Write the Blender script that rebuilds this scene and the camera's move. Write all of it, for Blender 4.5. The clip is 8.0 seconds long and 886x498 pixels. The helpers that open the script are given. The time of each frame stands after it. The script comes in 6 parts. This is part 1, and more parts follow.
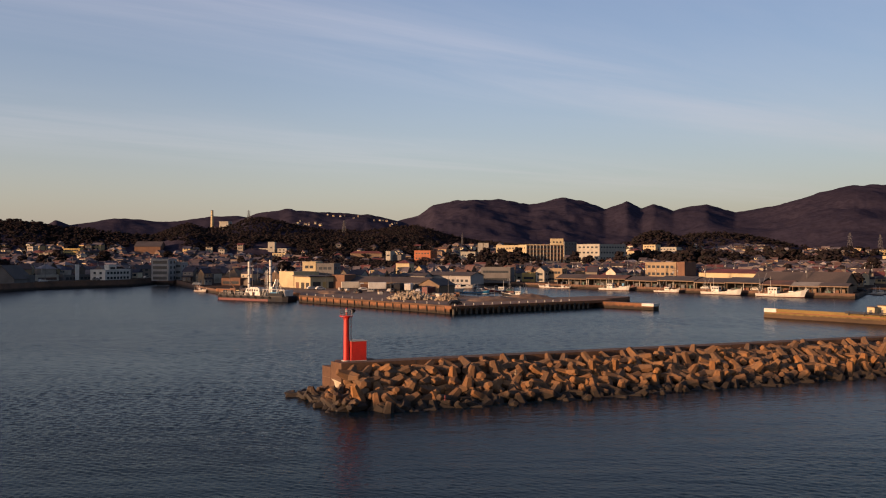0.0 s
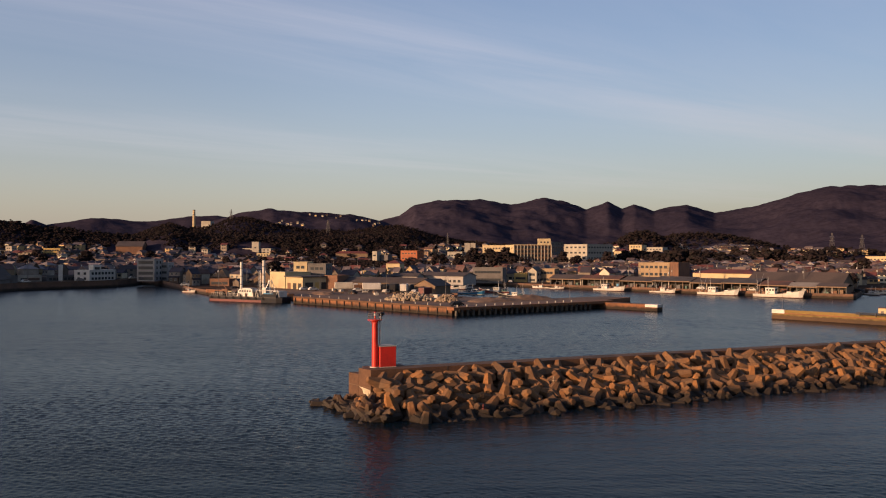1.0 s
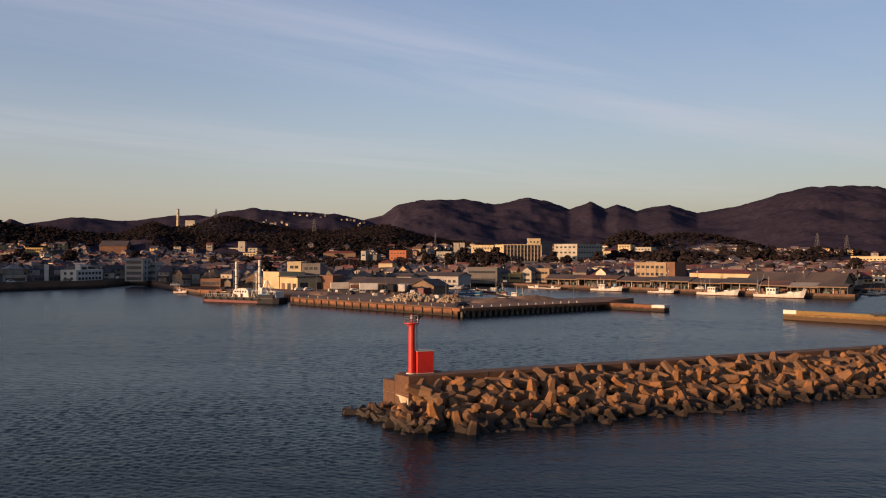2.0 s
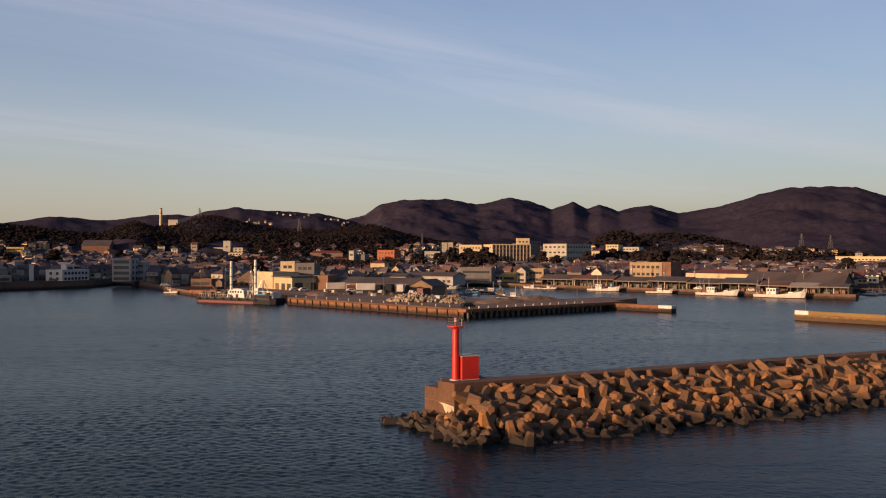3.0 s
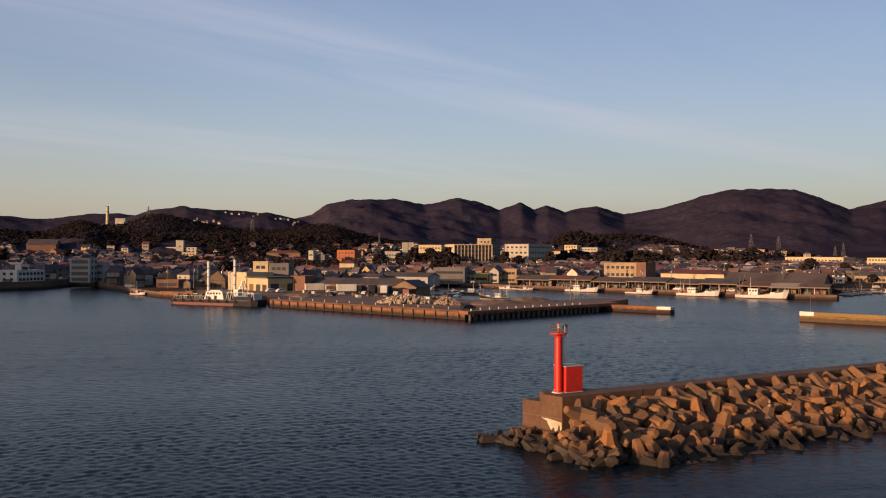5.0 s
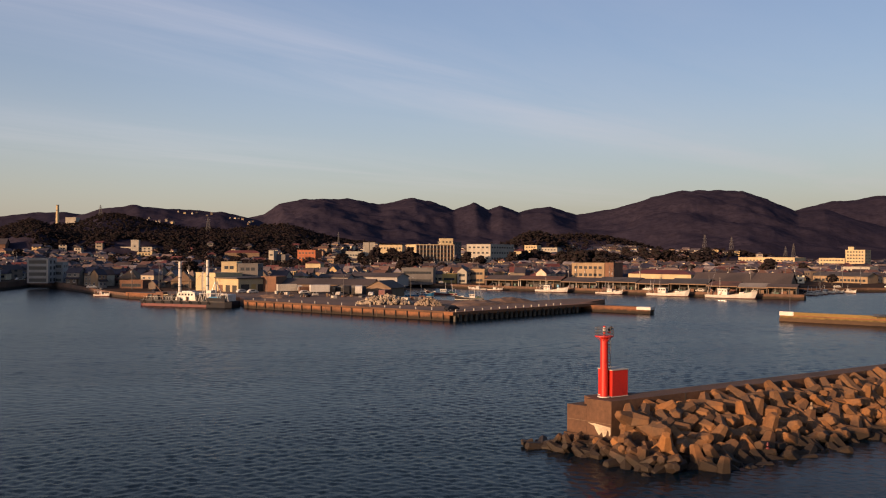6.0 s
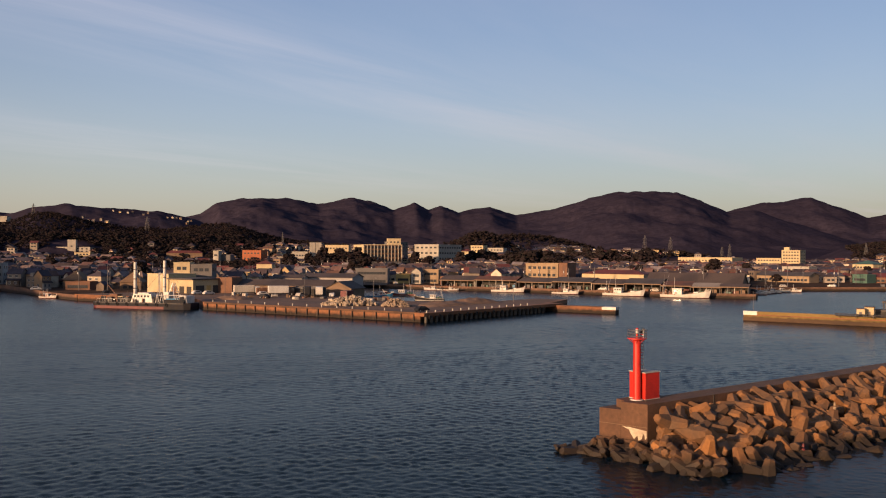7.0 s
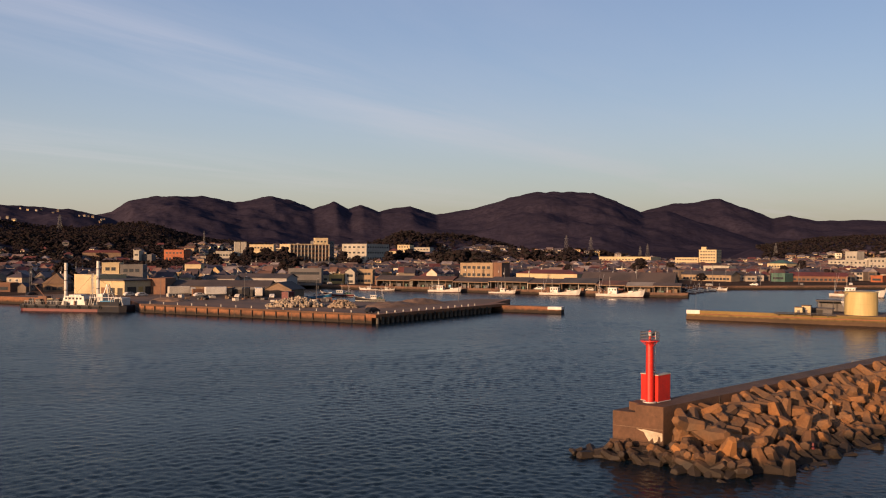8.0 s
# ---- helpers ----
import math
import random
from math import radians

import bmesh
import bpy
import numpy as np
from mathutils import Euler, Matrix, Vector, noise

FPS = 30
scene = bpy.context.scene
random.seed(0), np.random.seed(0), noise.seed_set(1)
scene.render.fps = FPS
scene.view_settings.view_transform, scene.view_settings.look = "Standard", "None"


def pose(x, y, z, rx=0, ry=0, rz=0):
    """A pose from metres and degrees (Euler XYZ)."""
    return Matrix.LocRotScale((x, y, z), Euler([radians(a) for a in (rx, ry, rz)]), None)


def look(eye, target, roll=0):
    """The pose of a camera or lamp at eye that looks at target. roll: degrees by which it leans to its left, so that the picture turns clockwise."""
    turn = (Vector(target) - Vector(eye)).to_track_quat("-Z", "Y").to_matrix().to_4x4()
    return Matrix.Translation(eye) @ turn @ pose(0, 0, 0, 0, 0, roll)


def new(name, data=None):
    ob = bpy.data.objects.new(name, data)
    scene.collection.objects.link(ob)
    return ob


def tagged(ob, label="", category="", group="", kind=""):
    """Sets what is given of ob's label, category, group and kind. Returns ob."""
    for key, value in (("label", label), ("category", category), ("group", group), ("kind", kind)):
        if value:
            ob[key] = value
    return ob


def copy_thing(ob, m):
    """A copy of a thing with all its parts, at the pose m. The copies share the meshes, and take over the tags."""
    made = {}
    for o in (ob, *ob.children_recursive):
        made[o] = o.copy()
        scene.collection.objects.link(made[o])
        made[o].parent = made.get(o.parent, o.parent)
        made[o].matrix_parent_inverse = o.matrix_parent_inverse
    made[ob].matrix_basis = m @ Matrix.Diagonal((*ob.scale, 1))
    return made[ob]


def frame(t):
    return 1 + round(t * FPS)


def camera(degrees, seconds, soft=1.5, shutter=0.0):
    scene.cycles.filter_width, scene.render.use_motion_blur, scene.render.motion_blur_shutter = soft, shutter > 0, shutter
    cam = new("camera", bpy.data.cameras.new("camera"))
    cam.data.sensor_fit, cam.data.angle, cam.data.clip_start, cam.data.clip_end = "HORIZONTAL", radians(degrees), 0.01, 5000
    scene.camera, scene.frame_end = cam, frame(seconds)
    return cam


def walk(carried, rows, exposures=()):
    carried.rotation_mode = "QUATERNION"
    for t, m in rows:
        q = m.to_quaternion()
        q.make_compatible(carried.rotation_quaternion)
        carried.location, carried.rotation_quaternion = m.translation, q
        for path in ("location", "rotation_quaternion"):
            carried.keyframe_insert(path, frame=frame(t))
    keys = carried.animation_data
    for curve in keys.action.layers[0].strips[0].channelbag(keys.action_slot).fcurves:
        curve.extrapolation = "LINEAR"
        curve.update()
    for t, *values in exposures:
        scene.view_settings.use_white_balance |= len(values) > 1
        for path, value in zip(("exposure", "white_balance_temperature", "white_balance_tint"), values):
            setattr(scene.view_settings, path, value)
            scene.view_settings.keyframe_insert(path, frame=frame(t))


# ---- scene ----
cam = camera(54.6, 8.0, soft=1.1)
METRES, EYE, TILT, LEAN, TURN = 70.87, 18.0, 0.48, -0.35, 0.0
ROWS = [
    (0.0, 0.0, 0.0, 0.0, -0.0, -0.21, 0.25),
    (0.5, -0.0458, 0.0408, 0.0001, -0.65, -0.21, 0.24),
    (1.0, -0.0915, 0.0829, -0.0003, -1.36, -0.21, 0.22),
    (1.5, -0.1371, 0.1254, -0.0009, -1.97, -0.22, 0.2),
    (3.0, -0.2756, 0.2555, -0.0041, -3.86, -0.23, 0.13),
    (3.5, -0.3237, 0.2974, -0.0052, -4.53, -0.24, 0.1),
    (4.0, -0.3726, 0.3363, -0.006, -5.29, -0.23, 0.08),
    (4.5, -0.4231, 0.3713, -0.0064, -6.34, -0.22, 0.05),
    (6.0, -0.5896, 0.4568, -0.0053, -10.79, -0.22, -0.06),
    (6.5, -0.6448, 0.4849, -0.0049, -12.76, -0.21, -0.08),
    (7.0, -0.7002, 0.5132, -0.0042, -14.92, -0.21, -0.09),
    (7.5, -0.7558, 0.5421, -0.0022, -17.58, -0.21, -0.1),
    (8.0, -0.81, 0.5727, -0.0003, -20.38, -0.25, -0.13),
]
walk(cam, [(t, pose(0, 0, EYE, TILT, LEAN, TURN) @ pose(METRES * x, METRES * y, METRES * z, 90 + pitch, roll, yaw)) for t, x, y, z, yaw, pitch, roll in ROWS],
     exposures=[(0, 0.76, 6330, 28), (8, 0.76, 6330, 28)])

# ---- world, sun, exposure ----
CIRRUS_TURN = -39.5
CIRRUS = [(3.36, 0.75, 0.25), (7.4, 1.5, 0.16), (1.6, 0.7, 0.10)]   # bands of thin cloud: place, width, strength
CIRRUS_COLOUR = (4.6, 4.55, 4.25, 1)
HAZE, HAZE_DEPTH, HAZE_COLOUR = 0.5, 0.11, (3.25, 3.15, 2.6, 1)
SUN_AZ, SUN_EL = -122.0, 9.0          # degrees from +y towards +x, and above the horizon
sun_way = Vector((math.sin(radians(SUN_AZ)) * math.cos(radians(SUN_EL)), math.cos(radians(SUN_AZ)) * math.cos(radians(SUN_EL)), math.sin(radians(SUN_EL))))
sun_data = bpy.data.lights.new("sun", "SUN")
sun_data.energy, sun_data.angle, sun_data.color = 5.0, radians(0.6), (1.0, 0.64, 0.31)
sun_ob = new("sun", sun_data)
sun_ob.matrix_world = look(sun_way * 100, (0, 0, 0))

world = bpy.data.worlds.new("evening_sky")
world.use_nodes = True
scene.world = world
wn, wl = world.node_tree.nodes, world.node_tree.links
sky = wn.new("ShaderNodeTexSky")
sky.sky_type, sky.sun_disc = "NISHITA", False
sky.sun_elevation, sky.sun_rotation = radians(SUN_EL), radians(SUN_AZ)
sky.air_density, sky.dust_density, sky.ozone_density = 1.0, 1.6, 1.7


def wmath(op, a, b=None, c=None):
    n = wn.new("ShaderNodeMath")
    n.operation = op
    for k, v in enumerate((a, b, c)):
        if v is None:
            continue
        if isinstance(v, (int, float)):
            n.inputs[k].default_value = v
        else:
            wl.new(v, n.inputs[k])
    return n.outputs[0]


# thin cirrus: streaks on a flat layer high above, drawn out along one heading
tc = wn.new("ShaderNodeTexCoord")
sep = wn.new("ShaderNodeSeparateXYZ")
wl.new(tc.outputs["Generated"], sep.inputs[0])
up = wmath("MAXIMUM", sep.outputs[2], 0.02)
px_, py_ = wmath("DIVIDE", sep.outputs[0], up), wmath("DIVIDE", sep.outputs[1], up)
flat = wn.new("ShaderNodeCombineXYZ")
wl.new(px_, flat.inputs[0]), wl.new(py_, flat.inputs[1])
turn = wn.new("ShaderNodeMapping")
turn.inputs["Rotation"].default_value = (0, 0, radians(CIRRUS_TURN))
wl.new(flat.outputs[0], turn.inputs[0])
thin = wn.new("ShaderNodeMapping")
thin.inputs["Scale"].default_value = (0.22, 0.9, 1)
wl.new(turn.outputs[0], thin.inputs[0])
cn = wn.new("ShaderNodeTexNoise")
cn.inputs["Scale"].default_value, cn.inputs["Detail"].default_value, cn.inputs["Roughness"].default_value = 1.0, 7, 0.62
cn.inputs["Distortion"].default_value = 0.6
wl.new(thin.outputs[0], cn.inputs["Vector"])
sp2 = wn.new("ShaderNodeSeparateXYZ")
wl.new(turn.outputs[0], sp2.inputs[0])
bands = None
for centre, width, power in CIRRUS:
    d = wmath("DIVIDE", wmath("SUBTRACT", sp2.outputs[1], centre), width)
    g = wmath("MULTIPLY", wmath("POWER", 2.718, wmath("MULTIPLY", wmath("MULTIPLY", d, d), -1.0)), power)
    bands = g if bands is None else wmath("ADD", bands, g)
veil = wmath("MULTIPLY", bands, wmath("MULTIPLY_ADD", cn.outputs["Fac"], 3.4, -1.15))
veil = wmath("MINIMUM", wmath("MAXIMUM", veil, 0.0), 0.7)
mixc = wn.new("ShaderNodeMix")
mixc.data_type = "RGBA"
wl.new(veil, mixc.inputs["Factor"])
wl.new(sky.outputs[0], mixc.inputs["A"])
mixc.inputs["B"].default_value = CIRRUS_COLOUR
# evening haze low over the horizon
haze = wn.new("ShaderNodeMix")
haze.data_type = "RGBA"
wl.new(wmath("MULTIPLY", wmath("POWER", 2.718, wmath("DIVIDE", wmath("MAXIMUM", sep.outputs[2], 0.0), -HAZE_DEPTH)), HAZE), haze.inputs["Factor"])
wl.new(mixc.outputs["Result"], haze.inputs["A"])
haze.inputs["B"].default_value = HAZE_COLOUR
# the sky is brighter on the sun's side than opposite to it
aside = wn.new("ShaderNodeVectorMath")
aside.operation = "DOT_PRODUCT"
wl.new(tc.outputs["Generated"], aside.inputs[0])
aside.inputs[1].default_value = sun_way
fall = wn.new("ShaderNodeMapRange")
fall.interpolation_type = "SMOOTHSTEP"
fall.inputs["From Min"].default_value, fall.inputs["From Max"].default_value = -1.0, -0.35
fall.inputs["To Min"].default_value, fall.inputs["To Max"].default_value = 0.80, 1.10
wl.new(aside.outputs["Value"], fall.inputs["Value"])
fade = wn.new("ShaderNodeVectorMath")
fade.operation = "SCALE"
wl.new(haze.outputs["Result"], fade.inputs[0])
wl.new(fall.outputs[0], fade.inputs["Scale"])
bg = wn["Background"]
wl.new(fade.outputs[0], bg.inputs["Color"])
bg.inputs["Strength"].default_value = 0.098


# ---- materials ----
def ramp_mix(nt, fac, a, b):
    m = nt.nodes.new("ShaderNodeMix")
    m.data_type = "RGBA"
    if isinstance(fac, (int, float)):
        m.inputs["Factor"].default_value = fac
    else:
        nt.links.new(fac, m.inputs["Factor"])
    for key, v in (("A", a), ("B", b)):
        if isinstance(v, tuple):
            m.inputs[key].default_value = (*v[:3], 1)
        else:
            nt.links.new(v, m.inputs[key])
    return m.outputs["Result"]


def noise_fac(nt, scale, detail=4, lo=0.35, hi=0.65, stretch=(1, 1, 1), coord="Object"):
    t = nt.nodes.new("ShaderNodeTexCoord")
    mp = nt.nodes.new("ShaderNodeMapping")
    mp.inputs["Scale"].default_value = stretch
    n = nt.nodes.new("ShaderNodeTexNoise")
    n.inputs["Scale"].default_value, n.inputs["Detail"].default_value = scale, detail
    r = nt.nodes.new("ShaderNodeMapRange")
    r.inputs["From Min"].default_value, r.inputs["From Max"].default_value = lo, hi
    nt.links.new(t.outputs[coord], mp.inputs[0])
    nt.links.new(mp.outputs[0], n.inputs["Vector"])
    nt.links.new(n.outputs["Fac"], r.inputs["Value"])
    return r.outputs[0]


def surface(name, base, dark=None, rough=0.8, metal=0.0, big=0.3, small=4.0, bump=0.15, bump_scale=None, palette=None, island=False, stretch=(1, 1, 1), spec=0.4, wet=False):
    """A weathered surface: base colour worn towards dark in large stains and fine grain, with a fine relief. palette: colours picked by each object or island."""
    m = bpy.data.materials.new(name)
    m.use_nodes = True
    nt = m.node_tree
    b = nt.nodes["Principled BSDF"]
    b.inputs["Roughness"].default_value, b.inputs["Metallic"].default_value = rough, metal
    b.inputs["Specular IOR Level"].default_value = spec
    col = base
    if palette:
        if island:
            pick = nt.nodes.new("ShaderNodeNewGeometry").outputs["Random Per Island"]
        else:
            pick = nt.nodes.new("ShaderNodeObjectInfo").outputs["Random"]
        r = nt.nodes.new("ShaderNodeValToRGB")
        r.color_ramp.interpolation = "CONSTANT"
        els = r.color_ramp.elements
        while len(els) < len(palette):
            els.new(0.5)
        for k, c in enumerate(palette):
            els[k].position, els[k].color = k / len(palette), (*c, 1)
        nt.links.new(pick, r.inputs[0])
        col = r.outputs[0]
    if dark is None:
        dk = nt.nodes.new("ShaderNodeMix")
        dk.data_type, dk.blend_type = "RGBA", "MULTIPLY"
        dk.inputs["Factor"].default_value = 1.0
        dk.inputs["B"].default_value = (0.55, 0.52, 0.48, 1)
        if isinstance(col, tuple):
            dk.inputs["A"].default_value = (*col, 1)
        else:
            nt.links.new(col, dk.inputs["A"])
        dark = dk.outputs["Result"]
    col = ramp_mix(nt, noise_fac(nt, big, 5, 0.42, 0.75, stretch), col, dark)
    if wet:
        # weed and damp up to the reach of the tide
        geo = nt.nodes.new("ShaderNodeNewGeometry")
        sx = nt.nodes.new("ShaderNodeSeparateXYZ")
        nt.links.new(geo.outputs["Position"], sx.inputs[0])
        ragged = nt.nodes.new("ShaderNodeMath")
        ragged.operation = "MULTIPLY_ADD"
        ragged.inputs[1].default_value = -0.7
        nt.links.new(noise_fac(nt, 0.7, 4, 0.2, 0.8, coord="Object"), ragged.inputs[0])
        nt.links.new(sx.outputs[2], ragged.inputs[2])
        band = nt.nodes.new("ShaderNodeMapRange")
        band.inputs["From Min"].default_value, band.inputs["From Max"].default_value = 1.15, 0.30
        nt.links.new(ragged.outputs[0], band.inputs["Value"])
        col = ramp_mix(nt, band.outputs[0], col, (0.022, 0.014, 0.008))
    col2 = nt.nodes.new("ShaderNodeMix")
    col2.data_type, col2.blend_type = "RGBA", "MULTIPLY"
    grain = noise_fac(nt, small, 6, 0.2, 0.8, stretch)
    gr = nt.nodes.new("ShaderNodeMapRange")
    gr.inputs["To Min"].default_value, gr.inputs["To Max"].default_value = 0.52, 0.84
    nt.links.new(grain, gr.inputs["Value"])
    nt.links.new(col, col2.inputs["A"])
    nt.links.new(gr.outputs[0], col2.inputs["B"])
    col2.inputs["Factor"].default_value = 1.0
    nt.links.new(col2.outputs["Result"], b.inputs["Base Color"])
    if bump:
        bp = nt.nodes.new("ShaderNodeBump")
        bp.inputs["Strength"].default_value = bump
        bp.inputs["Distance"].default_value = 0.05
        nt.links.new(noise_fac(nt, bump_scale or small * 2, 6, 0, 1, stretch), bp.inputs["Height"])
        nt.links.new(bp.outputs[0], b.inputs["Normal"])
    return m


CREAM_QUAY = surface("ochre_concrete", (0.225, 0.150, 0.044), (0.13, 0.086, 0.030), 0.9, big=0.12, small=2.0, bump=0.4, wet=True, stretch=(0.3, 0.3, 1.6))
CONCRETE = surface("weathered_concrete", (0.120, 0.060, 0.032), (0.055, 0.031, 0.020), 0.9, big=0.25, small=3.0, bump=0.5, wet=True)
ARMOUR = surface("armour_concrete", (0.20, 0.13, 0.073), (0.115, 0.078, 0.05), 0.92, big=0.35, small=3.5, bump=0.6, palette=[(0.245, 0.109, 0.034), (0.187, 0.085, 0.030), (0.295, 0.131, 0.040), (0.148, 0.070, 0.027), (0.258, 0.111, 0.033)], wet=True)
ARMOUR_UNDER = surface("armour_concrete_joined", (0.20, 0.13, 0.073), (0.115, 0.078, 0.05), 0.92, big=0.35, small=3.5, bump=0.6, palette=[(0.245, 0.109, 0.034), (0.187, 0.085, 0.030), (0.295, 0.131, 0.040), (0.148, 0.070, 0.027), (0.258, 0.111, 0.033)], island=True, wet=True)
SPLASH = surface("splash_zone_concrete", (0.100, 0.050, 0.021), (0.042, 0.024, 0.012), 0.75, big=0.5, small=3.5, bump=0.6, wet=True)
WET = surface("weedy_wet_concrete", (0.07, 0.06, 0.045), (0.035, 0.032, 0.025), 0.6, big=0.6, small=4.0, bump=0.6)
PEELED = surface("pale_bare_concrete", (0.55, 0.47, 0.34), (0.36, 0.29, 0.20), 0.9, big=0.8, small=5.0, bump=0.4)
TANK = surface("streaked_cream_tank_paint", (0.52, 0.405, 0.165), (0.40, 0.31, 0.125), 0.6, big=0.5, small=0.9, bump=0.05, stretch=(1, 1, 0.12))
TILE_TAN = surface("faded_tan_roof", (0.21, 0.13, 0.07), (0.13, 0.08, 0.05), 0.9, big=0.3, small=3, bump=0.4)
TILE_RUST = surface("rusty_sheet_roof", (0.13, 0.055, 0.036), (0.07, 0.04, 0.033), 0.85, big=0.2, small=2, bump=0.4)
SOIL = surface("brown_gravel_and_soil", (0.23, 0.14, 0.090), (0.13, 0.085, 0.060), 0.95, big=0.3, small=5, bump=0.9)
TIDE = surface("dark_tidal_concrete", (0.085, 0.048, 0.022), (0.045, 0.028, 0.016), 0.85, big=0.2, small=2, bump=0.4, stretch=(0.3, 0.3, 1.4))
RED = surface("red_paint", (0.60, 0.025, 0.010), (0.42, 0.02, 0.010), 0.45, big=0.7, small=6, bump=0.06)
PALE_METAL = surface("galvanised_metal", (0.5, 0.5, 0.5), (0.3, 0.3, 0.3), 0.45, 0.6, big=1, small=8, bump=0.05)
DARK_METAL = surface("dark_steel", (0.05, 0.05, 0.055), (0.03, 0.02, 0.018), 0.6, 0.3, big=1, small=8, bump=0.1)
QUAY = surface("quay_concrete", (0.25, 0.105, 0.045), (0.13, 0.06, 0.032), 0.9, big=0.15, small=2.0, bump=0.4, wet=True)
SHORE_WALL = surface("dark_harbour_wall", (0.17, 0.092, 0.058), (0.085, 0.054, 0.040), 0.9, big=0.15, small=2.0, bump=0.4, wet=True)
APRON = surface("dusty_quay_paving", (0.150, 0.080, 0.050), (0.08, 0.048, 0.036), 0.95, big=0.06, small=0.8, bump=0.3)
PALE_PAINT = surface("pale_paint", (0.5, 0.46, 0.39), (0.34, 0.31, 0.26), 0.7, big=0.4, small=3)
WHITE = surface("white_paint", (0.62, 0.60, 0.55), (0.46, 0.43, 0.38), 0.5, big=0.5, small=4, bump=0.05)
RUST_RED = surface("red_hull_paint", (0.125, 0.013, 0.014), (0.07, 0.012, 0.012), 0.6, big=0.5, small=4)
NAVY = surface("dark_hull_paint", (0.014, 0.017, 0.026), (0.02, 0.016, 0.014), 0.75, big=0.6, small=4, spec=0.2)
BLUE = surface("blue_paint", (0.03, 0.22, 0.42), (0.02, 0.13, 0.26), 0.5, big=0.6, small=4)
GREEN = surface("green_paint", (0.055, 0.13, 0.10), (0.04, 0.09, 0.07), 0.6, big=0.6, small=4)
ORANGE = surface("orange_wall", (0.34, 0.088, 0.022), (0.22, 0.06, 0.02), 0.75, big=0.3, small=3)
TAN = surface("tan_wall", (0.33, 0.235, 0.14), (0.23, 0.165, 0.10), 0.85, big=0.2, small=3)
CREAM = surface("cream_wall", (0.54, 0.43, 0.25), (0.38, 0.305, 0.18), 0.85, big=0.2, small=3)
YELLOW = surface("yellow_wall", (0.55, 0.38, 0.12), (0.4, 0.27, 0.1), 0.8, big=0.3, small=3)
GREY_WALL = surface("grey_wall", (0.135, 0.128, 0.126), (0.09, 0.084, 0.082), 0.85, big=0.2, small=3)
PALE_GREY = surface("pale_grey_wall", (0.36, 0.34, 0.32), (0.26, 0.24, 0.225), 0.85, big=0.2, small=3)
BROWN_WALL = surface("brown_wall", (0.19, 0.095, 0.055), (0.12, 0.06, 0.04), 0.85, big=0.25, small=3)
OFFWHITE = surface("offwhite_wall", (0.39, 0.36, 0.30), (0.27, 0.25, 0.21), 0.85, big=0.2, small=3)
TILE_DARK = surface("dark_roof_tiles", (0.075, 0.065, 0.06), (0.04, 0.035, 0.033), 0.75, big=0.2, small=3, bump=0.4)
TILE_RED = surface("red_brown_roof_tiles", (0.15, 0.035, 0.028), (0.09, 0.028, 0.022), 0.75, big=0.2, small=3, bump=0.4)
SHED_ROOF = surface("weathered_shed_roof", (0.080, 0.060, 0.054), (0.045, 0.036, 0.036), 0.85, big=0.12, small=2, bump=0.4)
SHED_PALE = surface("patched_pale_roof", (0.24, 0.22, 0.20), (0.17, 0.15, 0.13), 0.8, big=0.15, small=2, bump=0.3)
TIMBER = surface("weathered_timber", (0.20, 0.13, 0.08), (0.11, 0.075, 0.05), 0.85, big=0.4, small=4, bump=0.4)
# interior shade put into a dark colour, for openings and shed backs
INNER_SHADE = surface("interior_shade", (0.05, 0.045, 0.04), (0.03, 0.028, 0.025), 0.9, big=0.3, small=3)
GRAVEL = surface("gravel_heap", (0.33, 0.25, 0.175), (0.22, 0.165, 0.12), 0.95, big=0.4, small=6, bump=0.9)
BOULDER = surface("pale_quarry_stone", (0.50, 0.42, 0.32), None, 0.9, big=0.6, small=4, bump=0.6, palette=[(0.42, 0.34, 0.24), (0.34, 0.27, 0.195), (0.48, 0.39, 0.285), (0.28, 0.225, 0.175)], island=True)
TYRE = surface("black_rubber", (0.02, 0.02, 0.02), (0.03, 0.028, 0.025), 0.8, big=1, small=8)
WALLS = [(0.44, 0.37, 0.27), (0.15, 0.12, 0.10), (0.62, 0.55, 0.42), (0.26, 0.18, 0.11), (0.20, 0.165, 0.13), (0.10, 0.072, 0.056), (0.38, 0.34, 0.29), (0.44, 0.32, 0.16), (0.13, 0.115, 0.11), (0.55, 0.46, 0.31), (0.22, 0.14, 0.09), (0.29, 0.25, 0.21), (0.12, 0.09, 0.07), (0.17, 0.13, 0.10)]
ROOFS = [(0.070, 0.060, 0.075), (0.105, 0.090, 0.105), (0.050, 0.046, 0.062), (0.150, 0.090, 0.082), (0.085, 0.070, 0.082), (0.270, 0.235, 0.240), (0.140, 0.050, 0.048), (0.055, 0.055, 0.085), (0.210, 0.155, 0.140), (0.080, 0.062, 0.068), (0.130, 0.075, 0.060), (0.060, 0.047, 0.050)]
HOUSE_WALL = surface("house_walls", WALLS[0], None, 0.85, big=0.25, small=3, palette=WALLS)
HOUSE_ROOF = surface("house_roof_tiles", ROOFS[0], None, 0.7, big=0.25, small=4, bump=0.4, palette=ROOFS, spec=0.15)
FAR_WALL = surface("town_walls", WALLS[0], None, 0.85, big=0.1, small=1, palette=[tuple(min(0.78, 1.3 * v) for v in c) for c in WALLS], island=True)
FAR_ROOF = surface("town_roofs", ROOFS[0], None, 0.7, big=0.1, small=1, palette=ROOFS, island=True, spec=0.15)
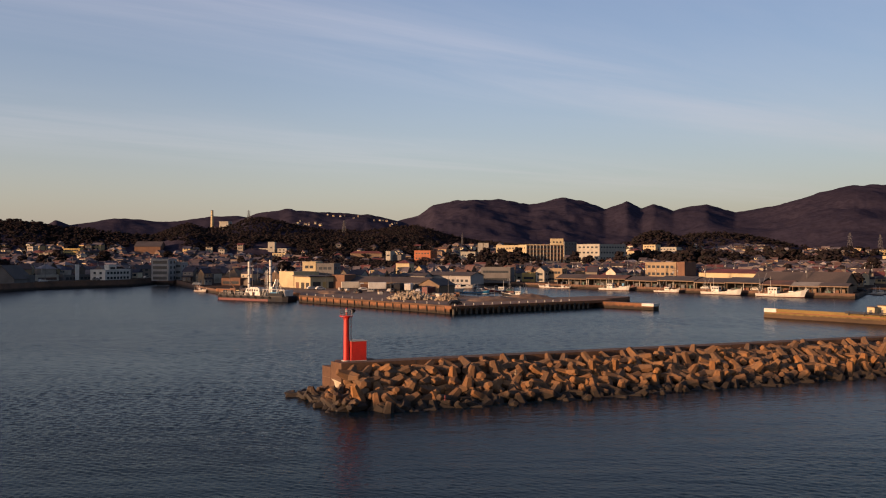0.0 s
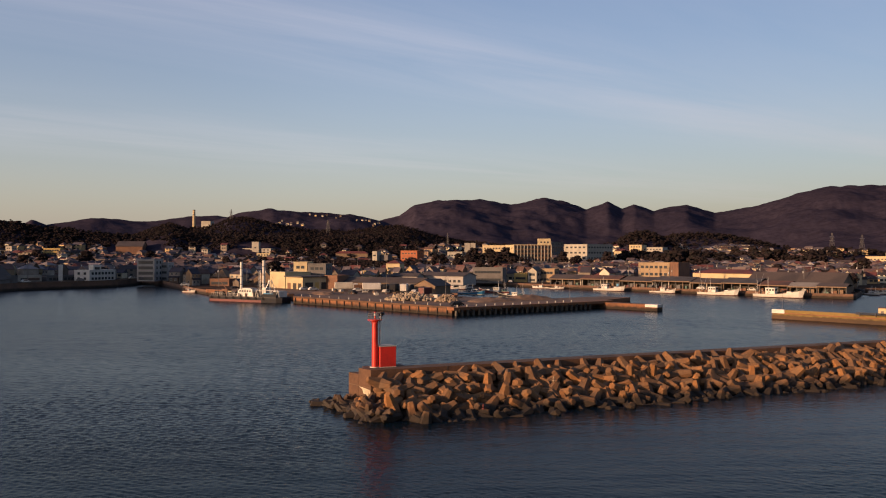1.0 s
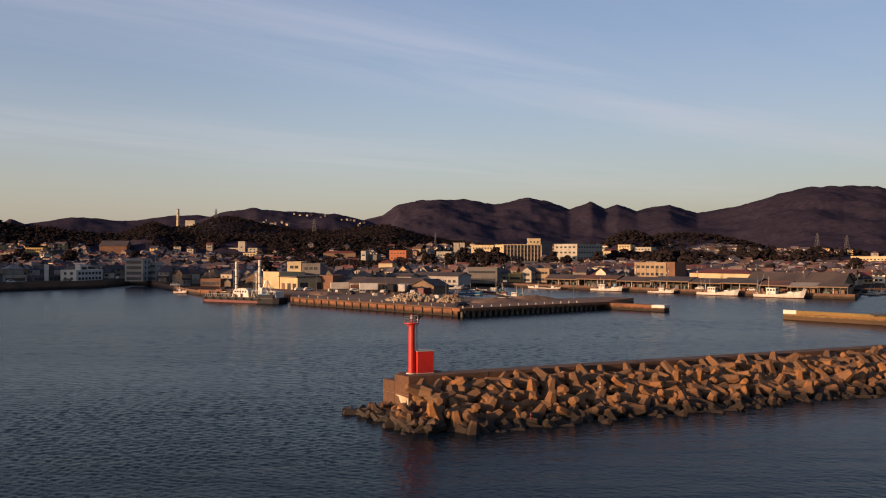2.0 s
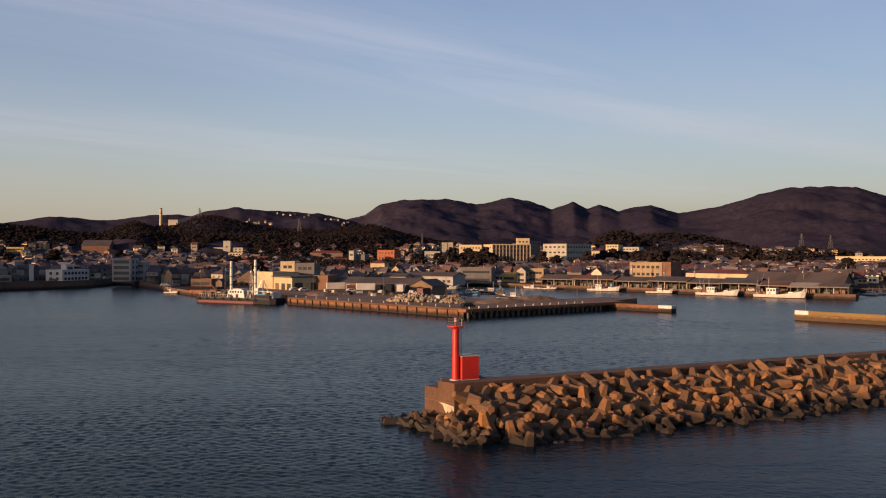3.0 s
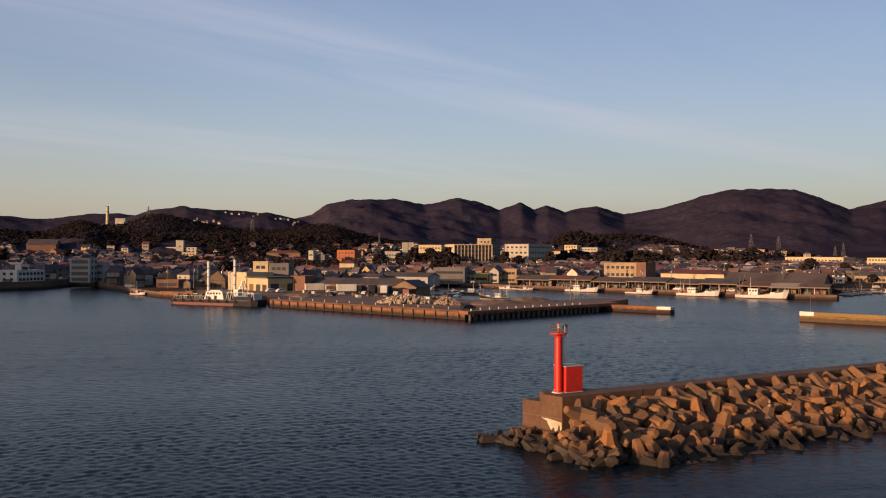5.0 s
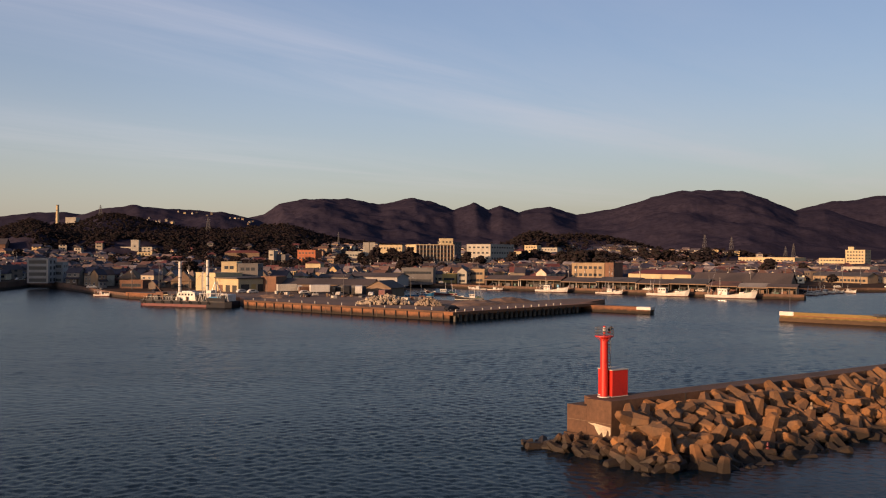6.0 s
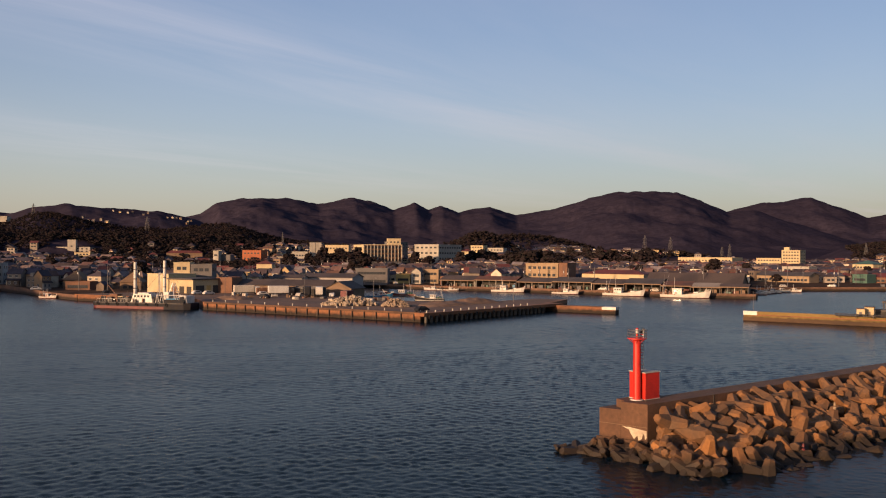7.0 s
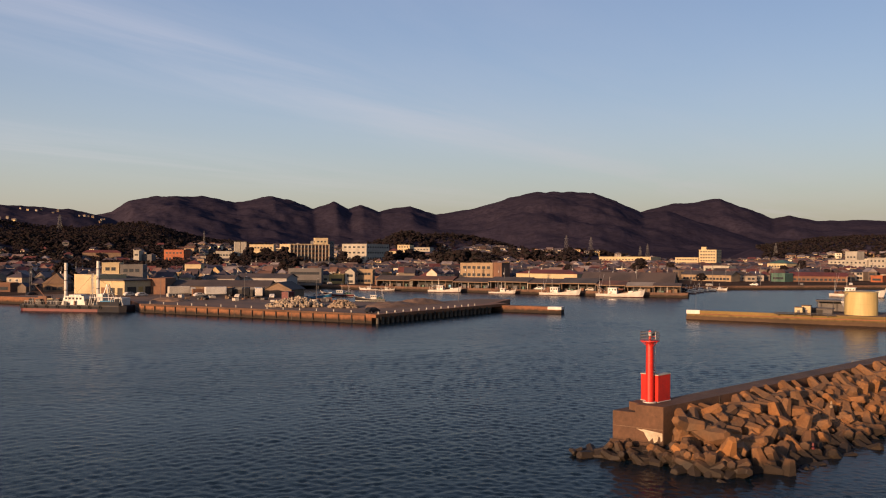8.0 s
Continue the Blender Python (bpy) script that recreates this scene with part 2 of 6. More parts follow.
BARK = surface("bark", (0.10, 0.075, 0.055), (0.06, 0.045, 0.035), 0.95, big=1, small=6, bump=0.6)
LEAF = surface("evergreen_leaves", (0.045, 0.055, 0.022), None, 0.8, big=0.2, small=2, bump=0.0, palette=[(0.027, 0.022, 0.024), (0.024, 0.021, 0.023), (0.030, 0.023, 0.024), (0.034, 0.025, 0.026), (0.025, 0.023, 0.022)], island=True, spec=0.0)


def glass_material():
    m = bpy.data.materials.new("window_glass")
    m.use_nodes = True
    b = m.node_tree.nodes["Principled BSDF"]
    b.inputs["Base Color"].default_value = (0.03, 0.035, 0.04, 1)
    b.inputs["Roughness"].default_value = 0.08
    return m


GLASS = glass_material()


def water_material():
    m = bpy.data.materials.new("harbour_water")
    m.use_nodes = True
    nt = m.node_tree
    b = nt.nodes["Principled BSDF"]
    b.inputs["Base Color"].default_value = (0.003, 0.009, 0.015, 1)
    b.inputs["IOR"].default_value = 1.33
    b.inputs["Roughness"].default_value = 0.12
    b.inputs["Specular IOR Level"].default_value = 0.08
    chop = noise_fac(nt, 0.5, 5, 0, 1, (0.45, 1.0, 1))
    fine = noise_fac(nt, 3.5, 4, 0, 1, (0.6, 1.0, 1))
    gust = noise_fac(nt, 0.012, 5, 0.40, 0.56, (0.35, 1.8, 1))
    add = nt.nodes.new("ShaderNodeMath")
    add.operation = "MULTIPLY_ADD"
    add.inputs[1].default_value = 0.5
    nt.links.new(fine, add.inputs[0])
    nt.links.new(chop, add.inputs[2])
    swell = nt.nodes.new("ShaderNodeMath")
    swell.operation = "MULTIPLY_ADD"
    swell.inputs[1].default_value = 3.0
    nt.links.new(noise_fac(nt, 0.16, 4, 0, 1, (0.5, 1.5, 1)), swell.inputs[0])
    nt.links.new(add.outputs[0], swell.inputs[2])
    bp = nt.nodes.new("ShaderNodeBump")
    bp.inputs["Distance"].default_value = 0.07
    st = nt.nodes.new("ShaderNodeMapRange")
    st.inputs["To Min"].default_value, st.inputs["To Max"].default_value = 0.25, 1.0
    nt.links.new(gust, st.inputs["Value"])
    # the inner harbour behind the breakwater lies calmer
    geo = nt.nodes.new("ShaderNodeNewGeometry")
    across = nt.nodes.new("ShaderNodeVectorMath")
    across.operation = "DOT_PRODUCT"
    across.inputs[1].default_value = (-0.4, 1.0, 0.0)
    nt.links.new(geo.outputs["Position"], across.inputs[0])
    calm = nt.nodes.new("ShaderNodeMapRange")
    calm.inputs["From Min"].default_value, calm.inputs["From Max"].default_value = 118, 230
    calm.inputs["To Min"].default_value, calm.inputs["To Max"].default_value = 1.0, 0.8
    nt.links.new(across.outputs["Value"], calm.inputs["Value"])
    far_ = nt.nodes.new("ShaderNodeMapRange")
    far_.inputs["From Min"].default_value, far_.inputs["From Max"].default_value = 110, 240
    far_.inputs["To Min"].default_value, far_.inputs["To Max"].default_value = 0.18, 0.24
    nt.links.new(across.outputs["Value"], far_.inputs["Value"])
    nt.links.new(far_.outputs[0], b.inputs["Roughness"])
    damp_ = nt.nodes.new("ShaderNodeMath")
    damp_.operation = "MULTIPLY"
    nt.links.new(st.outputs[0], damp_.inputs[0])
    nt.links.new(calm.outputs[0], damp_.inputs[1])
    nt.links.new(damp_.outputs[0], bp.inputs["Strength"])
    nt.links.new(swell.outputs[0], bp.inputs["Height"])
    nt.links.new(bp.outputs[0], b.inputs["Normal"])
    return m


WATER = water_material()


def land_material():
    """Town ground low down, winter woodland on the slopes, its violet tint standing for haze."""
    m = surface("town_ground_and_hazed_woodland", (0.115, 0.076, 0.055), (0.062, 0.046, 0.038), 0.95, big=0.03, small=0.4, bump=0.3, spec=0.0)
    nt = m.node_tree
    b = nt.nodes["Principled BSDF"]
    low = b.inputs["Base Color"].links[0].from_socket
    # blue-violet put into the wood colours in place of distance haze
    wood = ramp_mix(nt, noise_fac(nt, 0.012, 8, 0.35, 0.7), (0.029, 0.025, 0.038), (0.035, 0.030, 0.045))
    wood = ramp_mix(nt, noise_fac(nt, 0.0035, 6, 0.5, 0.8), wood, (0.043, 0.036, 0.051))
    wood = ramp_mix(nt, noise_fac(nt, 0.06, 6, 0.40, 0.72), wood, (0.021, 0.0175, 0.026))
    geo = nt.nodes.new("ShaderNodeNewGeometry")
    sx = nt.nodes.new("ShaderNodeSeparateXYZ")
    nt.links.new(geo.outputs["Position"], sx.inputs[0])
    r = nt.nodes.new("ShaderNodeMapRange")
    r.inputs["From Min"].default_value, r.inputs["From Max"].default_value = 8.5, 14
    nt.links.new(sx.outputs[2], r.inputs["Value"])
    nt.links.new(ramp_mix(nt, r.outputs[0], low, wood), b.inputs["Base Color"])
    bp = nt.nodes.new("ShaderNodeBump")
    bp.inputs["Strength"].default_value, bp.inputs["Distance"].default_value = 0.6, 2.5
    nt.links.new(noise_fac(nt, 0.09, 8, 0, 1), bp.inputs["Height"])
    nt.links.new(bp.outputs[0], b.inputs["Normal"])
    return m


LAND = land_material()


# ---- mesh helpers ----
def thing(name, m, label, category, group="", kind=""):
    ob = new(name)
    ob.empty_display_size = 0.5
    ob.matrix_world = m
    return tagged(ob, label, category, group, kind)


def as_mesh(name, bm, material):
    me = bpy.data.meshes.new(name)
    bmesh.ops.recalc_face_normals(bm, faces=bm.faces[:])
    bm.to_mesh(me)
    bm.free()
    for mt in (material if isinstance(material, (list, tuple)) else [material]):
        me.materials.append(mt)
    return me


def part(name, bm, material, parent, label=""):
    ob = new(name, as_mesh(name, bm, material))
    ob.parent = parent
    if label:
        tagged(ob, label)
    return ob


def solid(name, bm, material, m, label, category, group="", kind=""):
    ob = new(name, as_mesh(name, bm, material))
    ob.matrix_world = m
    return tagged(ob, label, category, group, kind)


def share(name, ob, parent, m):
    o = new(name, ob.data)
    o.parent = parent
    o.matrix_basis = m
    return o


def box(x0, y0, z0, x1, y1, z1, bm=None, bevel=0.0):
    bm = bm or bmesh.new()
    c = [bm.verts.new((x, y, z)) for z in (z0, z1) for x, y in ((x0, y0), (x1, y0), (x1, y1), (x0, y1))]
    fs = [bm.faces.new([c[i] for i in q]) for q in ((3, 2, 1, 0), (4, 5, 6, 7), (0, 1, 5, 4), (1, 2, 6, 5), (2, 3, 7, 6), (3, 0, 4, 7))]
    if bevel:
        es = list({e for f in fs for e in f.edges})
        bmesh.ops.bevel(bm, geom=es, offset=bevel, segments=1, affect="EDGES")
    return bm


def rod(p, q, r0, r1=None, n=8, bm=None):
    bm = bm or bmesh.new()
    p, q = Vector(p), Vector(q)
    r1 = r0 if r1 is None else r1
    rot = (q - p).to_track_quat("Z", "Y").to_matrix()
    rings = []
    for c, r in ((p, r0), (q, r1)):
        rings.append([bm.verts.new(c + rot @ Vector((r * math.cos(2 * math.pi * k / n), r * math.sin(2 * math.pi * k / n), 0))) for k in range(n)])
    for k in range(n):
        bm.faces.new((rings[0][k], rings[0][(k + 1) % n], rings[1][(k + 1) % n], rings[1][k]))
    bm.faces.new(rings[0][::-1]), bm.faces.new(rings[1])
    return bm


def prism(pts, z0, z1, bm=None):
    bm = bm or bmesh.new()
    lo = [bm.verts.new((x, y, z0)) for x, y in pts]
    hi = [bm.verts.new((x, y, z1)) for x, y in pts]
    n = len(pts)
    for k in range(n):
        bm.faces.new((lo[k], lo[(k + 1) % n], hi[(k + 1) % n], hi[k]))
    bm.faces.new(lo[::-1]), bm.faces.new(hi)
    return bm


def ring(r, tube, z, n=20, bm=None):
    bm = bm or bmesh.new()
    rows = []
    for k in range(n):
        a = 2 * math.pi * k / n
        rows.append([bm.verts.new(((r + tube * math.cos(b)) * math.cos(a), (r + tube * math.cos(b)) * math.sin(a), z + tube * math.sin(b))) for b in (0, math.pi / 2, math.pi, 1.5 * math.pi)])
    for k in range(n):
        for j in range(4):
            bm.faces.new((rows[k][j], rows[(k + 1) % n][j], rows[(k + 1) % n][(j + 1) % 4], rows[k][(j + 1) % 4]))
    return bm


def rock(size, seed, bm=None, at=(0, 0, 0), flat_=0.75):
    """An uneven stone: a small ball pushed about and squashed."""
    bm = bm or bmesh.new()
    rnd = random.Random(seed)
    made = bmesh.ops.create_icosphere(bm, subdivisions=1, radius=size)["verts"]
    s = Vector((rnd.uniform(0.8, 1.25), rnd.uniform(0.7, 1.1), flat_ * rnd.uniform(0.8, 1.15)))
    turn_ = Euler((rnd.uniform(0, 3), rnd.uniform(0, 3), rnd.uniform(0, 3))).to_matrix()
    for v in made:
        c = v.co * rnd.uniform(0.78, 1.2)
        c = turn_ @ Vector((c.x * s.x, c.y * s.y, c.z * s.z))
        v.co = c + Vector(at)
    return bm


# ---- the lie of the land ----
def lattice(ix, iy, seed):
    h = np.sin(ix * 127.1 + iy * 311.7 + seed * 74.7) * 43758.5453
    return h - np.floor(h)


def value_noise(x, y, seed):
    x0, y0 = np.floor(x), np.floor(y)
    fx, fy = x - x0, y - y0
    fx, fy = fx * fx * (3 - 2 * fx), fy * fy * (3 - 2 * fy)
    a, b = lattice(x0, y0, seed), lattice(x0 + 1, y0, seed)
    c, d = lattice(x0, y0 + 1, seed), lattice(x0 + 1, y0 + 1, seed)
    return (a * (1 - fx) + b * fx) * (1 - fy) + (c * (1 - fx) + d * fx) * fy - 0.5


def fbm(x, y, scale, octaves=5, seed=0):
    total, amp = 0.0, 1.0
    for k in range(octaves):
        total = total + amp * value_noise(x / scale * 2 ** k, y / scale * 2 ** k, seed + k)
        amp *= 0.5
    return total


SHORE = [(-700, -200), (-470, 60), (-385, 220), (-290, 345), (-200.5, 389.5), (-196, 414), (-165, 457), (-164, 490), (-153, 485), (-114, 404), (-98, 374), (-75, 386), (-38, 402), (-10, 425), (10, 470), (18, 504), (34, 478), (57, 448), (88, 420), (113, 391), (146, 357.5), (165, 342), (200, 402), (242, 408), (328, 395), (430, 370), (600, 320), (800, 160), (1000, 0)]
shore_az, shore_r = [], []
for (xa, ya), (xb, yb) in zip(SHORE, SHORE[1:]):
    for k in range(40):
        x_, y_ = xa + (xb - xa) * k / 40, ya + (yb - ya) * k / 40
        shore_az.append(math.degrees(math.atan2(x_, y_))), shore_r.append(math.hypot(x_, y_))
shore_az = np.maximum.accumulate(np.array(shore_az) + np.arange(len(shore_az)) * 1e-6)
shore_r = np.array(shore_r)

# crests of the ridges: distance, half width, then (bearing in degrees, height in metres)
RIDGES = [
    (3600, 1500, 900, [(-9.2, 0), (-3.2, 151), (-1.7, 172), (-0.7, 215), (0.6, 234), (2.1, 244), (4.4, 236), (5.7, 220), (7, 240), (8.1, 252), (9.2, 235), (10.7, 197), (12.1, 228), (13, 200), (13.8, 216), (15, 192), (17.1, 213), (18.8, 182), (21.1, 204), (23, 239), (25.2, 272), (25.5, 275), (29.2, 272), (30.6, 241), (32.3, 187), (33.9, 194), (42.9, 0)]),
    (4300, 1500, 450, [(19.5, 0), (27.5, 160), (31.2, 221), (32.4, 226), (34.7, 266), (37.3, 285), (39.2, 232), (40.4, 191), (41.5, 204), (43.1, 179), (45, 185), (46.8, 178), (60.8, 0)]),
    (4000, 900, 700, [(-29.7, 0), (-26.7, 105), (-25, 125), (-24.3, 155), (-23.5, 134), (-21, 166), (-19.4, 163), (-17.7, 154), (-15.3, 177), (-13.5, 186), (-11.7, 167), (-8.7, 0)]),
    (1750, 500, 500, [(-16.9, 0), (-14.9, 70), (-13.1, 87), (-11.7, 99), (-10.1, 106), (-8, 101), (-6.5, 97), (-5, 98), (-3.5, 88), (-2.6, 80), (-0.5, 46), (1.5, 0)]),
    (1120, 290, 400, [(-38.8, 0), (-30.8, 36), (-27.3, 38), (-26.4, 38), (-25.2, 36), (-24.6, 29), (-21.7, 28), (-18.7, 36), (-17.3, 48), (-16.5, 52), (-15.6, 45), (-14.2, 48), (-12.8, 59), (-11.7, 60), (-9.9, 52), (-7.7, 45), (-5.4, 44), (-3.2, 50), (-1.7, 51), (0.2, 40), (2.5, 31), (6.2, 25), (9.9, 22), (13.9, 0)]),
    (1350, 350, 400, [(34.2, 0), (37.2, 28), (39.2, 34), (41.1, 41), (43, 44), (44.8, 45), (64.8, 0)]),
]
# wooded knolls in and behind the town, last an unseen headland added to shade the left shore: x, y, radius across,
# radius along, height
KNOLLS = [(52, 728, 30, 20, 6), (262, 840, 60, 40, 9), (232, 930, 45, 40, 27), (430, 1300, 160, 70, 30), (500, 1055, 110, 60, 13), (-95, 900, 150, 60, 14), (-420, 900, 160, 90, 22), (-330, 760, 40, 30, 8), (-620, 190, 160, 150, 106)]


# the hill quarter, built over with houses
TERRACES = [(345, 960, 75, 75, 15)]


def land_height(x, y):
    x, y = np.asarray(x, float), np.asarray(y, float)
    r, az = np.hypot(x, y), np.degrees(np.arctan2(x, y))
    steep = np.interp(r, [0, 520, 850, 1250, 2200, 3200, 4900], [1.8, 1.8, 8.5, 19, 30, 42, 50])
    level = np.interp(r, [0, 520, 850, 1250, 2200, 3200, 4900], [1.8, 1.8, 4.5, 8, 22, 40, 50])
    east = np.clip((az - 13) / 9, 0, 1)
    z = steep * (1 - east) + level * east + 1.6 * np.clip((-15.5 - az) / 3, 0, 1) * np.clip((900 - r) / 300, 0, 1)
    z = z + np.clip((r - 560) / 400, 0, 1) * 2.0 * fbm(x, y, 180, 3, 5)
    for dist, wide, back, table in RIDGES:
        crest = np.interp(az, [p[0] for p in table], [p[1] for p in table], left=0, right=0)
        d = (r - dist - 0.12 * dist * fbm(x, y, dist * 0.16, 3, 11) * np.clip(np.abs(r - dist) / wide, 0, 1)) / np.where(r < dist, wide, back)
        rise = np.clip(1 - np.abs(d), 0, 1)
        rise = rise * rise * (3 - 2 * rise) * 0.55 + rise * 0.45
        h = crest * rise
        h = h + crest * 0.22 * fbm(x, y, dist * 0.06, 6, 21) * (rise * (1 - rise) * 3.4) + 0.045 * crest * fbm(x, y, dist * 0.016, 5, 31) * rise
        z = np.maximum(z, h)
    for kx, ky, rx_, ry_, h in KNOLLS + TERRACES:
        q = ((x - kx) / rx_) ** 2 + ((y - ky) / ry_) ** 2
        z = z + h * np.exp(-q * 1.3)
    return z


GX, GY = np.arange(-1000, 1500, 6.0), np.arange(0, 2000, 6.0)
GRID = land_height(*np.meshgrid(GX, GY, indexing="ij"))


def ground_z(x, y):
    """The land's height, read off a fine grid."""
    u, v = (x + 1000) / 6.0, y / 6.0
    i, j = min(max(int(u), 0), len(GX) - 2), min(max(int(v), 0), len(GY) - 2)
    a, b = u - i, v - j
    return float((GRID[i, j] * (1 - a) + GRID[i + 1, j] * a) * (1 - b) + (GRID[i, j + 1] * (1 - a) + GRID[i + 1, j + 1] * a) * b)


def build_land():
    az = np.concatenate([np.arange(-104, -34, 1.0), np.arange(-34, 52, 0.14), np.arange(52, 88, 1.0)])
    edge = np.interp(az, shore_az, shore_r)
    steps = np.concatenate([[0.0], np.linspace(0, 1, 250)[1:] ** 1.9])
    rr = edge[:, None] + (4850 - edge[:, None]) * steps[None, :]
    a = np.radians(az)[:, None]
    x, y = rr * np.sin(a), rr * np.cos(a)
    z = land_height(x, y)
    n, m = x.shape
    me = bpy.data.meshes.new("ground")
    idx = np.arange(n * m).reshape(n, m)
    quads = np.stack([idx[:-1, :-1], idx[:-1, 1:], idx[1:, 1:], idx[1:, :-1]], -1).reshape(-1, 4)[:, ::-1]
    me.from_pydata(np.stack([x, y, z], -1).reshape(-1, 3).tolist(), [], quads.tolist())
    me.polygons.foreach_set("use_smooth", [True] * len(me.polygons))
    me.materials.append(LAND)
    tagged(new("ground", me), "town flats rising to wooded hills and dark mountains", "ground", kind="structure")
    # the harbour wall along the water's edge
    keep = (az > -95) & (az < 75)
    a1, e1 = np.radians(az[keep]), edge[keep]
    bm = bmesh.new()
    prof = ((-0.25, -2.5), (-0.25, 1.7), (-0.4, 1.75), (-0.4, 2.05), (0.5, 2.05), (0.5, 1.0))
    last = None
    for ai, ei in zip(a1, e1):
        up_ = float(land_height(ei * math.sin(ai), ei * math.cos(ai))) - 1.8
        row = [bm.verts.new(((ei + o) * math.sin(ai), (ei + o) * math.cos(ai), h + (up_ if h > 0 else 0))) for o, h in prof]
        if last:
            for k in range(len(prof) - 1):
                bm.faces.new((last[k], row[k], row[k + 1], last[k + 1]))
        last = row
    solid("quay_wall", bm, SHORE_WALL, Matrix(), "weathered concrete harbour wall along the town's waterfront", "quay wall", kind="structure")


build_land()


def grid_mesh(name, x, y, z, material):
    """A smooth sheet over a grid of places."""
    n, m = x.shape
    me = bpy.data.meshes.new(name)
    idx = np.arange(n * m).reshape(n, m)
    quads = np.stack([idx[:-1, :-1], idx[1:, :-1], idx[1:, 1:], idx[:-1, 1:]], -1).reshape(-1, 4)
    me.vertices.add(n * m)
    me.vertices.foreach_set("co", np.stack([x, y, z], -1).astype(np.float32).ravel())
    me.loops.add(quads.size)
    me.loops.foreach_set("vertex_index", quads.astype(np.int32).ravel())
    me.polygons.add(len(quads))
    me.polygons.foreach_set("loop_start", np.arange(0, quads.size, 4, dtype=np.int32))
    me.polygons.foreach_set("loop_total", np.full(len(quads), 4, np.int32))
    me.update(calc_edges=True)
    me.polygons.foreach_set("use_smooth", np.ones(len(quads), bool))
    me.materials.append(material)
    return me


def build_water():
    """One sheet of water to the horizon, with wind waves where they can be made out."""
    cx, cy = -20.0, 5.0
    az = np.radians(np.concatenate([np.arange(-180, -50, 4.0), np.arange(-50, 56, 0.15), np.arange(56, 180.1, 4.0)]))
    az[-1] = math.pi
    rr = np.concatenate([[0.01, 20, 39], 40 * np.exp(np.arange(0, 2.75, 0.0031)), [700, 850, 1100, 1500, 2200, 3300, 4900]])
    a, r = np.meshgrid(az, rr, indexing="ij")
    x, y = cx + r * np.sin(a), cy + r * np.cos(a)
    step = 0.0031 * r
    rnd = random.Random(3)
    z = np.zeros_like(x)
    for k in range(64):
        wave = 0.22 * 20 ** (k / 63)
        way = radians(WIND + rnd.gauss(0, 60))
        amp = WAVE * wave * rnd.uniform(0.6, 1.2)
        fade = np.clip((wave / step - 1.7) / 0.8, 0, 1) * np.clip((6.0 - wave / step) / 3, 0, 1)
        bend = 1.3 * value_noise(x / (wave * 4), y / (wave * 4), k)
        z += amp * fade * np.sin(2 * math.pi / wave * (x * math.cos(way) + y * math.sin(way)) + 6.28 * rnd.random() + bend * 6)
    z[r < 40.5] = 0.0
    z *= np.interp(r, [60, 100, 150, 210, 300], [1.0, 0.9, 0.62, 0.40, 0.3])   # the inner harbour lies calmer
    z *= 0.75 + 0.7 * np.clip(fbm(x, y * 1.8, 60, 3, 61) + 0.3, 0, 1)
    # the lee on the sea side of the breakwater lies calmer
    u, v = (x + 13.7) * 0.926 + (y - 107.4) * 0.378, -((x + 13.7) * -0.378 + (y - 107.4) * 0.926)
    z *= 1 - 0.6 * np.clip((u + 6) / 14, 0, 1) * np.clip(v / 4, 0, 1) * np.clip((70 - v) / 40, 0, 1)
    tagged(new("water", grid_mesh("water", x, y, z, WATER)), "dark blue harbour water with small wind waves", "water", kind="structure")


WIND, WAVE = 78.0, 0.0112
build_water()
sbm = bmesh.new()
sbm.faces.new([sbm.verts.new(p) for p in ((-4900, -4900, -6), (4900, -4900, -6), (4900, 4900, -6), (-4900, 4900, -6))])
solid("seabed", sbm, WET, Matrix(), "dark muddy seabed under the harbour", "seabed", kind="structure")


# ---- the outer breakwater ----
BREAK = pose(-13.75, 107.47, 0, 0, 0, 22.2)     # x runs out along the wall from its head, -y is the sea side


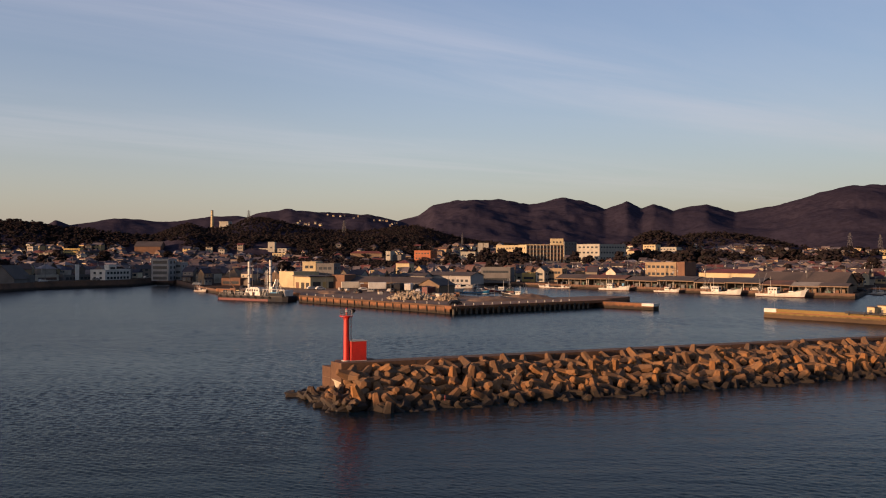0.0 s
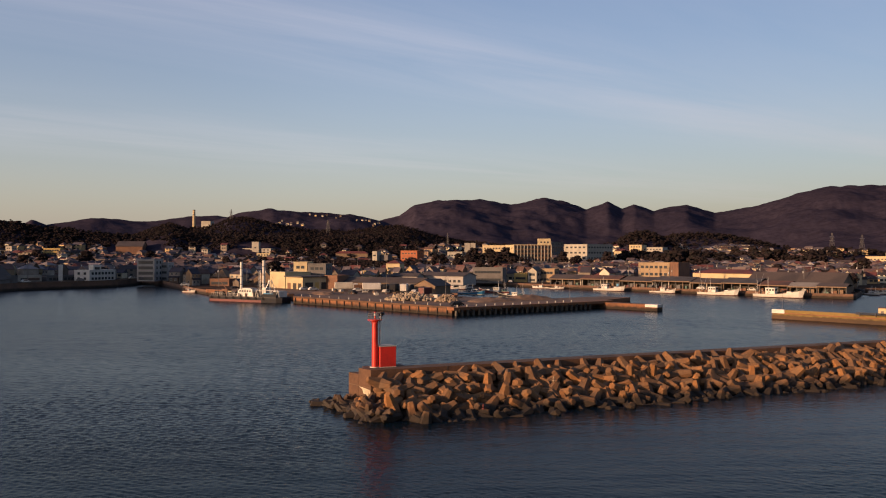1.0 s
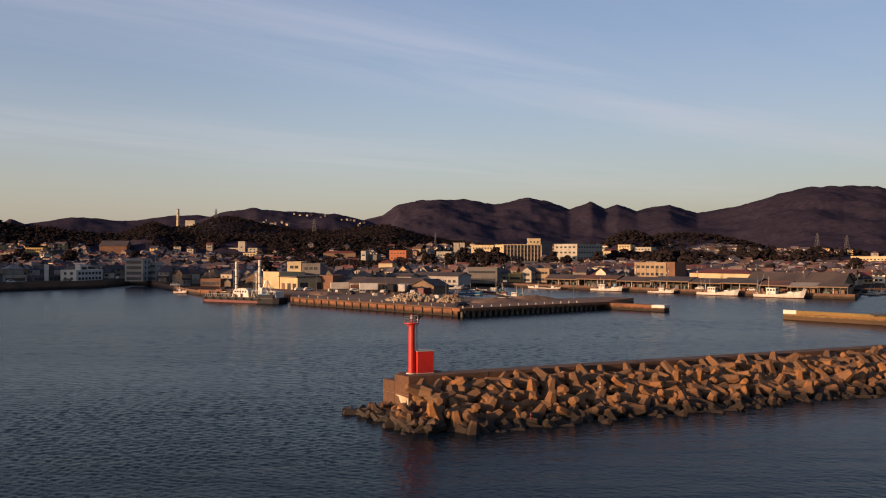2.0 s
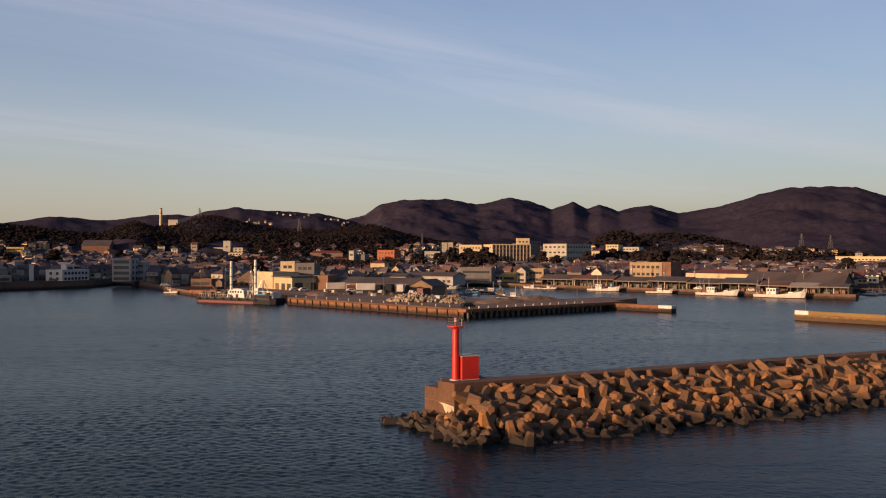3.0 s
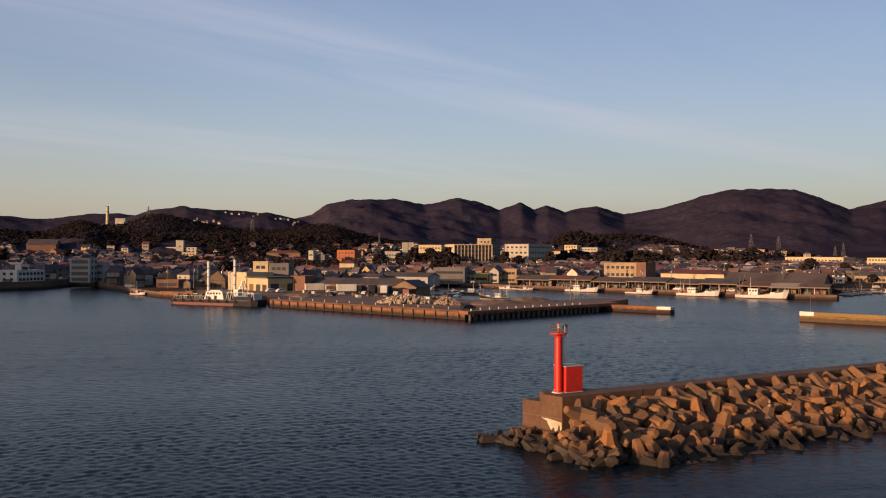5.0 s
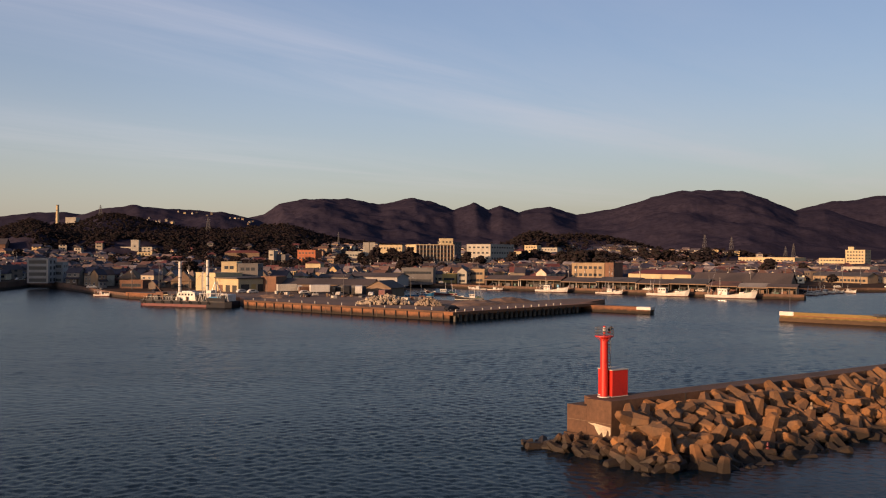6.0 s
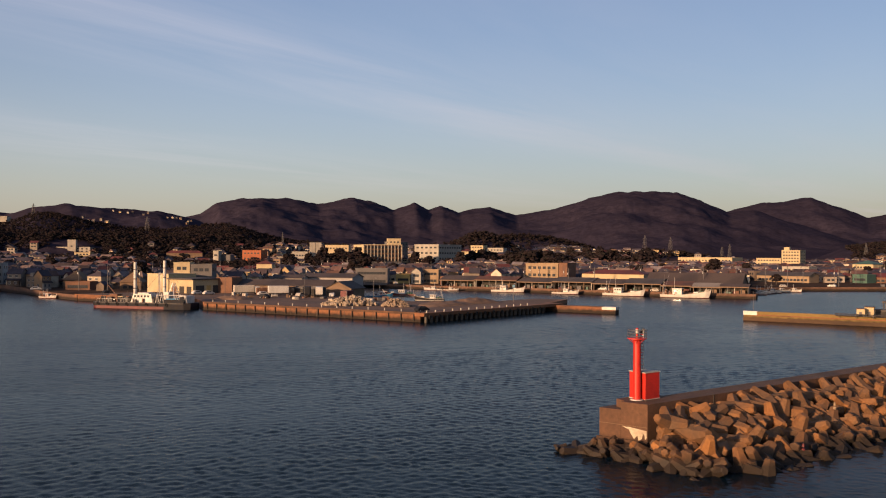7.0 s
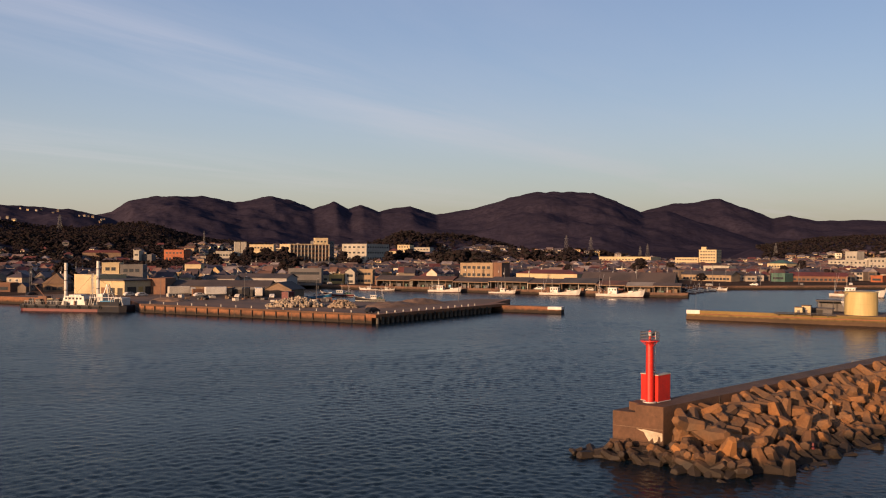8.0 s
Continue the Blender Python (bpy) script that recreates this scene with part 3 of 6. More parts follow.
def build_breakwater():
    wall = thing("breakwater", BREAK, "long weathered concrete breakwater wall standing in the harbour mouth", "breakwater", kind="structure")
    part("wall_trunk", box(5.5, -2.55, -4, 150, -0.2, 4.45), CONCRETE, wall)
    head = prism(((0.38, -2.55), (5.5, -2.55), (5.5, 1.25), (0.6, 1.25), (0.35, 0.05), (-0.28, -0.05)), -4, 4.45)
    part("wall_head", head, CONCRETE, wall)
    part("low_ledge", prism(((-0.3, -0.06), (0.33, 0.06), (0.58, 1.28), (5.5, 1.28), (5.5, 2.0), (-0.85, 2.0)), -4, 3.72), CONCRETE, wall)
    part("footing", prism(((0.30, -2.75), (-0.98, 2.12), (-1.15, 2.12), (0.12, -2.75)), -3, 1.15), CONCRETE, wall)
    # worn patch of bare concrete and the lip of the casting joint on the end face
    d = Vector((0.38 + 0.28, -2.55 + 0.05, 0)).normalized()
    out = Vector((-abs(d.y), -d.x, 0)).normalized() * 0.012
    org = Vector((-0.28, -0.05, 0))
    shape = ((0.1, 2.30), (0.55, 2.24), (0.75, 2.28), (1.5, 2.2), (2.5, 2.1), (2.52, 1.5), (2.36, 1.3), (2.3, 1.75), (2.15, 1.8), (2.05, 1.35), (1.75, 1.15), (1.62, 1.6), (1.3, 1.25), (0.95, 1.75), (0.8, 2.05), (0.45, 2.16))
    bm = bmesh.new()
    ft = [bm.verts.new(org + d * a + out + Vector((0, 0, h))) for a, h in shape]
    bk = [bm.verts.new(org + d * a - out + Vector((0, 0, h))) for a, h in shape]
    bm.faces.new(ft), bm.faces.new(bk[::-1])
    for k in range(len(ft)):
        bm.faces.new((ft[k], ft[(k + 1) % len(ft)], bk[(k + 1) % len(ft)], bk[k]))
    lip = bmesh.new()
    e0, e1 = Vector((-0.85, 2.0, 0)), Vector((0.38, -2.55, 0))
    for h0, h1 in ((2.37, 2.40),):
        q = [e0 + Vector((-0.03, 0, h0)), e1 + Vector((-0.03, 0, h0)), e1 + Vector((-0.03, 0, h1)), e0 + Vector((-0.03, 0, h1))]
        f = [lip.verts.new(v) for v in q]
        g = [lip.verts.new(v + Vector((0.05, 0, 0))) for v in q]
        lip.faces.new(f), lip.faces.new(g[::-1])
        for k in range(4):
            lip.faces.new((f[k], f[(k + 1) % 4], g[(k + 1) % 4], g[k]))
    part("casting_joint", lip, TIMBER, wall, "brown lip of the casting joint")
    part("worn_patch", bm, PEELED, wall, "pale bare concrete where the skin has fallen off")
    for k in range(14):
        x = 10 + 10 * k
        part("joint_strip", box(x, -2.58, 0, x + 0.06, -0.17, 4.462), WET, wall)
    # rubble under the blocks
    core = bmesh.new()
    rows = []
    for i in range(80):
        u = -5.0 + i * 2.0
        end = max(0.0, min(1.0, (u + 5) / 6.0))
        row = []
        for v, z in ((-2.55, 1.2), (-6, 0.2), (-9.5, -1.0), (-14, -2.8)):
            row.append(core.verts.new((u, v * (0.45 + 0.55 * end), -2.2 + (z + 2.2) * end + random.uniform(-0.3, 0.3))))
        rows.append(row)
    for a, b in zip(rows, rows[1:]):
        for k in range(3):
            core.faces.new((a[k], b[k], b[k + 1], a[k + 1]))
    part("rubble_core", core, WET, wall)


build_breakwater()


def tetrapod_mesh(material):
    """Four blunt tapering legs from one hub, with chamfered ends."""
    bm = bmesh.new()
    ways = (Vector((0, 0, 1)), Vector((0.943, 0, -0.333)), Vector((-0.471, 0.816, -0.333)), Vector((-0.471, -0.816, -0.333)))
    n = 6
    for w in ways:
        rot = w.to_track_quat("Z", "Y").to_matrix()
        rings = []
        for along_, r in ((0.0, 0.90), (1.95, 0.45), (2.05, 0.35)):
            rings.append([bm.verts.new(rot @ Vector((r * math.cos(2 * math.pi * (k + 0.5) / n), r * math.sin(2 * math.pi * (k + 0.5) / n), along_))) for k in range(n)])
        for a, b in zip(rings, rings[1:]):
            for k in range(n):
                bm.faces.new((a[k], a[(k + 1) % n], b[(k + 1) % n], b[k]))
        bm.faces.new(rings[-1])
        bm.faces.new(rings[0][::-1])
    return as_mesh("tetrapod", bm, material)


def build_armour():
    me, damp = tetrapod_mesh(ARMOUR), tetrapod_mesh(SPLASH)
    rnd = random.Random(7)

    def drop(u, v, z, s, mesh=me, settled=0.55):
        ob = new("tetrapod", mesh)
        if rnd.random() < settled:
            # settled with one leg down between its neighbours and three lying along the slope
            turn_ = Euler((radians(22), 0, 0)).to_matrix().to_4x4() @ Euler((math.pi + rnd.gauss(0, 0.18), rnd.gauss(0, 0.18), 0)).to_matrix().to_4x4() @ Matrix.Rotation(rnd.uniform(0, 6.28), 4, "Z")
        else:
            turn_ = Euler((rnd.uniform(0, 6.28), rnd.uniform(0, 6.28), rnd.uniform(0, 6.28))).to_matrix().to_4x4()
        ob.matrix_world = BREAK @ Matrix.Translation((u, v, z)) @ turn_ @ Matrix.Scale(s, 4)
        tagged(ob, "weathered orange-grey concrete tetrapod in the breakwater's armour slope", "tetrapod", "tetrapods along the breakwater")

    for row in range(5):
        v = 4.0 + row * 2.12
        top = 4.78 - (v - 2.6) * 0.46
        for k in range(48):
            u = 1.1 + k * 1.97 + (row % 2) * 1.0 + rnd.uniform(-0.45, 0.45)
            if row > 2 and u < 1.0 + (row - 2) * 0.3:
                continue
            drop(u, -v + rnd.uniform(-0.4, 0.4), top - (1.08 if row == 0 else 0.98) + rnd.uniform(-0.2, 0.14), rnd.uniform(0.86, 1.06), settled=0.95 if row == 0 else 0.58)
    # smaller blocks round the head
    for k in range(30):
        a = rnd.uniform(0, 1)
        u, v = -0.8 - 3.4 * rnd.random() ** 0.8 + 2.4 * a, 3.2 - 13.4 * a
        drop(u, v, -0.32 + 0.75 * max(0, 1 - abs(u + 1.2) / 3.5) + rnd.uniform(-0.3, 0.3), rnd.uniform(0.5, 0.92), damp)
    # blocks heaped against the foot of the head
    for k in range(16):
        drop(rnd.uniform(-1.6, 1.4), rnd.uniform(-8.5, -3.3), rnd.uniform(0.1, 0.8), rnd.uniform(0.62, 0.95), damp if k % 3 else me)
    drop(-4.75, 3.2, 0.2, 0.36, damp)
    drop(-3.2, -10.6, -0.35, 0.4, damp)
    # the layer beneath, one heap
    under = bmesh.new()
    for row in range(5):
        for k in range(46):
            v, u = 4.6 + row * 2.1, 1.8 + k * 2.06 + (row % 2)
            m = Matrix.Translation((u, -v, 2.45 - (v - 2.6) * 0.46 + rnd.uniform(-0.2, 0.2))) @ Euler((rnd.uniform(0, 6), rnd.uniform(0, 6), rnd.uniform(0, 6))).to_matrix().to_4x4() @ Matrix.Scale(rnd.uniform(0.95, 1.1), 4)
            n0 = len(under.verts)
            under.from_mesh(me)
            under.verts.ensure_lookup_table()
            for vert in under.verts[n0:]:
                vert.co = m @ vert.co
    solid("tetrapod_underlayer", under, ARMOUR_UNDER, BREAK, "concrete tetrapods in the lower layer of the armour slope", "tetrapods", kind="stuff")
    # the far stretch, one heap
    far = bmesh.new()
    for row in range(4):
        for k in range(22):
            v, u = 3.8 + row * 2.5, 97 + k * 2.4
            m = Matrix.Translation((u, -v, 4.5 - (v - 2.6) * 0.44 - 1)) @ Euler((rnd.uniform(0, 6), rnd.uniform(0, 6), 0)).to_matrix().to_4x4()
            n0 = len(far.verts)
            far.from_mesh(me)
            far.verts.ensure_lookup_table()
            for vert in far.verts[n0:]:
                vert.co = m @ vert.co
    solid("tetrapod_heap", far, ARMOUR, BREAK, "concrete tetrapods further along the breakwater's armour slope", "tetrapods", kind="stuff")


build_armour()


def build_beacon():
    b = thing("harbour_beacon", BREAK @ pose(1.66, -0.26, 4.45), "red painted steel harbour light with a machinery box and ladder", "lighthouse")
    part("foot_plate", rod((0, 0, 0), (0, 0, 0.08), 0.62, 0.62, 24), WHITE, b)
    tower = rod((0, 0, 0.08), (0, 0, 5.5), 0.37, 0.345, 24)
    part("tower", tower, RED, b)
    part("gallery_bracket", rod((0, 0, 5.38), (0, 0, 5.6), 0.35, 0.50, 24), RED, b)
    for k in range(6):
        a = math.pi * (k + 0.5) / 3
        part("gallery_strut", rod((0.34 * math.cos(a), 0.34 * math.sin(a), 5.2), (0.82 * math.cos(a), 0.82 * math.sin(a), 5.6), 0.025, n=6), RED, b)
    part("gallery_floor", rod((0, 0, 5.6), (0, 0, 5.68), 0.88, 0.88, 24), RED, b)
    for k in range(8):
        a = math.pi * k / 4
        part("rail_post", rod((0.84 * math.cos(a), 0.84 * math.sin(a), 5.66), (0.84 * math.cos(a), 0.84 * math.sin(a), 6.42), 0.02, n=6), DARK_METAL, b)
    for z in (5.88, 6.15, 6.42):
        part("rail", ring(0.84, 0.028, z, 24), GREY_WALL, b)
    part("lamp_post", rod((0, 0, 5.68), (0, 0, 6.12), 0.12, 0.10, 12), RED, b)
    lamp = part("lantern", rod((0, 0, 6.12), (0, 0, 6.46), 0.14, 0.14, 12), WHITE, b, "small white signal lantern")
    part("lantern_cap", rod((0, 0, 6.46), (0, 0, 6.6), 0.17, 0.03, 12), RED, lamp)
    solar = box(-0.35, -0.02, -0.25, 0.35, 0.02, 0.25)
    bmesh.ops.transform(solar, matrix=pose(0.86, 0.1, 6.25, 35, 20, 30), verts=solar.verts[:])
    part("solar_panel", solar, DARK_METAL, b, "small dark solar panel")
    # ladder on the side away from the sea's end
    for s in (-0.2, 0.2):
        part("ladder_stile", rod((0.62, s, 2.5), (0.62, s, 6.4), 0.03, n=6), PALE_METAL, b)
    for k in range(13):
        part("ladder_rung", rod((0.62, -0.2, 2.6 + 0.28 * k), (0.62, 0.2, 2.6 + 0.28 * k), 0.035, n=6), RED, b)
    for z in (3.2, 4.3, 5.2):
        part("ladder_bracket", rod((0.33, 0, z), (0.62, 0, z), 0.02, n=6), RED, b)
    cab = part("machinery_box", box(0.42, -0.62, 0.0, 2.45, 1.25, 2.45, bevel=0.03), RED, b)
    part("box_roof", box(0.38, -0.66, 2.45, 2.49, 1.29, 2.52), PALE_PAINT, cab)
    part("box_sill", box(0.39, -0.65, 0.0, 2.48, 1.28, 0.06), WHITE, cab)
    part("hatch", box(2.45, -0.1, 0.2, 2.475, 0.75, 2.1), RED, cab)
    part("hatch_handle", box(2.475, 0.0, 1.1, 2.52, 0.04, 1.3), PALE_METAL, cab)


build_beacon()

# stray floats washed up among the blocks
for name_, at, mt, lab in (("float", (10.5, -11.4, 0.75), RUST_RED, "orange-red fishing float caught between the blocks"), ("marker", (21.3, -8.4, 2.85), TAN, "small yellow marker float lodged on the blocks")):
    bm = bmesh.new()
    bmesh.ops.create_uvsphere(bm, u_segments=12, v_segments=8, radius=0.17)
    ob = solid(name_, rod((0, 0, 0.25), (0, 0, 0.55), 0.12, 0.08, 8, bm), mt, BREAK @ Matrix.Translation(at), lab, "float")


# ---- the middle quay ----
QTOP = 2.4
QUAY_PTS = [(2.0, 252.5), (48.8, 285), (67.5, 310), (60.5, 316), (38, 301), (14, 306), (0, 332), (-24, 384), (-38, 403), (-76, 388), (-99, 375), (-55, 333), (-52.5, 313)]


def wall_side(a, b):
    """A frame with x from a to b along a quay face and -y out of it, and the face's length."""
    a, b = Vector((*a, 0)), Vector((*b, 0))
    d = (b - a).normalized()
    m = Matrix(((d.x, -d.y, 0, a.x), (d.y, d.x, 0, a.y), (0, 0, 1, 0), (0, 0, 0, 1)))
    return m, (b - a).length


def build_quay():
    q = thing("cargo_quay", Matrix(), "broad dusty concrete cargo quay with fenders and bollards", "quay", kind="structure")
    part("quay_body", prism(QUAY_PTS, -4, QTOP - 0.004), QUAY, q)
    cx, cy = sum(p[0] for p in QUAY_PTS) / len(QUAY_PTS), sum(p[1] for p in QUAY_PTS) / len(QUAY_PTS)
    part("quay_paving", prism([(cx + (x - cx) * 0.975, cy + (y - cy) * 0.975) for x, y in QUAY_PTS], QTOP - 0.3, QTOP + 0.01), APRON, q)
    m, n = wall_side((-52.5, 313), (2.0, 252.5))
    kerb = part("kerb", box(0, -0.12, QTOP - 0.45, n, 0.4, QTOP + 0.16), CONCRETE, q)
    kerb.matrix_basis = m
    pad = None
    for k in range(20):
        at = m @ Matrix.Translation((1.6 + k * 4.1, -0.12, 0))
        if pad is None:
            pad = part("fender", box(-0.13, -0.26, 0.35, 0.13, 0, QTOP - 0.3, bevel=0.04), TYRE, q, "black rubber fender on the quay face")
            pad.matrix_basis = at
        else:
            share("fender", pad, q, at)
    seam = None
    for k in range(8):
        at = m @ Matrix.Translation((6 + k * 10, 0, 0))
        if seam is None:
            seam = part("wall_seam", box(-0.05, -0.03, -1, 0.05, 0.0, QTOP - 0.5), WET, q)
            seam.matrix_basis = at
        else:
            share("wall_seam", seam, q, at)
    m, n = wall_side((2.0, 252.5), (48.8, 285))
    deck = part("pier_deck", box(-1.0, -2.2, QTOP - 0.75, n + 8, 1.2, QTOP + 0.08), QUAY, q)
    deck.matrix_basis = m
    pile = post = None
    for k in range(27):
        at = m @ Matrix.Translation((0.2 + k * 2.08, -1.75, 0))
        if pile is None:
            pile = part("pile", rod((0, 0, -3), (0, 0, QTOP - 0.75), 0.42, n=10), WET, q, "dark weedy pile under the pier deck")
            pile.matrix_basis = at
        else:
            share("pile", pile, q, at)
        if k % 2 == 0:
            at = m @ Matrix.Translation((0.8 + k * 1.75, -1.5, QTOP + 0.08))
            if post is None:
                post = part("bollard", rod((0, 0, 0), (0, 0, 0.62), 0.2, 0.2, 10), PALE_PAINT, q, "short pale mooring bollard")
                post.matrix_basis = at
            else:
                share("bollard", post, q, at)
    tyre = None
    for k in range(14):
        at = m @ Matrix.Translation((1.2 + k * 3.9, -2.3, 1.45)) @ pose(0, 0, 0, 90, 0, 0)
        if tyre is None:
            tyre = part("tyre_fender", ring(0.42, 0.16, 0, 16), TYRE, q, "old black tyre hung as a fender")
            tyre.matrix_basis = at
        else:
            share("tyre_fender", tyre, q, at)


build_quay()


def build_jetty():
    j = thing("jetty", wall_side((47.8, 290.5), (66.6, 271.5))[0], "low reddish concrete jetty with a white painted end", "jetty", kind="structure")
    n = 26.7
    part("jetty_body", box(0, 0, -4, n, 3.2, 1.75), QUAY, j)
    part("jetty_cap", box(0, -0.15, 1.75, n + 0.1, 3.3, 2.0), QUAY, j)
    part("painted_end", box(n - 4.2, -0.22, 1.2, n + 0.16, 3.34, 2.06), WHITE, j, "white painted band at the jetty's end")
    part("lamp_pole", rod((n - 0.8, 1.6, 2.0), (n - 0.8, 1.6, 2.9), 0.08, n=8), DARK_METAL, j)


build_jetty()


def build_wharf():
    def at8(p):
        return pose(p[0], p[1], 2.02, 0, 0, -50)

    m, n = wall_side((91.0, 243.0), (122, 206))
    w = thing("tank_wharf", m, "long ochre concrete wharf with a white painted end", "wharf", kind="structure")
    part("wharf_arm", box(0, 0, -4, 27, 4.5, 2.0), CREAM_QUAY, w)
    part("wharf_platform", box(27, 0, -4, 150, 30, 2.0), CREAM_QUAY, w)
    part("parapet", box(0, -0.1, 2.0, 150, 0.5, 2.55), CREAM_QUAY, w, "low ochre parapet wall")
    part("tidal_face", box(-0.14, -0.14, -4, 150, -0.0, 0.95), TIDE, w, "dark stained lower face of the wharf")
    part("wall_band", box(0, -0.16, 1.45, 150, -0.0, 1.7), QUAY, w)
    part("painted_end", box(-0.05, -0.2, 1.55, 3.6, 0.55, 2.6), WHITE, w, "white painted band at the wharf's end")
    part("paving", box(27.3, 0.5, 2.0, 150, 29.7, 2.02), APRON, w)
    pole = thing("signal_pole", m @ pose(2.2, 1.4, 2.02), "thin grey signal pole on the wharf's end", "pole")
    part("mast", rod((0, 0, 0), (0, 0, 5.6), 0.05, 0.035, 8), GREY_WALL, pole)
    part("lamp", rod((0, 0, 5.6), (0, 0, 5.85), 0.1, 0.1, 10), GREY_WALL, pole)
    for k in range(9):
        bm = rod((0, 0, 0), (0, 0, 0.35), 0.18, 0.14, 10)
        rod((0, 0, 0.35), (0, 0, 0.5), 0.26, 0.24, 10, bm)
        solid("bollard", bm, DARK_METAL, m @ pose(6 + k * 7.5, 1.2, 2.02), "black iron bollard on the ochre wharf", "bollard", "bollards on the wharf")
    t = thing("storage_tank", at8((130.0, 219.3)), "large cream-painted steel storage tank on the wharf", "storage tank")
    part("shell", rod((0, 0, 0), (0, 0, 6.1), 4.15, 4.15, 48), TANK, t)
    part("roof_cone", rod((0, 0, 6.1), (0, 0, 6.28), 4.32, 4.2, 48, rod((0, 0, 6.28), (0, 0, 6.6), 4.2, 0.4, 48)), TANK, t)
    for z in (1.5, 3.0, 4.5):
        part("seam_band", ring(4.15, 0.03, z, 48), TANK, t)
    stair = bmesh.new()
    for k in range(26):
        a = 2.2 + k * 0.07
        box(-0.35, -0.12, 0, 0.35, 0.12, 0.05, stair)
        stair.verts.ensure_lookup_table()
        mm = pose(4.55 * math.cos(a), 4.55 * math.sin(a), 0.3 + k * 0.22, 0, 0, math.degrees(a))
        for v in stair.verts[-8:]:
            v.co = mm @ v.co
    part("spiral_stair", stair, PALE_METAL, t)
    for p, s in (((110.8, 221.5), 1.9), ((114.2, 222.4), 2.2)):
        h = thing("pump_hut", at8(p), "small cream concrete hut on the wharf", "hut")
        part("wall", box(-s / 2, -s / 2, 0, s / 2, s / 2, s * 1.15), CREAM, h)
        part("roof", box(-s / 2 - 0.12, -s / 2 - 0.12, s * 1.15, s / 2 + 0.12, s / 2 + 0.12, s * 1.15 + 0.14), CONCRETE, h)
        part("door", box(-0.35, -s / 2 - 0.03, 0, 0.35, -s / 2, 1.5), GREY_WALL, h)
    s = thing("low_shed", at8((120.6, 224.5)), "low dark flat-roofed shed beside the tank", "shed")
    part("wall", box(-3.4, -1.6, 0, 3.4, 1.6, 1.5), GREY_WALL, s)
    part("roof", box(-3.7, -1.9, 1.5, 3.7, 1.9, 1.75), TILE_DARK, s)
    # dark box painting the shade of an opening on the solid wall
    part("opening_shade", box(-2, -1.63, 0, 1.0, -1.6, 1.3), INNER_SHADE, s)
    s = thing("canopy", at8((133.1, 231.9)), "dark flat-roofed canopy on posts behind the tank", "canopy")
    part("roof", box(-4.6, -2.6, 2.9, 4.6, 2.6, 3.3), TILE_DARK, s)
    for x in (-4.2, 0, 4.2):
        for y in (-2.3, 2.3):
            part("post", rod((x, y, 0), (x, y, 2.9), 0.12, n=6), DARK_METAL, s)
    part("back_wall", box(-4.4, 2.1, 0, 4.4, 2.25, 2.9), GREY_WALL, s)
    s = thing("pipe_rack", at8((110.1, 218.0)), "dark steel pipe rack along the wharf", "pipe rack")
    for z in (0.5, 0.9):
        part("pipe", rod((-8, 0, z), (7, 0, z), 0.12, n=8), DARK_METAL, s)
    for x in (-7, -3, 1, 5):
        part("stand", box(x - 0.08, -0.25, 0, x + 0.08, 0.25, 1.0), DARK_METAL, s)


build_wharf()

# ---- heaps on the quay ----
def boulder_heap(name, x, y, rx_, ry_, h, count, size, material, label, rot):
    bm = bmesh.new()
    rnd = random.Random(int(x * 10 + y))
    for k in range(count):
        a, r = rnd.uniform(0, 6.283), math.sqrt(rnd.random())
        z = h * max(0, 1 - r ** 1.6) * rnd.uniform(0.55, 1.0)
        rock(size * rnd.uniform(0.6, 1.3), k, bm, (rx_ * r * math.cos(a), ry_ * r * math.sin(a), z + size * 0.3))
    return solid(name, bm, material, pose(x, y, QTOP, 0, 0, rot), label, "stone heap", kind="stuff")


boulder_heap("stone_heap", -10.5, 289, 8.5, 4.2, 2.6, 420, 0.55, BOULDER, "heap of pale quarry boulders stored on the quay", -15)
boulder_heap("rubble_heap", 1.5, 281, 4.6, 3.0, 2.4, 300, 0.34, GRAVEL, "smaller heap of grey crushed stone on the quay", -30)


def mound(name, x, y, rx_, ry_, h, rot, label):
    bm = bmesh.new()
    nx, ny = 28, 16
    grid = [[None] * ny for _ in range(nx)]
    for i in range(nx):
        for j in range(ny):
            a, b = -1 + 2 * i / (nx - 1), -1 + 2 * j / (ny - 1)
            q = max(0, 1 - a * a) * max(0, 1 - b * b)
            z = h * q ** 0.7 * (1 + 0.35 * noise.noise(Vector((a * 3 + x, b * 3, 0)))) - 0.05
            grid[i][j] = bm.verts.new((a * rx_, b * ry_, z))
    for i in range(nx - 1):
        for j in range(ny - 1):
            bm.faces.new((grid[i][j], grid[i + 1][j], grid[i + 1][j + 1], grid[i][j + 1]))
    return solid(name, bm, SOIL, pose(x, y, QTOP, 0, 0, rot), label, "gravel mound")


mound("gravel_mound", 17, 284, 10, 5, 1.4, 30, "low brown gravel mound on the quay")
mound("gravel_mound", 29, 294, 9, 4, 1.7, 25, "long flat brown gravel mound on the quay")
mound("gravel_mound", -44, 330, 7, 3.5, 1.2, -50, "low brown gravel mound on the quay")


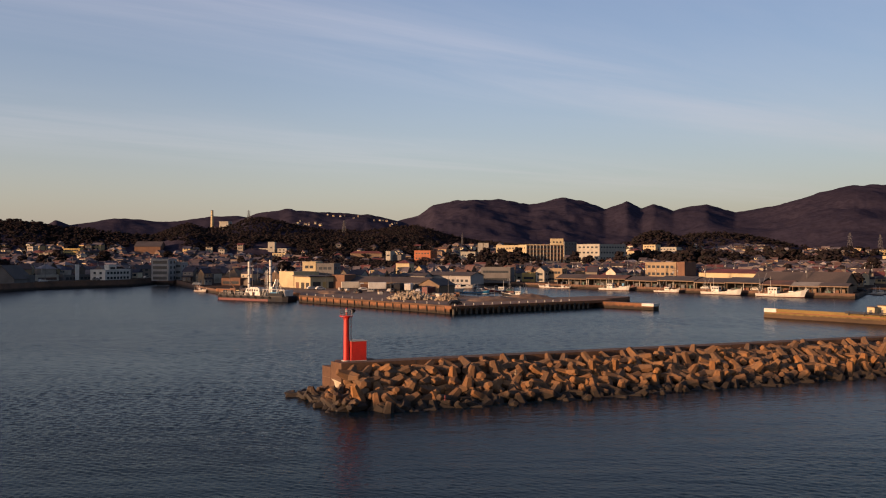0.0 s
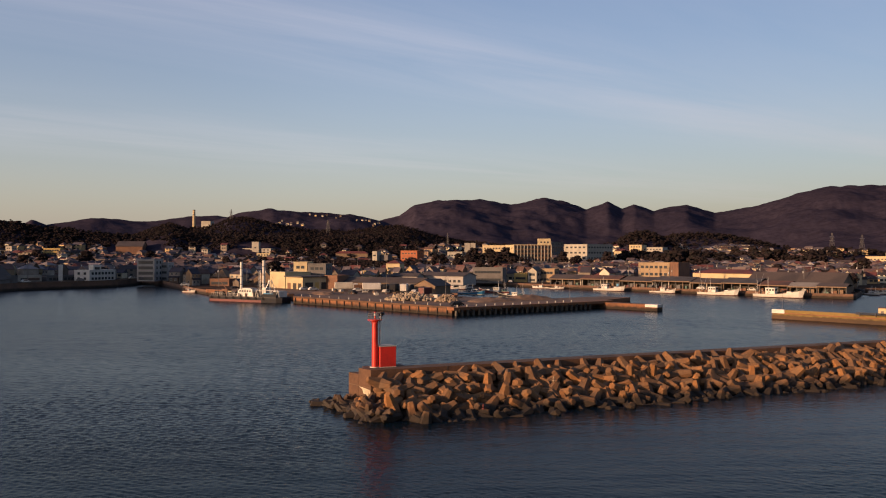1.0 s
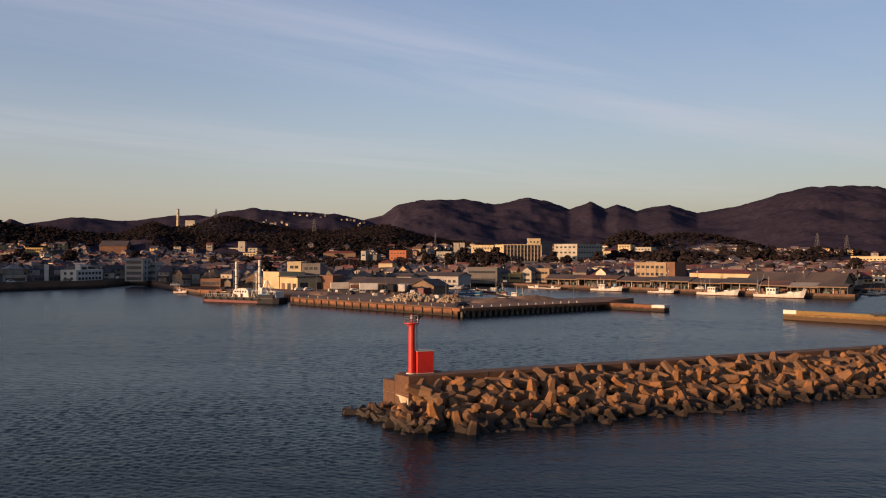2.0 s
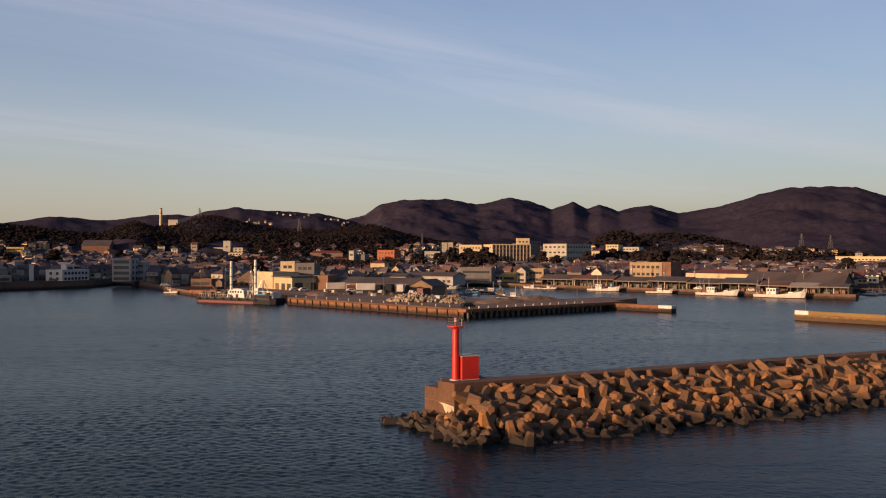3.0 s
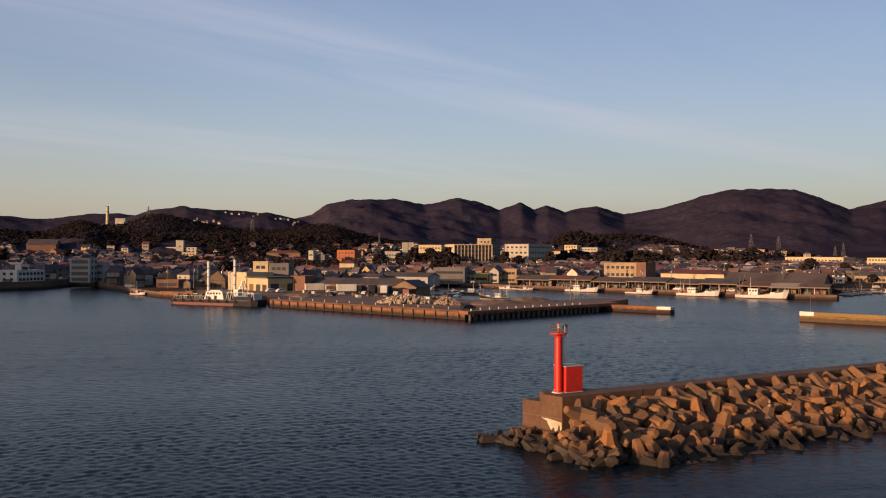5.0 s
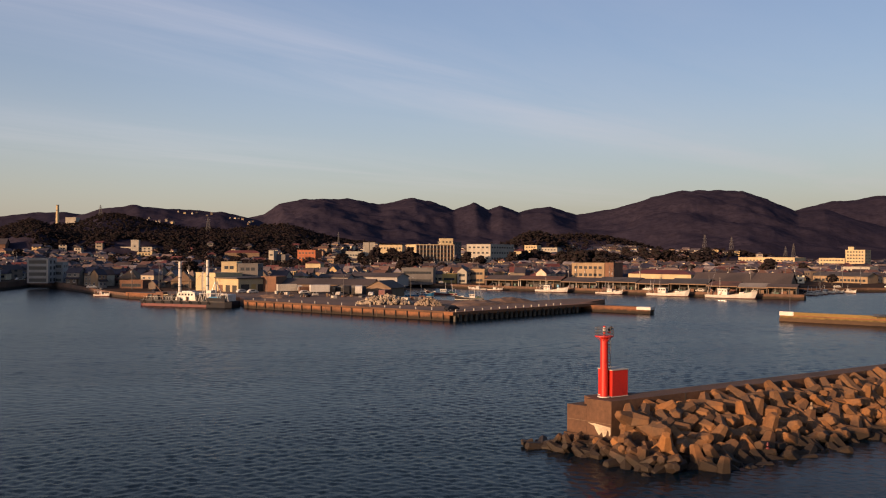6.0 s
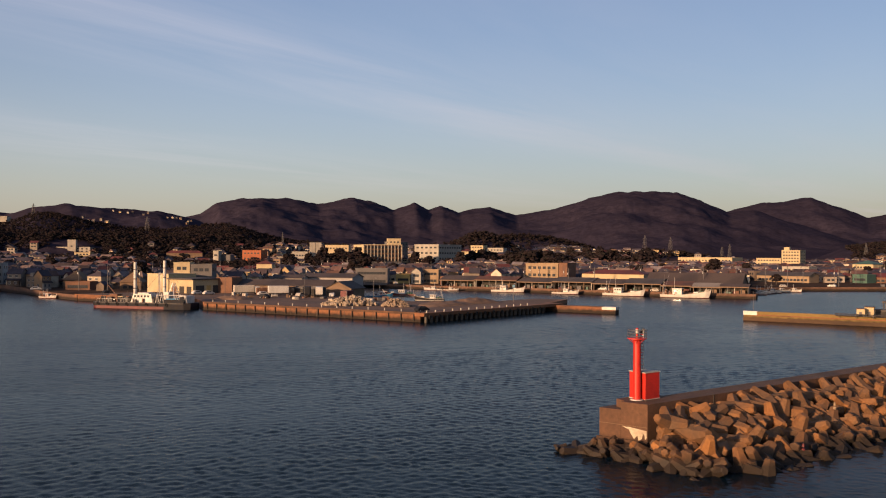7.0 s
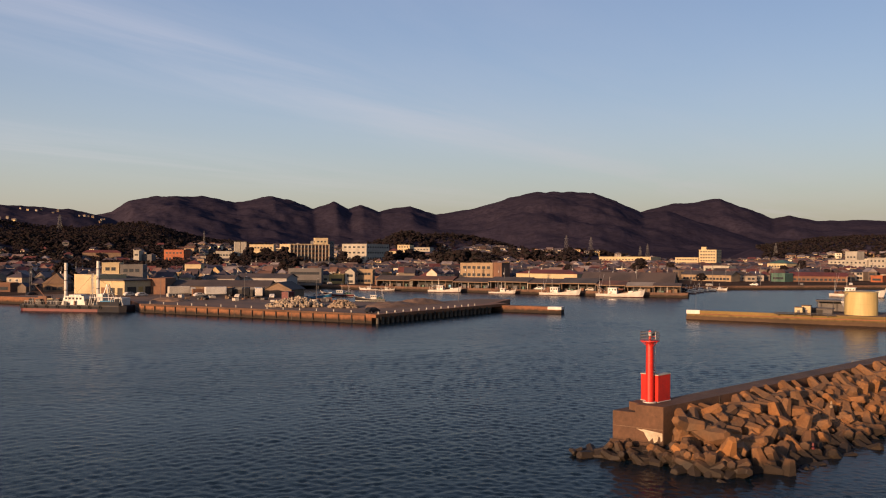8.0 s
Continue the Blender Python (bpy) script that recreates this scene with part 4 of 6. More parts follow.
# ---- boats ----
def hull_mesh(length, beam, deck, rise, keel=-0.5, bow=0.45):
    """Lofted hull with a raked bow that lifts towards the stem (at +x)."""
    bm = bmesh.new()
    rings = []
    n = 14
    for i in range(n + 1):
        s = i / n
        x = -length / 2 + length * s
        full = 1.0 if s < bow else math.sqrt(max(0.0, 1 - ((s - bow) / (1 - bow)) ** 2.2))
        full *= 0.86 + 0.14 * min(1, s * 4)
        top = deck + rise * max(0, (s - 0.35) / 0.65) ** 2
        rake = 0.06 * length * max(0, (s - 0.7) / 0.3)
        w = beam / 2
        rings.append([bm.verts.new(p) for p in (
            (x + rake, -w * full, top), (x + rake * 0.6, -w * full * 0.93, top * 0.5), (x, -w * full * 0.72, keel * 0.4), (x, 0, keel),
            (x, w * full * 0.72, keel * 0.4), (x + rake * 0.6, w * full * 0.93, top * 0.5), (x + rake, w * full, top))])
    for a, b in zip(rings, rings[1:]):
        for k in range(6):
            bm.faces.new((a[k], b[k], b[k + 1], a[k + 1]))
        bm.faces.new((a[6], b[6], b[0], a[0]))
    bm.faces.new(rings[0])
    bmesh.ops.remove_doubles(bm, verts=bm.verts[:], dist=0.01)
    return bm


def gunwale(length, beam, deck, rise, bow=0.45):
    bm = bmesh.new()
    for side in (-1, 1):
        last = None
        for i in range(15):
            s = i / 14
            full = 1.0 if s < bow else math.sqrt(max(0.0, 1 - ((s - bow) / (1 - bow)) ** 2.2))
            full *= 0.86 + 0.14 * min(1, s * 4)
            x = -length / 2 + length * s + 0.06 * length * max(0, (s - 0.7) / 0.3)
            p = Vector((x, side * beam / 2 * full, deck + rise * max(0, (s - 0.35) / 0.65) ** 2))
            if last is not None:
                rod(last, p, 0.09, n=6, bm=bm)
            last = p
    return bm


def fishing_boat(x, y, length, heading, label, hull=None, cabin=0.0, masts=1, gear=True, house=None):
    hull, house = hull or WHITE, house or WHITE
    b = thing("fishing_boat", pose(x, y, 0, 0, 0, heading), label, "boat", "boats moored in the harbour")
    beam, deck, rise = length * 0.24, 0.068 * length, 0.105 * length
    h = part("hull", hull_mesh(length, beam, deck, rise), hull, b)
    part("gunwale", gunwale(length, beam, deck, rise), PALE_PAINT, h)
    part("waterline_band", hull_mesh(length * 0.985, beam * 0.99, 0.22, 0.1), RUST_RED if hull is WHITE else WHITE, h)
    cl, cw, ch = length * 0.2, beam * 0.62, length * 0.13
    cx = cabin * length
    c = part("wheelhouse", box(cx - cl / 2, -cw / 2, deck - 0.1, cx + cl / 2, cw / 2, deck + ch, bevel=0.06), house, b)
    part("roof", box(cx - cl / 2 - 0.15, -cw / 2 - 0.12, deck + ch, cx + cl / 2 + 0.25, cw / 2 + 0.12, deck + ch + 0.1), house, c)
    for k in range(3):
        wx = cx - cl / 2 + cl * (0.12 + 0.3 * k)
        for s in (-1, 1):
            part("side_window", box(wx, s * (cw / 2 + 0.015) - 0.015, deck + ch * 0.55, wx + cl * 0.2, s * (cw / 2 + 0.015) + 0.015, deck + ch * 0.85), GLASS, c)
    part("windscreen", box(cx + cl / 2, -cw * 0.42, deck + ch * 0.55, cx + cl / 2 + 0.03, cw * 0.42, deck + ch * 0.87), GLASS, c)
    part("fore_deck_hatch", box(length * 0.2, -beam * 0.2, deck + 0.1, length * 0.3, beam * 0.2, deck + rise * 0.5 + 0.25), house, b)
    part("stem_post", rod((length * 0.53, 0, deck + rise * 0.7), (length * 0.56, 0, deck + rise * 1.35), 0.1, n=6), house, b)
    for k in range(masts):
        mx = cx - cl * (0.35 if k == 0 else 1.5)
        z0, z1 = (deck + ch if k == 0 else deck - 0.2), deck + ch + length * (0.24 if k == 0 else 0.16)
        mast = part("mast", rod((mx, 0, z0), (mx, 0, z1), 0.07, 0.04, 6), house, b)
        part("yard", rod((mx, -0.8, z0 + (z1 - z0) * 0.7), (mx, 0.8, z0 + (z1 - z0) * 0.7), 0.04, n=5), PALE_METAL, mast)
    if masts == 2:
        for s in (-1, 1):
            part("derrick", rod((cx - cl * 1.5, 0, deck + 0.6), (cx - cl * 1.5 + 0.06 * length, s * length * 0.2, deck + ch + length * 0.30), 0.06, 0.035, 5), PALE_METAL, b)
        stays = bmesh.new()
        top_ = (cx - cl * 0.35, 0, deck + ch + length * 0.24)
        rod(top_, (length * 0.5, 0, deck + rise), 0.022, n=4, bm=stays)
        rod(top_, (-length * 0.46, 0, deck + 0.4), 0.022, n=4, bm=stays)
        part("stays", stays, DARK_METAL, b)
        net = bmesh.new()
        for k in range(7):
            rock(0.07 * length * (0.6 + 0.1 * (k % 4)), k + 40, net, (-length * (0.2 + 0.03 * k), (k % 3 - 1) * beam * 0.2, deck + 0.25), 0.6)
        part("net_heap", net, BROWN_WALL if hull is WHITE else GREEN, b, "heaped fishing net on the after deck")
    if gear:
        part("boom", rod((cx - cl * 0.6, 0, deck + 0.4), (cx - length * 0.36, 0.3, deck + length * 0.17), 0.06, 0.04, 6), PALE_METAL, b)
        drum = rod((cx - length * 0.2, -beam * 0.22, deck + 0.45), (cx - length * 0.2, beam * 0.22, deck + 0.45), 0.36, n=12)
        part("net_drum", drum, DARK_METAL, b)
        part("stern_arch", rod((-length * 0.44, -beam * 0.36, deck), (-length * 0.44, -beam * 0.36, deck + 1.7), 0.05, n=6, bm=rod((-length * 0.44, beam * 0.36, deck), (-length * 0.44, beam * 0.36, deck + 1.7), 0.05, n=6, bm=rod((-length * 0.44, -beam * 0.36, deck + 1.7), (-length * 0.44, beam * 0.36, deck + 1.7), 0.05, n=6))), PALE_METAL, b)
        part("life_ring", ring(0.3, 0.07, 0, 14), RED, c).matrix_basis = pose(cx - cl * 0.1, -cw / 2 - 0.1, deck + ch * 0.3, 90, 0, 0)
    return b


def along(ax, ay, bx_, by_):
    return math.degrees(math.atan2(by_ - ay, bx_ - ax))


fishing_boat(54, 443, 9.0, 150, "small white fishing boat moored at the town quay", masts=1, gear=False)
fishing_boat(61, 437, 7.5, -30, "small white open fishing boat moored at the town quay", masts=1, gear=False)
fishing_boat(83, 416.5, 15.5, -42, "pale green-white fishing boat with a high bow", cabin=-0.12, masts=1)
fishing_boat(103, 395.5, 12.0, -45, "low white fishing boat with a thin mast", cabin=0.05, masts=2, gear=False)
fishing_boat(121.5, 375.5, 17.5, -45, "white fishing boat with wheelhouse and net gear", cabin=-0.12, masts=2)
fishing_boat(140, 356.5, 19.5, -44, "long white fishing boat with a raised bow and booms", cabin=-0.14, masts=2)
fishing_boat(189.5, 376.5, 8.5, -70, "small white skiff moored beside the fish market", masts=1, gear=False)
fishing_boat(195, 382, 8.0, -40, "small white boat moored beside the fish market", masts=2, gear=False)
fishing_boat(201, 387, 8.5, -60, "small white boat moored beside the fish market", masts=1, gear=False)
fishing_boat(209, 393, 9.5, -75, "white boat moored in the inlet", masts=2, gear=False)
fishing_boat(217, 397, 9.0, -80, "white boat moored in the inlet", masts=1, gear=False)
fishing_boat(225.5, 399, 9.0, -85, "white boat moored in the inlet", masts=1, gear=False)
fishing_boat(3, 388, 12, 12, "white motor boat moored in the inner basin", cabin=0.0, masts=1, gear=False)
fishing_boat(9, 433, 13, -8, "white work boat moored in the inner basin", cabin=-0.1, masts=1)
fishing_boat(14.5, 380, 11.5, -15, "bright blue hulled boat with a white wheelhouse", hull=BLUE, cabin=0.15, masts=1)
fishing_boat(26, 390, 13, 165, "red and white trawler with tall derrick masts", hull=RUST_RED, cabin=-0.05, masts=2)
fishing_boat(30, 354, 11, 160, "dark hulled boat with rigging in the basin", hull=NAVY, cabin=-0.1, masts=2)
fishing_boat(-111, 393, 8.5, -42, "small white boat moored at the shaded harbour wall", masts=2)
fishing_boat(240.5, 327.5, 21, -53, "long white boat lying beyond the tank wharf", cabin=-0.1, masts=2, gear=False)


def flat_barge(x, y, length, wide, heading, label):
    b = thing("barge", pose(x, y, 0, 0, 0, heading), label, "barge")
    part("hull", box(-length / 2, -wide / 2, -0.5, length / 2, wide / 2, 1.3, bevel=0.12), NAVY, b)
    part("coaming", box(-length * 0.4, -wide * 0.35, 1.3, length * 0.4, wide * 0.35, 1.9), RUST_RED, b)
    for k in range(6):
        part("tyre_fender", ring(0.4, 0.15, 0, 12), TYRE, b).matrix_basis = pose(-length * 0.42 + k * length * 0.168, -wide / 2 - 0.16, 0.8, 90, 0, 0)
    for s in (-1, 1):
        part("bitt", rod((s * length * 0.46, 0, 1.3), (s * length * 0.46, 0, 1.8), 0.15, n=8), DARK_METAL, b)


flat_barge(27.2, 308.2, 22, 5.6, -12, "long dark flat barge lying behind the quay")
flat_barge(46.5, 312.6, 17, 5, 34, "dark flat barge lying behind the pier")


def spud_barge():
    """A work vessel with two tall white spud legs."""
    m, n = wall_side((-87.5, 331.5), (-57.0, 313.0))
    b = thing("work_vessel", m @ pose(n / 2, 3.2, 0), "dark blue work vessel with cream deckhouse and tall white legs", "ship")
    L = n / 2
    hull = prism(((-L, -2.6), (-L + 1.5, -3.4), (L - 2.0, -3.4), (L, -2.4), (L, 2.4), (L - 2.0, 3.4), (-L + 1.5, 3.4), (-L, 2.6)), 0.75, 2.0)
    h = part("hull", hull, NAVY, b)
    low = prism(((-L + 0.3, -2.6), (-L + 1.7, -3.45), (L - 9.0, -3.45), (L - 9, 3.45), (-L + 1.7, 3.45), (-L + 0.3, 2.6)), -0.8, 0.8)
    part("boot_topping", low, RUST_RED, h, "dull red lower hull")
    part("stern_hull", prism(((L - 9, -3.43), (L - 1.9, -3.43), (L - 0.1, -2.4), (L - 0.1, 2.4), (L - 1.9, 3.43), (L - 9, 3.43)), -0.8, 0.78), NAVY, h)
    part("rubbing_strake", box(-L + 1.4, -3.55, 1.7, L - 2, -3.4, 1.95), DARK_METAL, h)
    house = bmesh.new()
    lo, hi = ((-3.8, -2.6), (4.2, -2.6), (4.2, 2.2), (-3.8, 2.2)), ((-3.0, -2.2), (3.4, -2.2), (3.4, 1.9), (-3.0, 1.9))
    v0 = [house.verts.new((x, y, 2.0)) for x, y in lo]
    v1 = [house.verts.new((x, y, 4.6)) for x, y in hi]
    for k in range(4):
        house.faces.new((v0[k], v0[(k + 1) % 4], v1[(k + 1) % 4], v1[k]))
    house.faces.new(v1), house.faces.new(v0[::-1])
    d = part("deckhouse", house, WHITE, b, "cream-white sloped deckhouse")
    for k in range(5):
        part("window", box(-2.6 + k * 1.2, -2.42, 3.6, -2.0 + k * 1.2, -2.24, 4.2), GLASS, d)
    part("bridge", box(-1.8, -1.7, 4.6, 2.2, 1.5, 5.0), WHITE, d)
    for x, z in ((-4.6, 14.6), (6.3, 15.2)):
        leg = part("spud_leg", rod((x, 0.8, 0), (x, 0.8, z), 0.5, 0.5, 16), WHITE, b, "tall white steel spud leg")
        for k in range(3):
            part("band", rod((x, 0.8, z - 2.5 - 3 * k), (x, 0.8, z - 2.2 - 3 * k), 0.515, 0.515, 16), GREY_WALL, leg)
        part("collar", box(x - 0.9, -0.1, 2.0, x + 0.9, 1.7, 3.4), DARK_METAL, leg)
    gant = bmesh.new()
    for x in (8.6, 11.8):
        for y in (-1.8, 1.8):
            rod((x, y, 2.0), (10.2, y * 0.3, 8.2), 0.14, n=6, bm=gant)
    for z in (3.6, 5.4):
        rod((9.0, -1.4, z), (11.4, 1.4, z), 0.09, n=6, bm=gant)
    part("gantry", gant, PALE_METAL, b)
    part("rescue_boat", hull_mesh(4.2, 1.5, 0.8, 0.3, -0.2), BLUE, b).matrix_basis = pose(11.4, -2.2, 2.6)
    part("stern_house", box(L - 4.6, -2.3, 2.0, L - 1.6, 2.3, 4.2, bevel=0.08), WHITE, b)
    frames = bmesh.new()
    for x in (5.6, 7.2, 12.6, 14.2, 15.6):
        rod((x, -2.9, 2.0), (x + 0.5, -2.9, 4.6), 0.09, n=5, bm=frames)
        rod((x + 1.2, -2.7, 2.0), (x + 0.5, -2.9, 4.6), 0.09, n=5, bm=frames)
    rod((5.8, -2.9, 4.4), (16.2, -2.9, 4.4), 0.08, n=5, bm=frames)
    part("deck_frames", frames, WHITE, b)
    part("winch_house", box(7.6, -1.6, 2.0, 9.4, 1.6, 5.4, bevel=0.08), WHITE, b)
    part("stern_bulwark", box(L - 9, -3.42, 2.0, L - 2.0, -3.3, 3.1), NAVY, b)
    lat = bmesh.new()
    for sx_, sy_ in ((-1, -1), (1, -1), (1, 1), (-1, 1)):
        rod((5.0 + sx_ * 0.45, sy_ * 0.45, 2.0), (5.0 + sx_ * 0.2, sy_ * 0.2, 11.4), 0.07, n=5, bm=lat)
    for k in range(8):
        w_ = 0.45 - 0.03 * k
        rod((5.0 - w_, -w_, 2.2 + 1.15 * k), (5.0 + w_, -w_, 3.3 + 1.15 * k), 0.05, n=4, bm=lat)
        rod((5.0 + w_, w_, 2.2 + 1.15 * k), (5.0 - w_, w_, 3.3 + 1.15 * k), 0.05, n=4, bm=lat)
    part("lattice_mast", lat, PALE_METAL, b, "pale lattice signal mast")
    part("winch_drum", rod((11.4, -1.4, 2.7), (11.4, 1.4, 2.7), 0.7, n=14), DARK_METAL, b)
    part("deck_cargo", box(-L + 10.4, -2.2, 2.0, -L + 12.6, 2.2, 3.0, bevel=0.05), NAVY, b)
    crane = part("deck_crane", box(-L + 5.0, -1.1, 2.0, -L + 8.0, 1.1, 4.4, bevel=0.1), BROWN_WALL, b, "rust-brown deck crane")
    part("crane_boom", rod((-L + 6.5, 0, 4.4), (-L + 3.4, 0, 7.4), 0.16, 0.1, 6), BROWN_WALL, crane)
    part("crane_cab", box(-L + 8.0, -0.9, 2.0, -L + 9.8, 0.9, 3.7), CREAM, crane)
    # winches, hatches, hoses and stacked gear crowding the deck
    rg = random.Random(31)
    for mt, count in ((NAVY, 12), (DARK_METAL, 12), (BROWN_WALL, 5), (GREY_WALL, 5), (WHITE, 4)):
        for k in range(count):
            gear_ = bmesh.new()
            gx, gy, gw, gh = rg.uniform(-L + 3, L - 2.5), rg.uniform(-2.8, 2.6), rg.uniform(0.25, 0.9), rg.uniform(0.5, 2.2)
            if -4.4 < gx < 4.8 and gy > -2.9 and gh < 2.6:
                gy = -3.0 + rg.uniform(-0.1, 0.2)
                gw, gh = 0.25, min(gh, 1.2)
            box(gx - gw, gy - gw * 0.6, 2.0, gx + gw, gy + gw * 0.6, 2.0 + gh, gear_)
            if k % 3 == 0:
                rod((gx, gy, 2.0), (gx + rg.uniform(-0.5, 0.5), gy, 4.2 + gh), 0.06, 0.04, 5, gear_)
            part("deck_gear", gear_, mt, b)
    wires = bmesh.new()
    for p_, q_ in (((-4.6, 0.8, 14.4), (-L + 2, 0, 2.6)), ((-4.6, 0.8, 12.0), (0.2, 0, 5.0)), ((5.0, 0, 11.4), (L - 3, 0, 4.2)), ((6.3, 0.8, 15.0), (11.8, 0, 8.2)), ((5.0, 0, 11.0), (-1.0, 0, 5.0))):
        rod(p_, q_, 0.035, n=4, bm=wires)
    part("rigging", wires, DARK_METAL, b)
    for k in range(8):
        part("tyre_fender", ring(0.42, 0.16, 0, 12), TYRE, b).matrix_basis = pose(-L + 2.5 + k * 3.6, -3.6, 1.4, 90, 0, 0)
    for k in range(14):
        part("rail_post", rod((-L + 2 + k * 1.1, -3.3, 2.0), (-L + 2 + k * 1.1, -3.3, 3.0), 0.03, n=5), PALE_METAL, b)
    part("rail", rod((-L + 2, -3.3, 3.0), (-L + 16.3, -3.3, 3.0), 0.03, n=5), PALE_METAL, b)


spud_barge()


# ---- clutter on the quay ----
def container(x, y, heading, paint, label, z=None):
    c = thing("shipping_container", pose(x, y, QTOP + 0.01, 0, 0, heading), label, "container")
    part("shell", box(-3, -1.2, 0.1, 3, 1.2, 2.6), paint, c)
    for k in range(14):
        part("corrugation", box(-2.85 + k * 0.42, -1.26, 0.25, -2.67 + k * 0.42, -1.2, 2.45), paint, c)
    for sx in (-1, 1):
        part("corner_post", box(sx * 2.98 - 0.08, -1.27, 0, sx * 2.98 + 0.08, -1.1, 2.65), DARK_METAL, c)


container(-31.5, 358.5, 10, BROWN_WALL, "rust-brown shipping container among the trucks")
container(-5.5, 330, 60, RUST_RED, "dull red shipping container behind the stone heap")
rnd_q = random.Random(77)
for k in range(26):
    u = rnd_q.random()
    x_, y_ = -44 + 52 * u + rnd_q.uniform(-3, 3), 336 - 46 * u + rnd_q.uniform(3, 22)
    w_, h_ = rnd_q.uniform(0.5, 1.1), rnd_q.uniform(0.4, 1.1)
    bm = box(-w_, -w_ * 0.7, 0.12, w_, w_ * 0.7, 0.12 + h_, bevel=0.04)
    box(-w_ - 0.1, -w_ * 0.7, 0, -w_ + 0.12, w_ * 0.7, 0.12, bm), box(w_ - 0.12, -w_ * 0.7, 0, w_ + 0.1, w_ * 0.7, 0.12, bm)
    solid("pallet_load", bm, rnd_q.choice((TIMBER, GREY_WALL, DARK_METAL, BROWN_WALL, PALE_PAINT)), pose(x_, y_, QTOP + 0.01, 0, 0, rnd_q.uniform(0, 180)), "small wrapped load on a pallet on the quay", "pallet load", "pallet loads on the quay")
for x_, y_, h_ in ((44, 299, 5.8), (18, 300, 4.2), (-20, 330, 7.5), (-46, 338, 7.5), (2, 320, 7.0)):
    lp = thing("lamp_pole", pose(x_, y_, QTOP, 0, 0, 40), "thin grey lamp pole on the quay", "lamp pole", "lamp poles on the quay")
    part("pole", rod((0, 0, 0), (0, 0, h_), 0.1, 0.06, 8), GREY_WALL, lp)
    part("arm", rod((0, 0, h_), (0.9, 0, h_ + 0.15), 0.05, n=6), GREY_WALL, lp)
    part("lamp_head", box(0.7, -0.14, h_ + 0.08, 1.3, 0.14, h_ + 0.2), PALE_METAL, lp)


# ---- vehicles on the quay ----
def truck(x, y, heading, body, label, open_=False):
    t = thing("truck", pose(x, y, QTOP + 0.01, 0, 0, heading), label, "truck", "trucks on the quay")
    part("chassis", box(-4.6, -1.1, 0.6, 4.6, 1.1, 0.9), DARK_METAL, t)
    part("cargo_box", box(-4.7, -1.22, 0.92, 2.6, 1.22, 3.5, bevel=0.05), body, t)
    cab = part("cab", box(2.8, -1.15, 0.6, 4.7, 1.15, 3.0, bevel=0.15), WHITE if body is not WHITE else NAVY, t)
    part("windscreen", box(4.68, -1.0, 1.8, 4.72, 1.0, 2.7), GLASS, cab)
    for s in (-1, 1):
        part("side_window", box(3.5, s * 1.15 - 0.02, 1.8, 4.5, s * 1.15 + 0.02, 2.6), GLASS, cab)
    for wx in (-3.6, -2.5, 3.6):
        for s in (-1, 1):
            wheel = part("wheel", rod((wx, s * 0.75, 0.5), (wx, s * 1.1, 0.5), 0.5, n=16), TYRE, t)
            part("rim", rod((wx, s * 1.1, 0.5), (wx, s * 1.12, 0.5), 0.27, n=12), PALE_METAL, wheel)


def car(x, y, heading, paint, label, z=None):
    c = thing("car", pose(x, y, (QTOP + 0.01) if z is None else z, 0, 0, heading), label, "car", "parked cars")
    prof = ((-2.1, 0.35), (2.1, 0.35), (2.15, 0.75), (1.3, 0.95), (0.6, 1.48), (-1.2, 1.5), (-1.9, 1.0), (-2.12, 0.8))
    bm = bmesh.new()
    rows = [[bm.verts.new((px__, s, pz)) for px__, pz in prof] for s in (-0.83, 0.83)]
    for k in range(len(prof)):
        bm.faces.new((rows[0][k], rows[0][(k + 1) % 8], rows[1][(k + 1) % 8], rows[1][k]))
    bm.faces.new(rows[0][::-1]), bm.faces.new(rows[1])
    bmesh.ops.bevel(bm, geom=bm.edges[:], offset=0.06, segments=1, affect="EDGES")
    part("body", bm, paint, c)
    for s in (-1, 1):
        part("side_glass", box(-1.15, s * 0.84 - 0.01, 1.0, 0.6, s * 0.84 + 0.01, 1.38), GLASS, c)
        for wx in (-1.3, 1.3):
            wheel = part("wheel", rod((wx, s * 0.65, 0.32), (wx, s * 0.87, 0.32), 0.32, n=14), TYRE, c)
            part("rim", rod((wx, s * 0.87, 0.32), (wx, s * 0.88, 0.32), 0.18, n=10), PALE_METAL, wheel)


truck(-38, 361, 12, PALE_PAINT, "pale box truck parked on the quay")
truck(-26, 353, 8, WHITE, "white trailer truck parked on the quay")
truck(-17.5, 345, 80, NAVY, "dark truck parked nose out beside the shed")
truck(-13.5, 343, 84, WHITE, "white box truck parked nose out beside the shed")
car(3.6, 257.5, 30, NAVY, "dark car parked at the quay's corner")
car(-9.5, 338, 75, WHITE, "small white van parked by the shed")
car(-32.5, 352, 20, WHITE, "small white car parked on the quay")
car(-20.5, 340, 60, PALE_PAINT, "pale car parked on the quay")
car(-51.5, 361, 30, WHITE, "white car parked by the warehouse")
car(-55.5, 363.5, 30, WHITE, "white car parked by the warehouse")
car(-33, 333, -50, NAVY, "dark car parked near the quay edge")
for k in range(14):
    x_, y_ = -51.5 + k * 3.75, 314 - k * 4.17
    bm = rod((0, 0, 0), (0, 0, 0.5), 0.17, 0.14, 8)
    rod((0, 0, 0.5), (0, 0, 0.62), 0.24, 0.2, 8, bm)
    solid("mooring_post", bm, PALE_PAINT, pose(x_ + 1.6, y_ + 1.4, QTOP + 0.01), "short pale mooring post along the quay edge", "mooring post", "mooring posts on the quay")


# ---- buildings ----
TAKEN = []          # ground already built on: x, y, radius


